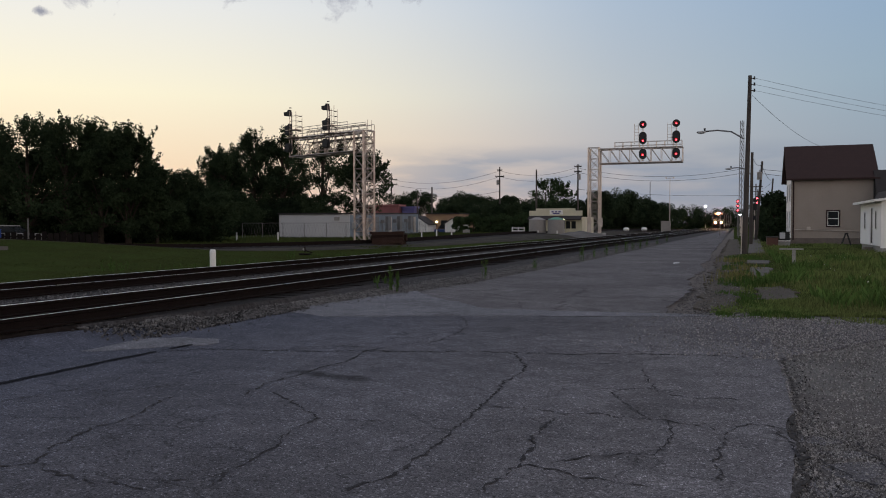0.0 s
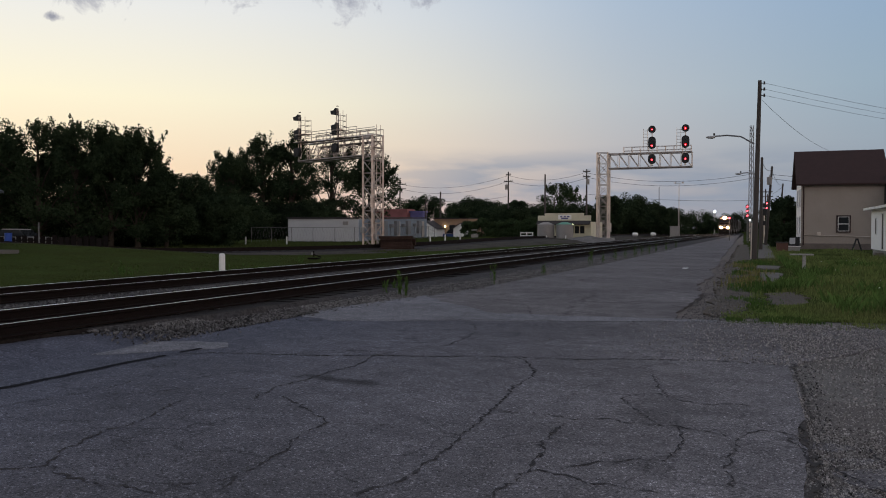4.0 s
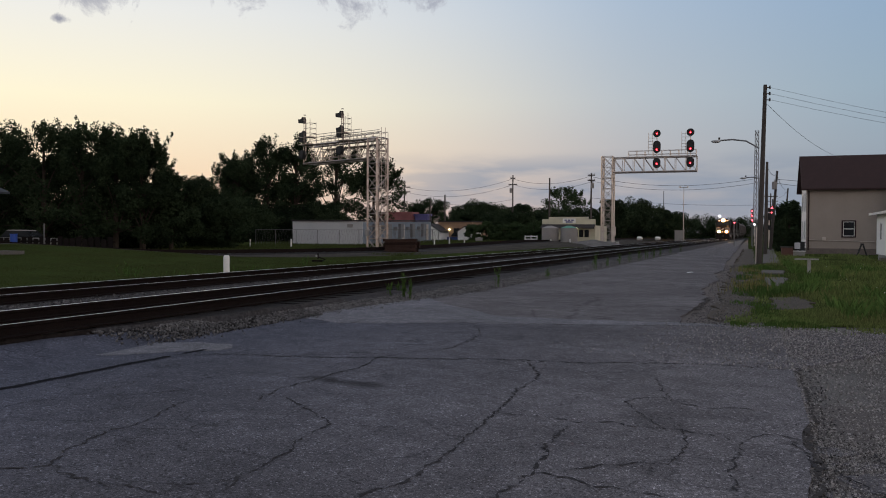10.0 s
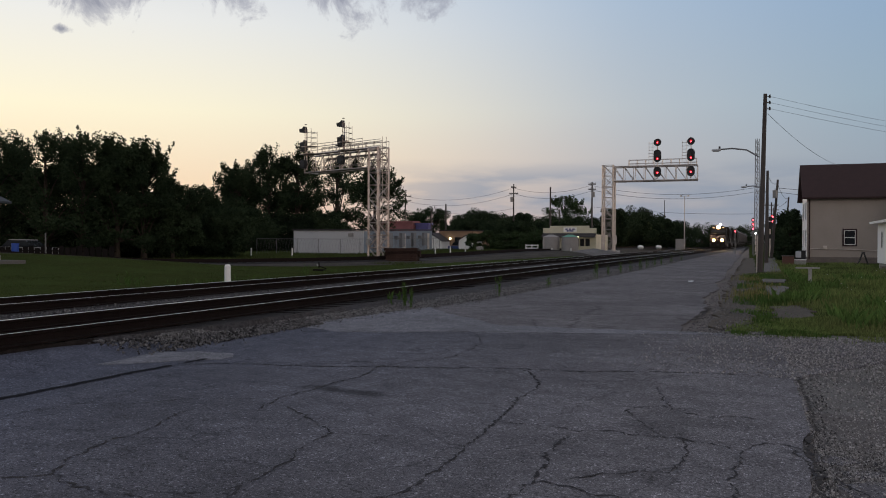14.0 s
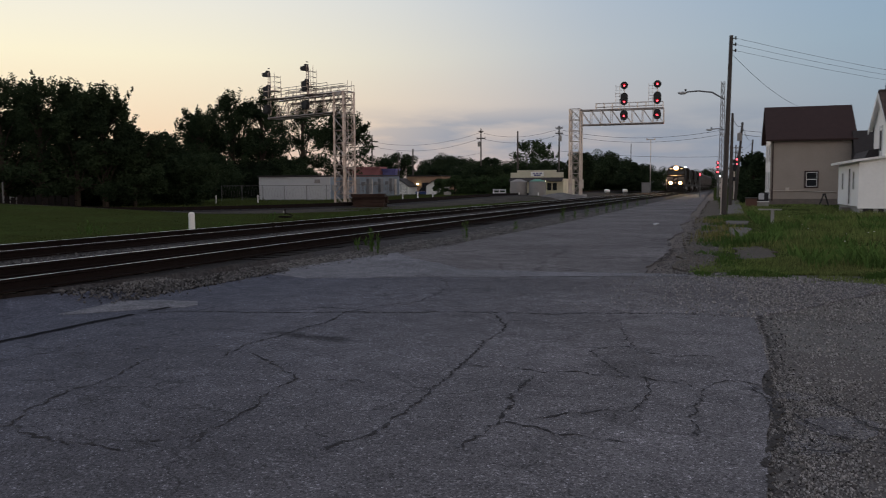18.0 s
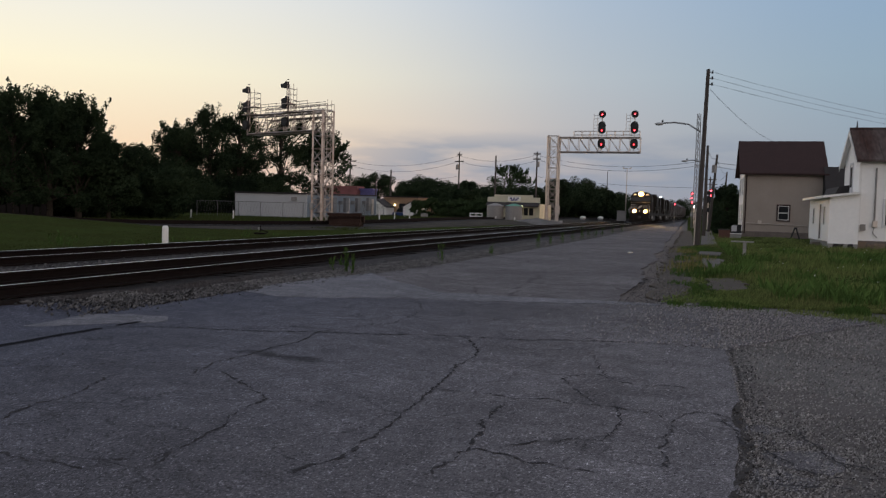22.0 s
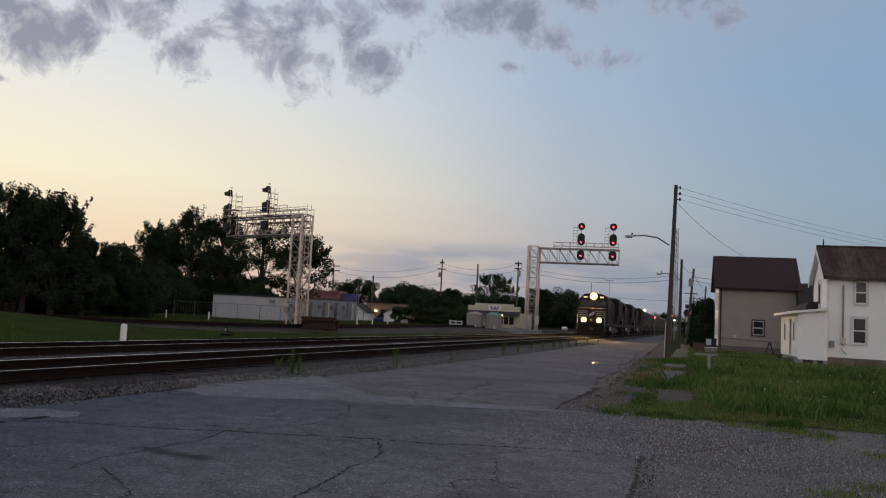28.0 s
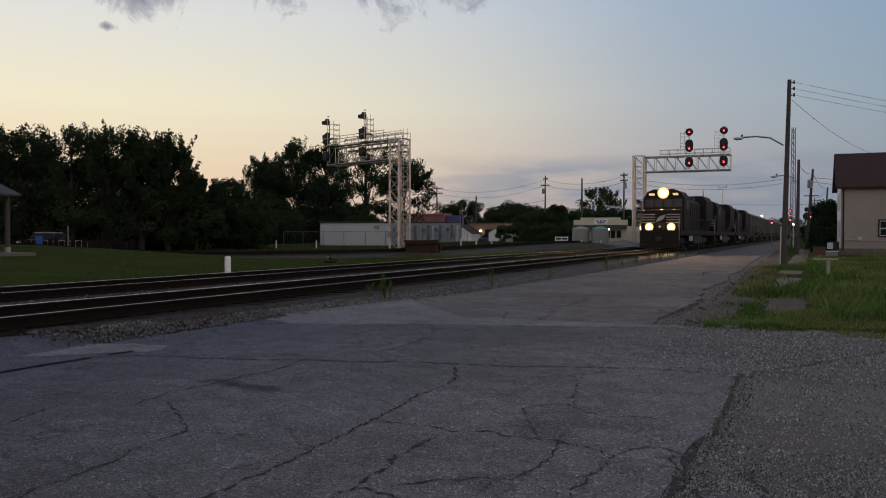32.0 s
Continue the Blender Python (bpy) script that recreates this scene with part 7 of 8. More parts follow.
        x, y = cx + 0.28 * g.normal(size=n), cy + 0.7 * g.normal(size=n)
        return x, y, heights(x, y), 1.0 + 0.6 * g.rand(n)

    blades("dry_grass", 650, dry, 0.15, 0.016, 13, DRY, "dry yellow grass clumps by the broken pavement", "grass")

    def spill(g, n):
        x = -0.3 + 9 * g.rand(n)
        y = 15.3 - 0.33 * np.clip(x, 0, 3) - 0.12 + 0.32 * g.normal(size=n)
        k = np.array([noise.noise((a * 1.3, b * 1.3, 3)) for a, b in zip(x, y)]) > -0.02
        x, y = x[k], y[k]
        return x, y, np.full(len(x), -0.03), 0.5 + 0.8 * g.rand(len(x))

    blades("grass_edge", 9000, spill, 0.085, 0.013, 20, BLADE, "thin grass straggling out over the gravel", "grass")

    def flowers(g, n):
        y = 19 + 24 * g.rand(n)
        x = 2.5 + (0.26 * y) * g.rand(n)
        return x, y, heights(x, y) + 0.16 + 0.14 * g.rand(n), 0.6 + 0.6 * g.rand(n)

    blades("wildflowers", 70, flowers, 0.03, 0.035, 18, FLOWER, "small white flowers standing in the long grass", "flowers")

    def tufts(g, n):
        c = g.randint(0, 5, n)
        cx, cy = np.array([2.35, 2.75, 2.1, 4.6, 3.4])[c], np.array([9.2, 9.8, 7.5, 13.0, 12.4])[c]
        x, y = cx + 0.16 * g.normal(size=n), cy + 0.2 * g.normal(size=n)
        return x, y, np.full(n, -0.04), 0.6 + 0.5 * g.rand(n)

    blades("grass_tufts", 2600, tufts, 0.06, 0.014, 19, BLADE, "low grass coming up through the gravel", "grass")

    def left(g, n):
        y = 2 + 42 * g.rand(n)
        x = -16.4 - 26 * g.rand(n) ** 1.4
        k = (x < SLOPE * y - 16.9) & (y < 50 + 0.55 * (x + 16) * 0.4)
        k &= clear_of_curve(x, y, 6.2)
        x, y = x[k], y[k]
        return x, y, heights(x, y), np.clip(1 + 0.9 * np.array([noise.noise((a * 0.5, b * 0.5, 2)) for a, b in zip(x, y)]), 0.5, 1.8)

    blades("grass", 170000, left, 0.036, 0.030, 14, MOWN, "mown green lawn on a low mound beyond the tracks")

    def far(g, n):
        y = 46 + 70 * g.rand(n) ** 1.3
        x = -20 - 26 * g.rand(n)
        k = clear_of_curve(x, y, 5.0)
        x, y = x[k], y[k]
        return x, y, heights(x, y), 0.8 + 0.5 * g.rand(len(x))

    blades("grass", 40000, far, 0.14, 0.06, 15, MOWN, "mown green grass round the sheds beyond the tracks")

    def verge(g, n):
        y = 22 + 40 * g.rand(n)
        x = -17.6 + SLOPE * y + 0.7 * g.normal(size=n)
        k = np.array([noise.noise((0.0, b * 0.25, 7)) for b in y]) > 0.0
        x, y = x[k], y[k]
        return x, y, heights(x, y), 0.8 + 0.8 * g.rand(len(x))

    blades("weeds", 1800, verge, 0.14, 0.025, 16, WEED, "weeds in the gravel beside the far track", "weeds")


def weed_clump(x, y, h, seed, count=70, spread=0.22, mat=WEED):
    """A tall weed with several stems and narrow leaves."""
    rnd = random.Random(seed)
    t = thing("weed", pose(x, y, 0.02), "tall green weed growing out of the ballast", "weed", "weeds in the ballast")
    verts, faces = [], []
    stems = bmesh.new()
    for _ in range(max(3, count // 9)):
        a, r = rnd.uniform(0, 6.28), rnd.uniform(0, spread)
        bx, by = r * math.cos(a), r * math.sin(a)
        top = (bx * 1.15 + rnd.uniform(-0.04, 0.04), by * 1.15, h * rnd.uniform(0.55, 1.0))
        tube((bx, by, 0), top, 0.006, 0.003, 4, stems)
        for _ in range(9):
            f = rnd.uniform(0.15, 1.0)
            p = Vector((bx, by, 0)).lerp(Vector(top), f)
            an, ln = rnd.uniform(0, 6.28), rnd.uniform(0.06, 0.16)
            d = Vector((math.cos(an), math.sin(an), rnd.uniform(0.8, 2.2))).normalized() * ln
            s = Vector((-math.sin(an), math.cos(an), 0)) * 0.014
            o = len(verts)
            verts += [p, p + d * 0.5 + s, p + d, p + d * 0.5 - s]
            faces.append((o, o + 1, o + 2, o + 3))
    part("stem", stems, mat, t)["kind"] = "stuff"
    soup("leaves", verts, faces, mat, t)


def build_stones():
    def shoulder(r):
        y = 9.9 + 58 * r.random() ** 1.7
        a, b = track_a(y) + 1.25, toe(y) + 0.12
        k = r.random() ** 0.8
        x = a + (b - a) * k
        return x, y, 0.145 - 0.165 * k ** 1.1 + 0.01

    stones("ballast_stones", 40000, shoulder, 0.028, 21, "loose grey crushed stone on the track shoulder", "stones")

    def between(r):
        y = 5 + 60 * r.random() ** 1.5
        return track_a(y) - 2.45 + r.gauss(0, 0.22), y, 0.217

    stones("ballast_stones", 5200, between, 0.028, 22, "loose grey crushed stone between the tracks", "stones", DARK_STONE)

    def tail(r):
        y, k = 8.8 + 4.8 * r.random() ** 0.6, r.random() ** 1.2
        return track_a(y) + 0.86 + 1.0 * k, y, 0.165 - 0.15 * k

    stones("ballast_stones", 4200, tail, 0.027, 29, "loose dark stone thinning out where the crossing begins", "stones", DARK_STONE)

    def lot(r):
        y = 3.2 + 11.6 * r.random() ** 1.25
        x = 0.36 + (0.6 + 0.62 * y) * r.random() ** 1.3
        while (noise.noise((x * 0.9, y * 0.7, 4)) < -0.2 or (y < 7.4 and x < 2.0)) and r.random() < 0.5:
            y = 3.2 + 11.6 * r.random() ** 1.25
            x = 0.36 + (0.6 + 0.62 * y) * r.random() ** 1.3
        return x, y, 0.004 if x < 0.4 + 0.62 * max(0, y - 10.3) else -0.015

    stones("gravel", 44000, lot, 0.0085, 23, "loose pale gravel over dark soil", "gravel", GRAVEL_STONE)

    def strewn(r):
        y = 10.2 + 4.6 * r.random()
        return 0.9 + 1.1 * r.gauss(0, 1), y, 0.006

    stones("gravel", 5200, strewn, 0.013, 24, "loose gravel strewn over the asphalt corner", "gravel", GRAVEL_STONE)

    def crumbs(r):
        y = 30 * r.random() ** 1.7
        x = -1.15 + 1.5 * r.random()
        return x, 14.9 + y, -0.045 if x < -0.75 else -0.010

    stones("gravel", 2600, crumbs, 0.013, 25, "loose stones on the dirt shoulder", "gravel", STONE)
    stones("soil_crumbs", 3600, crumbs, 0.012, 35, "crumbs of dark soil on the dirt shoulder", "gravel", DARK_STONE)
    stones("gravel", 1500, crumbs, 0.010, 36, "pale grit on the dirt shoulder", "gravel", GRAVEL_STONE)

    def scatter(r):
        y = 9.8 + 12 * r.random()
        return max(toe(y), -8.0) + abs(r.gauss(0.0, 0.28)), y, 0.008

    stones("ballast_stones", 700, scatter, 0.02, 26, "stray ballast stones on the asphalt", "stones")

    def coarse(r):
        y = 3.2 + 11.6 * r.random() ** 1.1
        x = 0.45 + (0.6 + 0.62 * y) * r.random() ** 1.2
        if y < 6.9 and x < 1.9 and r.random() < 0.8:
            x, y = x + 2.0, y + 3.5
        return x, y, 0.006 if x < 0.4 + 0.62 * max(0, y - 10.3) else -0.012

    stones("gravel", 3600, coarse, 0.015, 27, "coarser pale stones lying in the gravel", "gravel", GRAVEL_STONE)

    def fine(r):
        x, y = 0.0, 5.0
        while x < EDGE_X(y) - 0.03 or (noise.noise((x * 2.6, y * 2.2, 9)) < -0.05 and r.random() < 0.7):
            x, y = 0.15 + 1.7 * r.random() ** 1.2, 3.4 + 3.9 * r.random()
        return x, y, -0.010

    stones("gravel", 17000, fine, 0.0075, 31, "fine grit over the broken corner", "gravel", GRAVEL_STONE)
    stones("soil_crumbs", 3000, fine, 0.007, 32, "dark crumbs of soil and asphalt in the grit", "gravel", SOIL)

    stones("soil_crumbs", 2200, lot, 0.009, 33, "dark crumbs of soil lying among the gravel", "gravel", SOIL)

    def crumbled(r):
        y = 3.2 + 8 * r.random()
        return EDGE_X(y) + 0.07 + abs(r.gauss(0, 0.09)), y, -0.004

    stones("asphalt_crumbs", 420, crumbled, 0.010, 28, "crumbs of dark asphalt along the broken edge", "gravel", DARK_STONE)


# ---- smaller things ----


def build_car():
    t = thing("parked_car", pose(9.2, 36.5, 0.0, 0, 0, -4) @ Matrix.Diagonal((0.9, 0.9, 0.9, 1)), "silver-blue compact SUV parked beside the white house", "car")
    side = [(0.05, 0.42), (0.02, 0.75), (0.10, 0.98), (0.32, 1.12), (0.55, 1.50), (0.95, 1.64), (2.3, 1.66), (3.0, 1.50), (3.55, 1.12), (4.35, 0.98), (4.55, 0.70), (4.5, 0.35), (0.4, 0.30)]
    bm = prism(side, -0.9, 0.9)
    for v in bm.verts:
        if v.co.z > 1.1:
            v.co.y *= 0.84 - 0.10 * (v.co.z - 1.1)
    bmesh.ops.bevel(bm, geom=list(bm.edges), offset=0.05, segments=2, affect="EDGES")
    body = part("body", bm, CAR_PAINT, t, smooth=False)
    part("rear_window", prism([(0.30, 1.10), (0.55, 1.50), (0.48, 1.54), (0.22, 1.12)], -0.70, 0.70), BLACK, body)
    for s in (-1, 1):
        for a, b, c, d in ((0.72, 1.12, 1.0, 1.38), (1.18, 2.05, 1.18, 2.05), (2.13, 3.05, 2.13, 2.72)):
            q = [(a, 1.14), (b, 1.14), (d, 1.50), (c, 1.50)]
            part("side_window", prism(q, s * 0.80, s * 0.885), BLACK, body)
        part("tail_lamp", prism([(0.05, 0.96), (0.40, 0.99), (0.36, 1.09), (0.14, 1.06)], s * 0.66, s * 0.915), TAIL_RED, body)
        part("mirror", box(2.75, 2.9, s * 0.98 - 0.09, s * 0.98 + 0.09, 1.1, 1.24, bevel=0.03), CAR_PAINT, body)
        for x in (0.95, 3.55):
            w = part("wheel", tube((x, s * 0.70, 0.34), (x, s * 0.92, 0.34), 0.34, 0.34, 24), TYRE, t)
            part("rim", tube((x, s * 0.925, 0.34), (x, s * 0.935, 0.34), 0.23, 0.21, 20), GALV, w)
            for k in range(5):
                an = k * 1.2566
                part("spoke", bar((x, s * 0.94, 0.34), (x + 0.2 * math.cos(an), s * 0.94, 0.34 + 0.2 * math.sin(an)), 0.045), CAR_PAINT, w)
            part("arch", disc(x, 0.34, 0.40, 0.40, min(s * 0.895, s * 0.91), max(s * 0.895, s * 0.91)), TYRE, body)
    part("spoiler", prism([(0.42, 1.58), (0.62, 1.66), (0.95, 1.70), (0.95, 1.64), (0.62, 1.60)], -0.68, 0.68), BLACK, body)
    part("lower_bumper", box(-0.06, 0.10, -0.78, 0.78, 0.28, 0.46, bevel=0.03), BLACK, body)
    part("bumper", box(-0.05, 0.16, -0.82, 0.82, 0.36, 0.66, bevel=0.05), CAR_PAINT, body)
    part("plate", box(-0.02, 0.02, -0.2, 0.2, 0.74, 0.86), WHITE_TRIM, body)
    part("roof_rail", bar((0.8, -0.72, 1.68), (2.4, -0.72, 1.68), 0.04), BLACK, body)


def build_shelter():
    z = 0.72
    t = thing("picnic_shelter", pose(-27.7, 24.0, z), "open park shelter with timber posts and a dark gabled roof", "shelter")
    part("slab", box(-7, 0.6, -3.2, 0.8, -0.25, 0.01), SLAB, t)
    for x in (0, -3.2, -6.4):
        for y in (-2.2, 0, ):
            p = part("post", box(x - 0.065, x + 0.065, y - 0.065, y + 0.065, 0.02, 2.1), WOOD_POLE, t)
            part("post_base", box(x - 0.08, x + 0.08, y - 0.08, y + 0.08, 0.02, 0.22), TANK_GREY, p)
    for a in (0.35, -6.75):
        part("roof", prism([(a, 2.24), (-3.2, 3.6), (-3.2, 3.68), (a, 2.32)], -3.2, 0.35), SHELTER_ROOF, t)
    part("fascia", prism([(0.36, 2.30), (-3.2, 3.68), (-3.2, 3.54), (0.36, 2.16)], -3.23, -3.2), CONCRETE, t)
    part("beam", box(-6.5, 0.1, -0.06, 0.06, 2.08, 2.24), WOOD_POLE, t)
    part("beam", box(-6.5, 0.1, -2.26, -2.14, 2.08, 2.24), WOOD_POLE, t)
    for x in (-1.3, -3.9):
        k = thing("picnic_table", pose(-27.7 + x, 22.9, z + 0.03), "wooden picnic table under the shelter", "table", "picnic tables")
        part("tabletop", box(-0.4, 0.4, -0.9, 0.9, 0.70, 0.75), WOOD_POLE, k)
        for s in (-0.7, 0.7):
            part("bench", box(s - 0.14, s + 0.14, -0.9, 0.9, 0.42, 0.46), WOOD_POLE, k)
        for y in (-0.6, 0.6):
            part("leg", bar((-0.6, y, 0), (0.3, y, 0.7), 0.08), WOOD_POLE, k)
            part("leg", bar((0.6, y, 0), (-0.3, y, 0.7), 0.08), WOOD_POLE, k)


def build_small_things():
    t = thing("bollard", pose(-17.14, 24.2, 0.05), "white plastic marker post with a rounded top", "bollard")
    part("post", tube((0, 0, 0), (0, 0, 0.60), 0.105, 0.105, 20), WHITE_TRIM, t)
    part("cap", tube((0, 0, 0.60), (0, 0, 0.66), 0.105, 0.07, 20), WHITE_TRIM, t)
    # stack of scrap ties
    t = thing("tie_pile", pose(-23.0, 53.0, 0.08, 0, 0, 8), "heap of old dark railway ties", "tie pile")
    rnd = random.Random(5)
    for k in range(24):
        row, i = divmod(k, 5)
        tie = part("tie", box(-1.12, 1.12, -0.12, 0.12, 0, 0.19, bevel=0.015), OLD_TIE, t)
        tie.matrix_basis = pose(rnd.uniform(-0.15, 0.15), -0.5 + i * 0.33, row * 0.2, rnd.uniform(-3, 3), rnd.uniform(-2, 2), rnd.uniform(-7, 7))
    # switch machine
    t = thing("switch_stand", pose(-19.4, 34.7, 0.1), "low dark switch stand with a pale target", "switch stand")
    part("base", box(-0.28, 0.28, -0.12, 0.12, 0, 0.10, bevel=0.02), RAIL, t)
    part("spindle", tube((0.0, 0, 0.14), (0, 0, 0.42), 0.03), RAIL, t)
    part("target", box(-0.12, -0.02, -0.01, 0.01, 0.24, 0.34), CONCRETE, t)
    part("lever", bar((0, 0, 0.25), (0.4, 0, 0.12), 0.035), RAIL, t)
    # T-shaped board on a post
    t = thing("low_sign", pose(2.1, 34.8, -0.05), "bare weathered board on a short wooden post", "sign")
    part("post", box(-0.06, 0.06, -0.05, 0.05, 0, 0.6), CONCRETE, t)
    part("board", box(-0.52, 0.34, -0.09, 0.09, 0.6, 0.655, bevel=0.008), CONCRETE, t)
    # porch clutter by the tan house
    t = thing("planter_box", pose(2.55, 64.0, 0), "reddish wooden planter box with dark shrubs", "planter")
    part("box", box(-0.42, 0.35, -0.4, 0.4, 0, 0.62, bevel=0.02), PLANTER, t)
    part("rim", box(-0.46, 0.39, -0.44, 0.44, 0.58, 0.66, bevel=0.02), WOOD_POLE, t)
    t = thing("storage_bench", pose(3.3, 64.2, 0), "pale storage bench by the porch", "bench")
    part("seat_box", box(-0.38, 0.4, -0.25, 0.25, 0, 0.32, bevel=0.03), CONCRETE, t)
    part("lid", box(-0.42, 0.44, -0.28, 0.28, 0.32, 0.37), WHITE_TRIM, t)
    part("backrest", box(-0.3, 0.2, 0.2, 0.26, 0.37, 0.85), BLACK, t)
    part("cushion", box(-0.28, 0.1, 0.08, 0.2, 0.5, 0.95, bevel=0.05), SHED_WALL, t)
    t = thing("trash_bin", pose(3.75, 69.5, 0), "dark wheeled bin against the house", "bin")
    part("body", box(-0.25, 0.25, -0.25, 0.25, 0, 0.9, bevel=0.04), BLACK, t)
    part("lid", box(-0.28, 0.28, -0.3, 0.28, 0.9, 0.97, bevel=0.02), BLACK, t)
    t = thing("step_ladder", pose(7.6, 66.0, 0), "small dark A-shaped folding stand on the lawn", "ladder")
    for s in (-1, 1):
        for y in (-0.18, 0.18):
            part("leg", bar((s * 0.32, y, 0), (s * 0.04, y, 0.88), 0.05), BLACK, t)
    for z in (0.3, 0.6):
        part("rung", bar((-0.32 + z * 0.3, -0.18, z), (-0.32 + z * 0.3, 0.18, z), 0.04), BLACK, t)
    part("top", box(-0.1, 0.1, -0.22, 0.22, 0.86, 0.91), BLACK, t)
    # behind the mound
    t = thing("blue_barrel", pose(-42.45, 38.0, ground_z(-42.45, 38)), "bright blue plastic barrel by a fence", "barrel")
    part("body", tube((0, 0, 0), (0, 0, 1.05), 0.21, 0.21, 18), BLUE_PLASTIC, t)
    part("rim", tube((0, 0, 1.05), (0, 0, 1.1), 0.225, 0.225, 18), BLUE_PLASTIC, t)
    t = thing("parked_car", pose(-45.0, 41.2, ground_z(-45, 41.2), 0, 0, 12), "pale grey saloon car parked under the trees", "car")
    body = part("body", prism([(-2.1, 0.35), (2.1, 0.35), (2.15, 0.75), (1.9, 0.88), (0.95, 0.95), (-1.3, 0.97), (-2.1, 0.85)], -0.85, 0.85), TANK_GREY, t)
    part("cabin", prism([(-1.35, 0.95), (0.98, 0.95), (0.35, 1.40), (-0.85, 1.42)], -0.72, 0.72), PANE, body, "dark glazed cabin")
    part("roof", prism([(-0.87, 1.40), (0.37, 1.38), (0.25, 1.45), (-0.75, 1.47)], -0.70, 0.70), TANK_GREY, body)
    for x in (-1.3, 1.3):
        for y in (-0.86, 0.68):
            part("wheel", tube((x, y, 0.31), (x, y + 0.18, 0.31), 0.31, 0.31, 16), TYRE, t)
    t = thing("clothes_post", pose(-40.0, 38.0, ground_z(-40, 38)), "thin pale post standing on the lawn", "post")
    part("shaft", tube((0, 0, 0), (0, 0, 1.75), 0.04, 0.04, 8), FENCE_WIRE, t)
    t = thing("yard_fence", pose(-41.5, 40.0, 0.1), "dark board fence half hidden under the trees", "fence")
    for i in range(26):
        part("board", box(-8 + i * 0.5, -7.6 + i * 0.5, -0.02, 0.02, 0, 1.0 + 0.08 * math.sin(i * 2.3)), TIE, t)
    part("rail", box(-8, 5, 0.02, 0.06, 0.7, 0.8), TIE, t)
    # chain-link fence round the shed
    t = thing("chain_link_fence", pose(0, 0, 0), "chain-link fence with thin steel posts in front of the shed", "fence")
    line = [(-46.5, 70.5), (-36.2, 68.8), (-33.5, 80), (-35.0, 92)]
    for (ax, ay), (bx, by) in zip(line, line[1:]):
        n = int(math.hypot(bx - ax, by - ay) / 2.6)
        for i in range(n + 1):
            x, y = ax + (bx - ax) * i / n, ay + (by - ay) * i / n
            z = ground_z(x, y)
            part("post", tube((x, y, z), (x, y, z + 1.5), 0.03, 0.03, 6), FENCE_WIRE, t)
        za, zb = ground_z(ax, ay), ground_z(bx, by)
        part("top_rail", tube((ax, ay, za + 1.48), (bx, by, zb + 1.48), 0.022, 0.022, 6), FENCE_WIRE, t)
        mesh = bmesh.new()
        m = int(math.hypot(bx - ax, by - ay) / 0.35)
        for i in range(m):
            for s in (0, 1):
                k0, k1 = (i + s) / m, (i + 1 - s) / m
                tube((ax + (bx - ax) * k0, ay + (by - ay) * k0, za + 0.05), (ax + (bx - ax) * k1, ay + (by - ay) * k1, za + 1.45), 0.005, 0.005, 3, mesh)
        part("mesh_panel", mesh, FENCE_WIRE, t)
    for x, y in ((-40.8, 61.0), (-37.0, 61.5), (-28.6, 74.0), (-27.6, 75.5), (-26.9, 78.0)):
        t = thing("marker_post", pose(x, y, ground_z(x, y)), "short white marker stake in the grass", "marker post", "white marker stakes")
        part("stake", box(-0.05, 0.05, -0.03, 0.03, 0, 0.72), WHITE_TRIM, t)
    # signals and lamps down the line
    for x, y, heads in ((0.35, 116, ((4.6, RED_LAMP), (4.0, RED_LAMP), (3.4, RED_LAMP))), (2.75, 116, ((5.0, RED_LAMP), (4.4, RED_LAMP), (3.8, RED_LAMP))), (-1.9, 118, ((3.1, RED_LAMP),))):
        t = thing("trackside_signal", pose(x, y, 0), "trackside signal post with lit red lamps", "signal", "trackside signals")
        part("post", tube((0, 0.2, 0), (0, 0.2, heads[0][0] + 0.3), 0.06, 0.06, 8), FENCE_WIRE, t)
        for z, lamp in heads:
            h = part("signal_head", disc(0, z, 0.22, 0.26, 0, 0.06), BLACK, t)
            part("lamp", disc(0, z, 0.10, 0.10, -0.04, -0.005), lamp, h, "lit red signal lamp")
    t = thing("unlit_signal", pose(2.1, 100, 0), "black signal heads on a post facing away", "signal", "trackside signals")
    part("post", tube((0, 0.15, 0), (0, 0.15, 4.6), 0.07, 0.07, 8), GALV, t)
    for z, r in ((4.3, 0.26), (3.55, 0.42), (2.3, 0.26)):
        part("signal_head", disc(0, z, r * 0.9, r, 0, 0.25), BLACK, t)
    for x, y, z, r in ((-9.5, 300, 7.9, 0.32), (0.7, 118, 2.85, 0.11)):
        t = thing("yard_lamp", pose(x, y, 0), "white yard lamp on a tall pole", "lamp", "yard lamps")
        part("pole", tube((0, 0.3, 0), (0, 0.3, z), 0.08, 0.06, 8), GALV, t)
        part("lamp", tube((0, 0, z), (0, 0.2, z), r, r, 12), LOT_LAMP, t, "lit white lamp")
    for x, y, h, n in ((-7.5, 17.4, 0.60, 70), (-7.38, 17.45, 0.5, 40), (-7.75, 17.2, 0.3, 30), (-6.66, 22.2, 0.6, 50), (-6.4, 27, 0.4, 40), (-6.2, 38, 0.5, 40), (-6.05, 41, 0.6, 50), (-5.95, 44, 0.5, 40), (-5.7, 49, 0.6, 50), (-5.6, 56, 0.6, 50), (-5.45, 62, 0.6, 50), (-5.3, 70, 0.7, 50), (-6.0, 33.9, 0.7, 60), (-5.8, 47, 0.7, 60), (-5.6, 52, 0.6, 60), (-7.9, 17.9, 0.3, 50)):
        weed_clump(x, y, h, int(abs(x * 100)), n, 0.13)
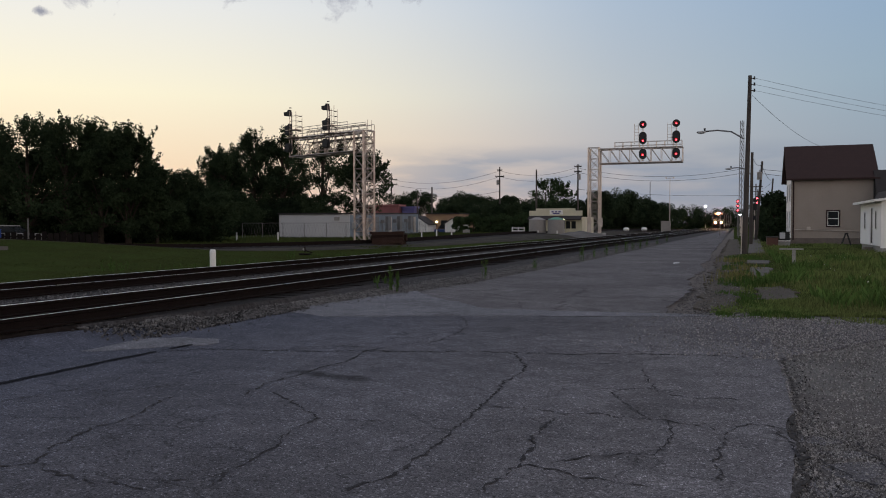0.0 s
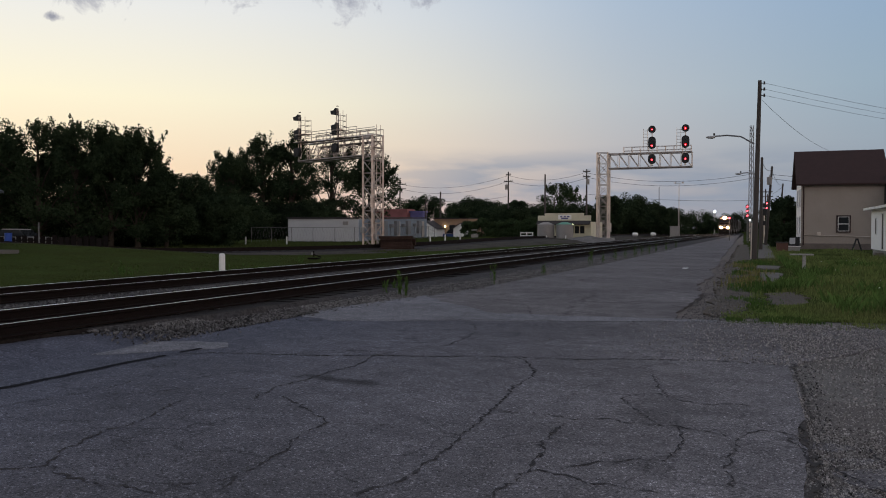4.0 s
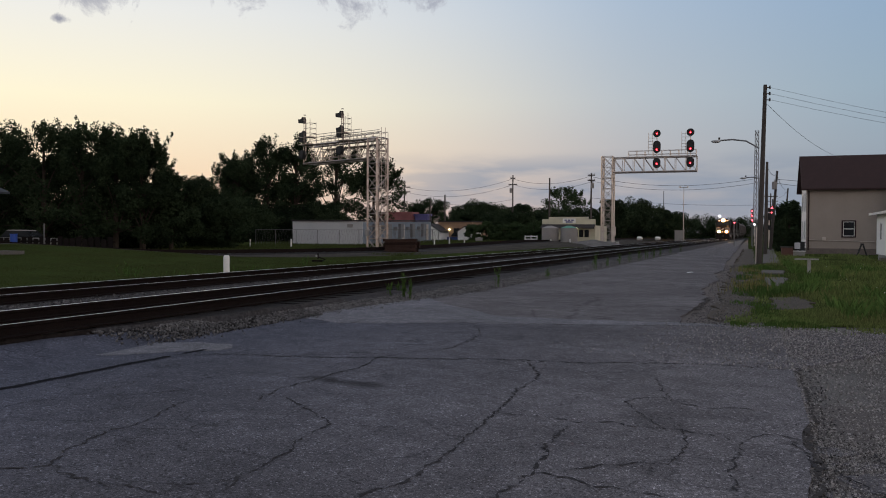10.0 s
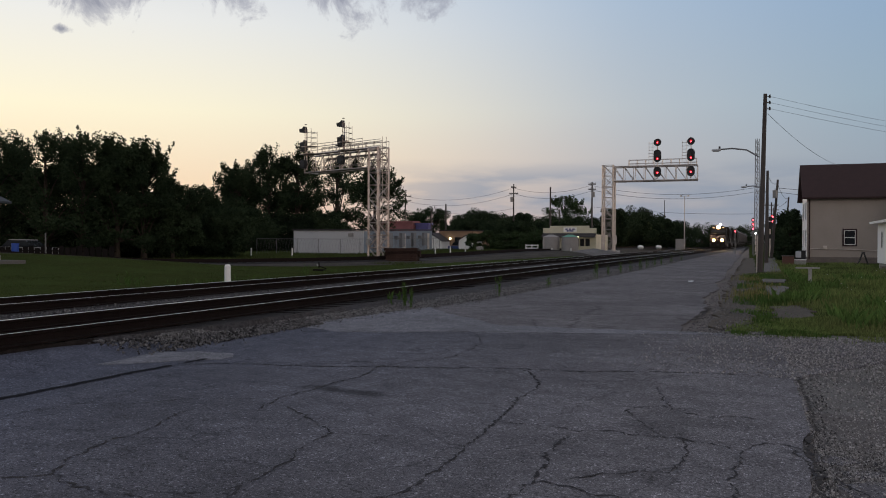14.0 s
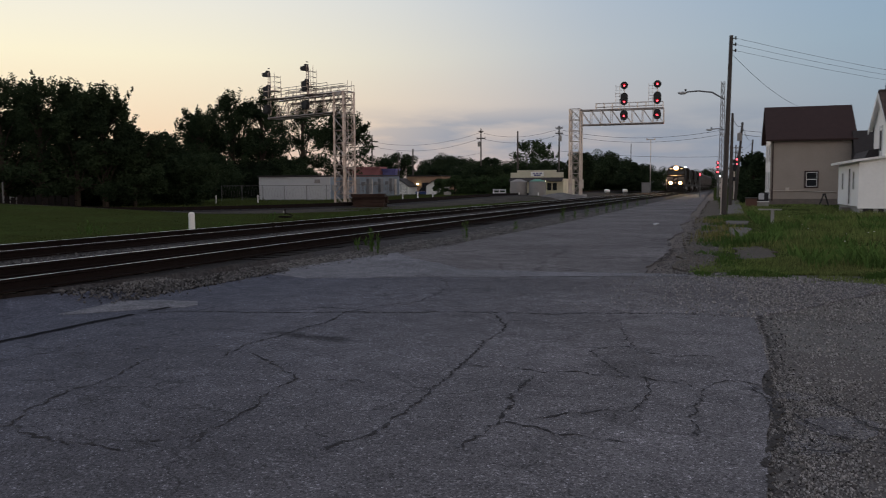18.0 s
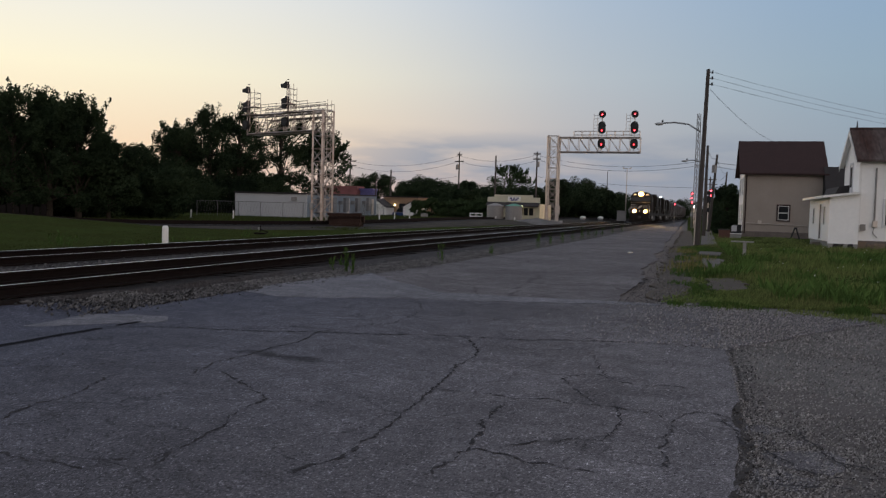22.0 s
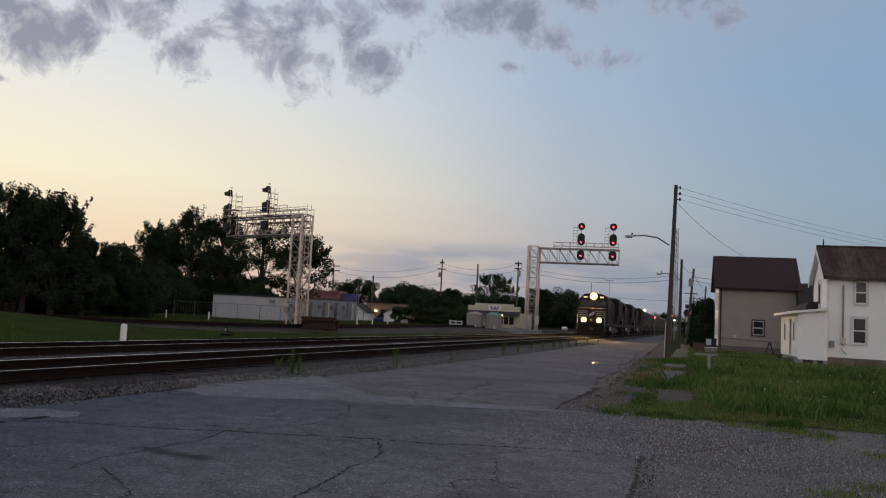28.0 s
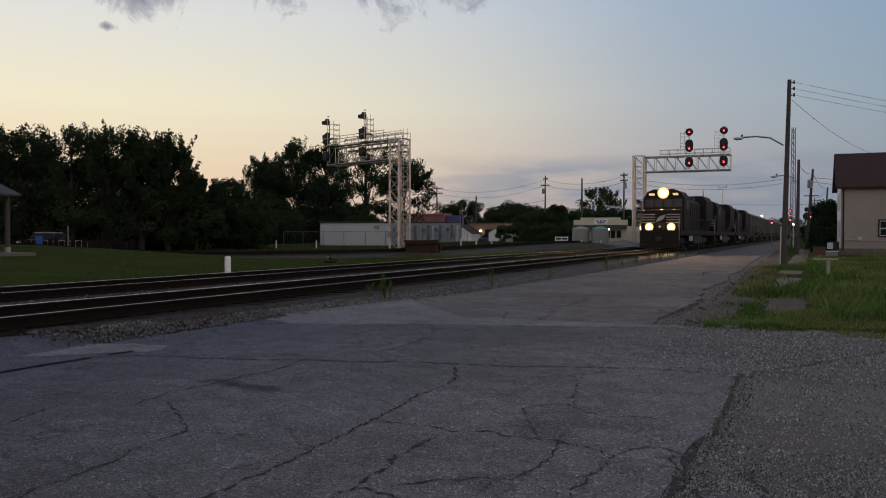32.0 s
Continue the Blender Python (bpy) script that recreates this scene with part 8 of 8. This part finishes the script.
    for x, y, h, n in ((-18.6, 21.0, 0.55, 60), (-17.9, 20.6, 0.45, 50), (-19.3, 22.0, 0.35, 40), (-18.0, 31, 0.5, 60)):
        weed_clump(x, y, h, int(abs(x * 77)), n, 0.4)
    build_car()
    build_shelter()
    build_stones()
    build_grass()

# ---- build ----
build_ground()
LOT = build_paving()
build_cracks(LOT)
build_ballast()
straight_track("railway_track", track_a, "straight main track with dark ties and polished rails")
straight_track("railway_track", track_b, "second straight track with dark ties and worn rails")
build_curved_track()
build_far_bridge()
build_near_bridge()
build_poles()
build_tan_house()
build_white_house()
build_shed()
build_far_buildings()
build_trees()
build_small_things()
build_train()
motions()
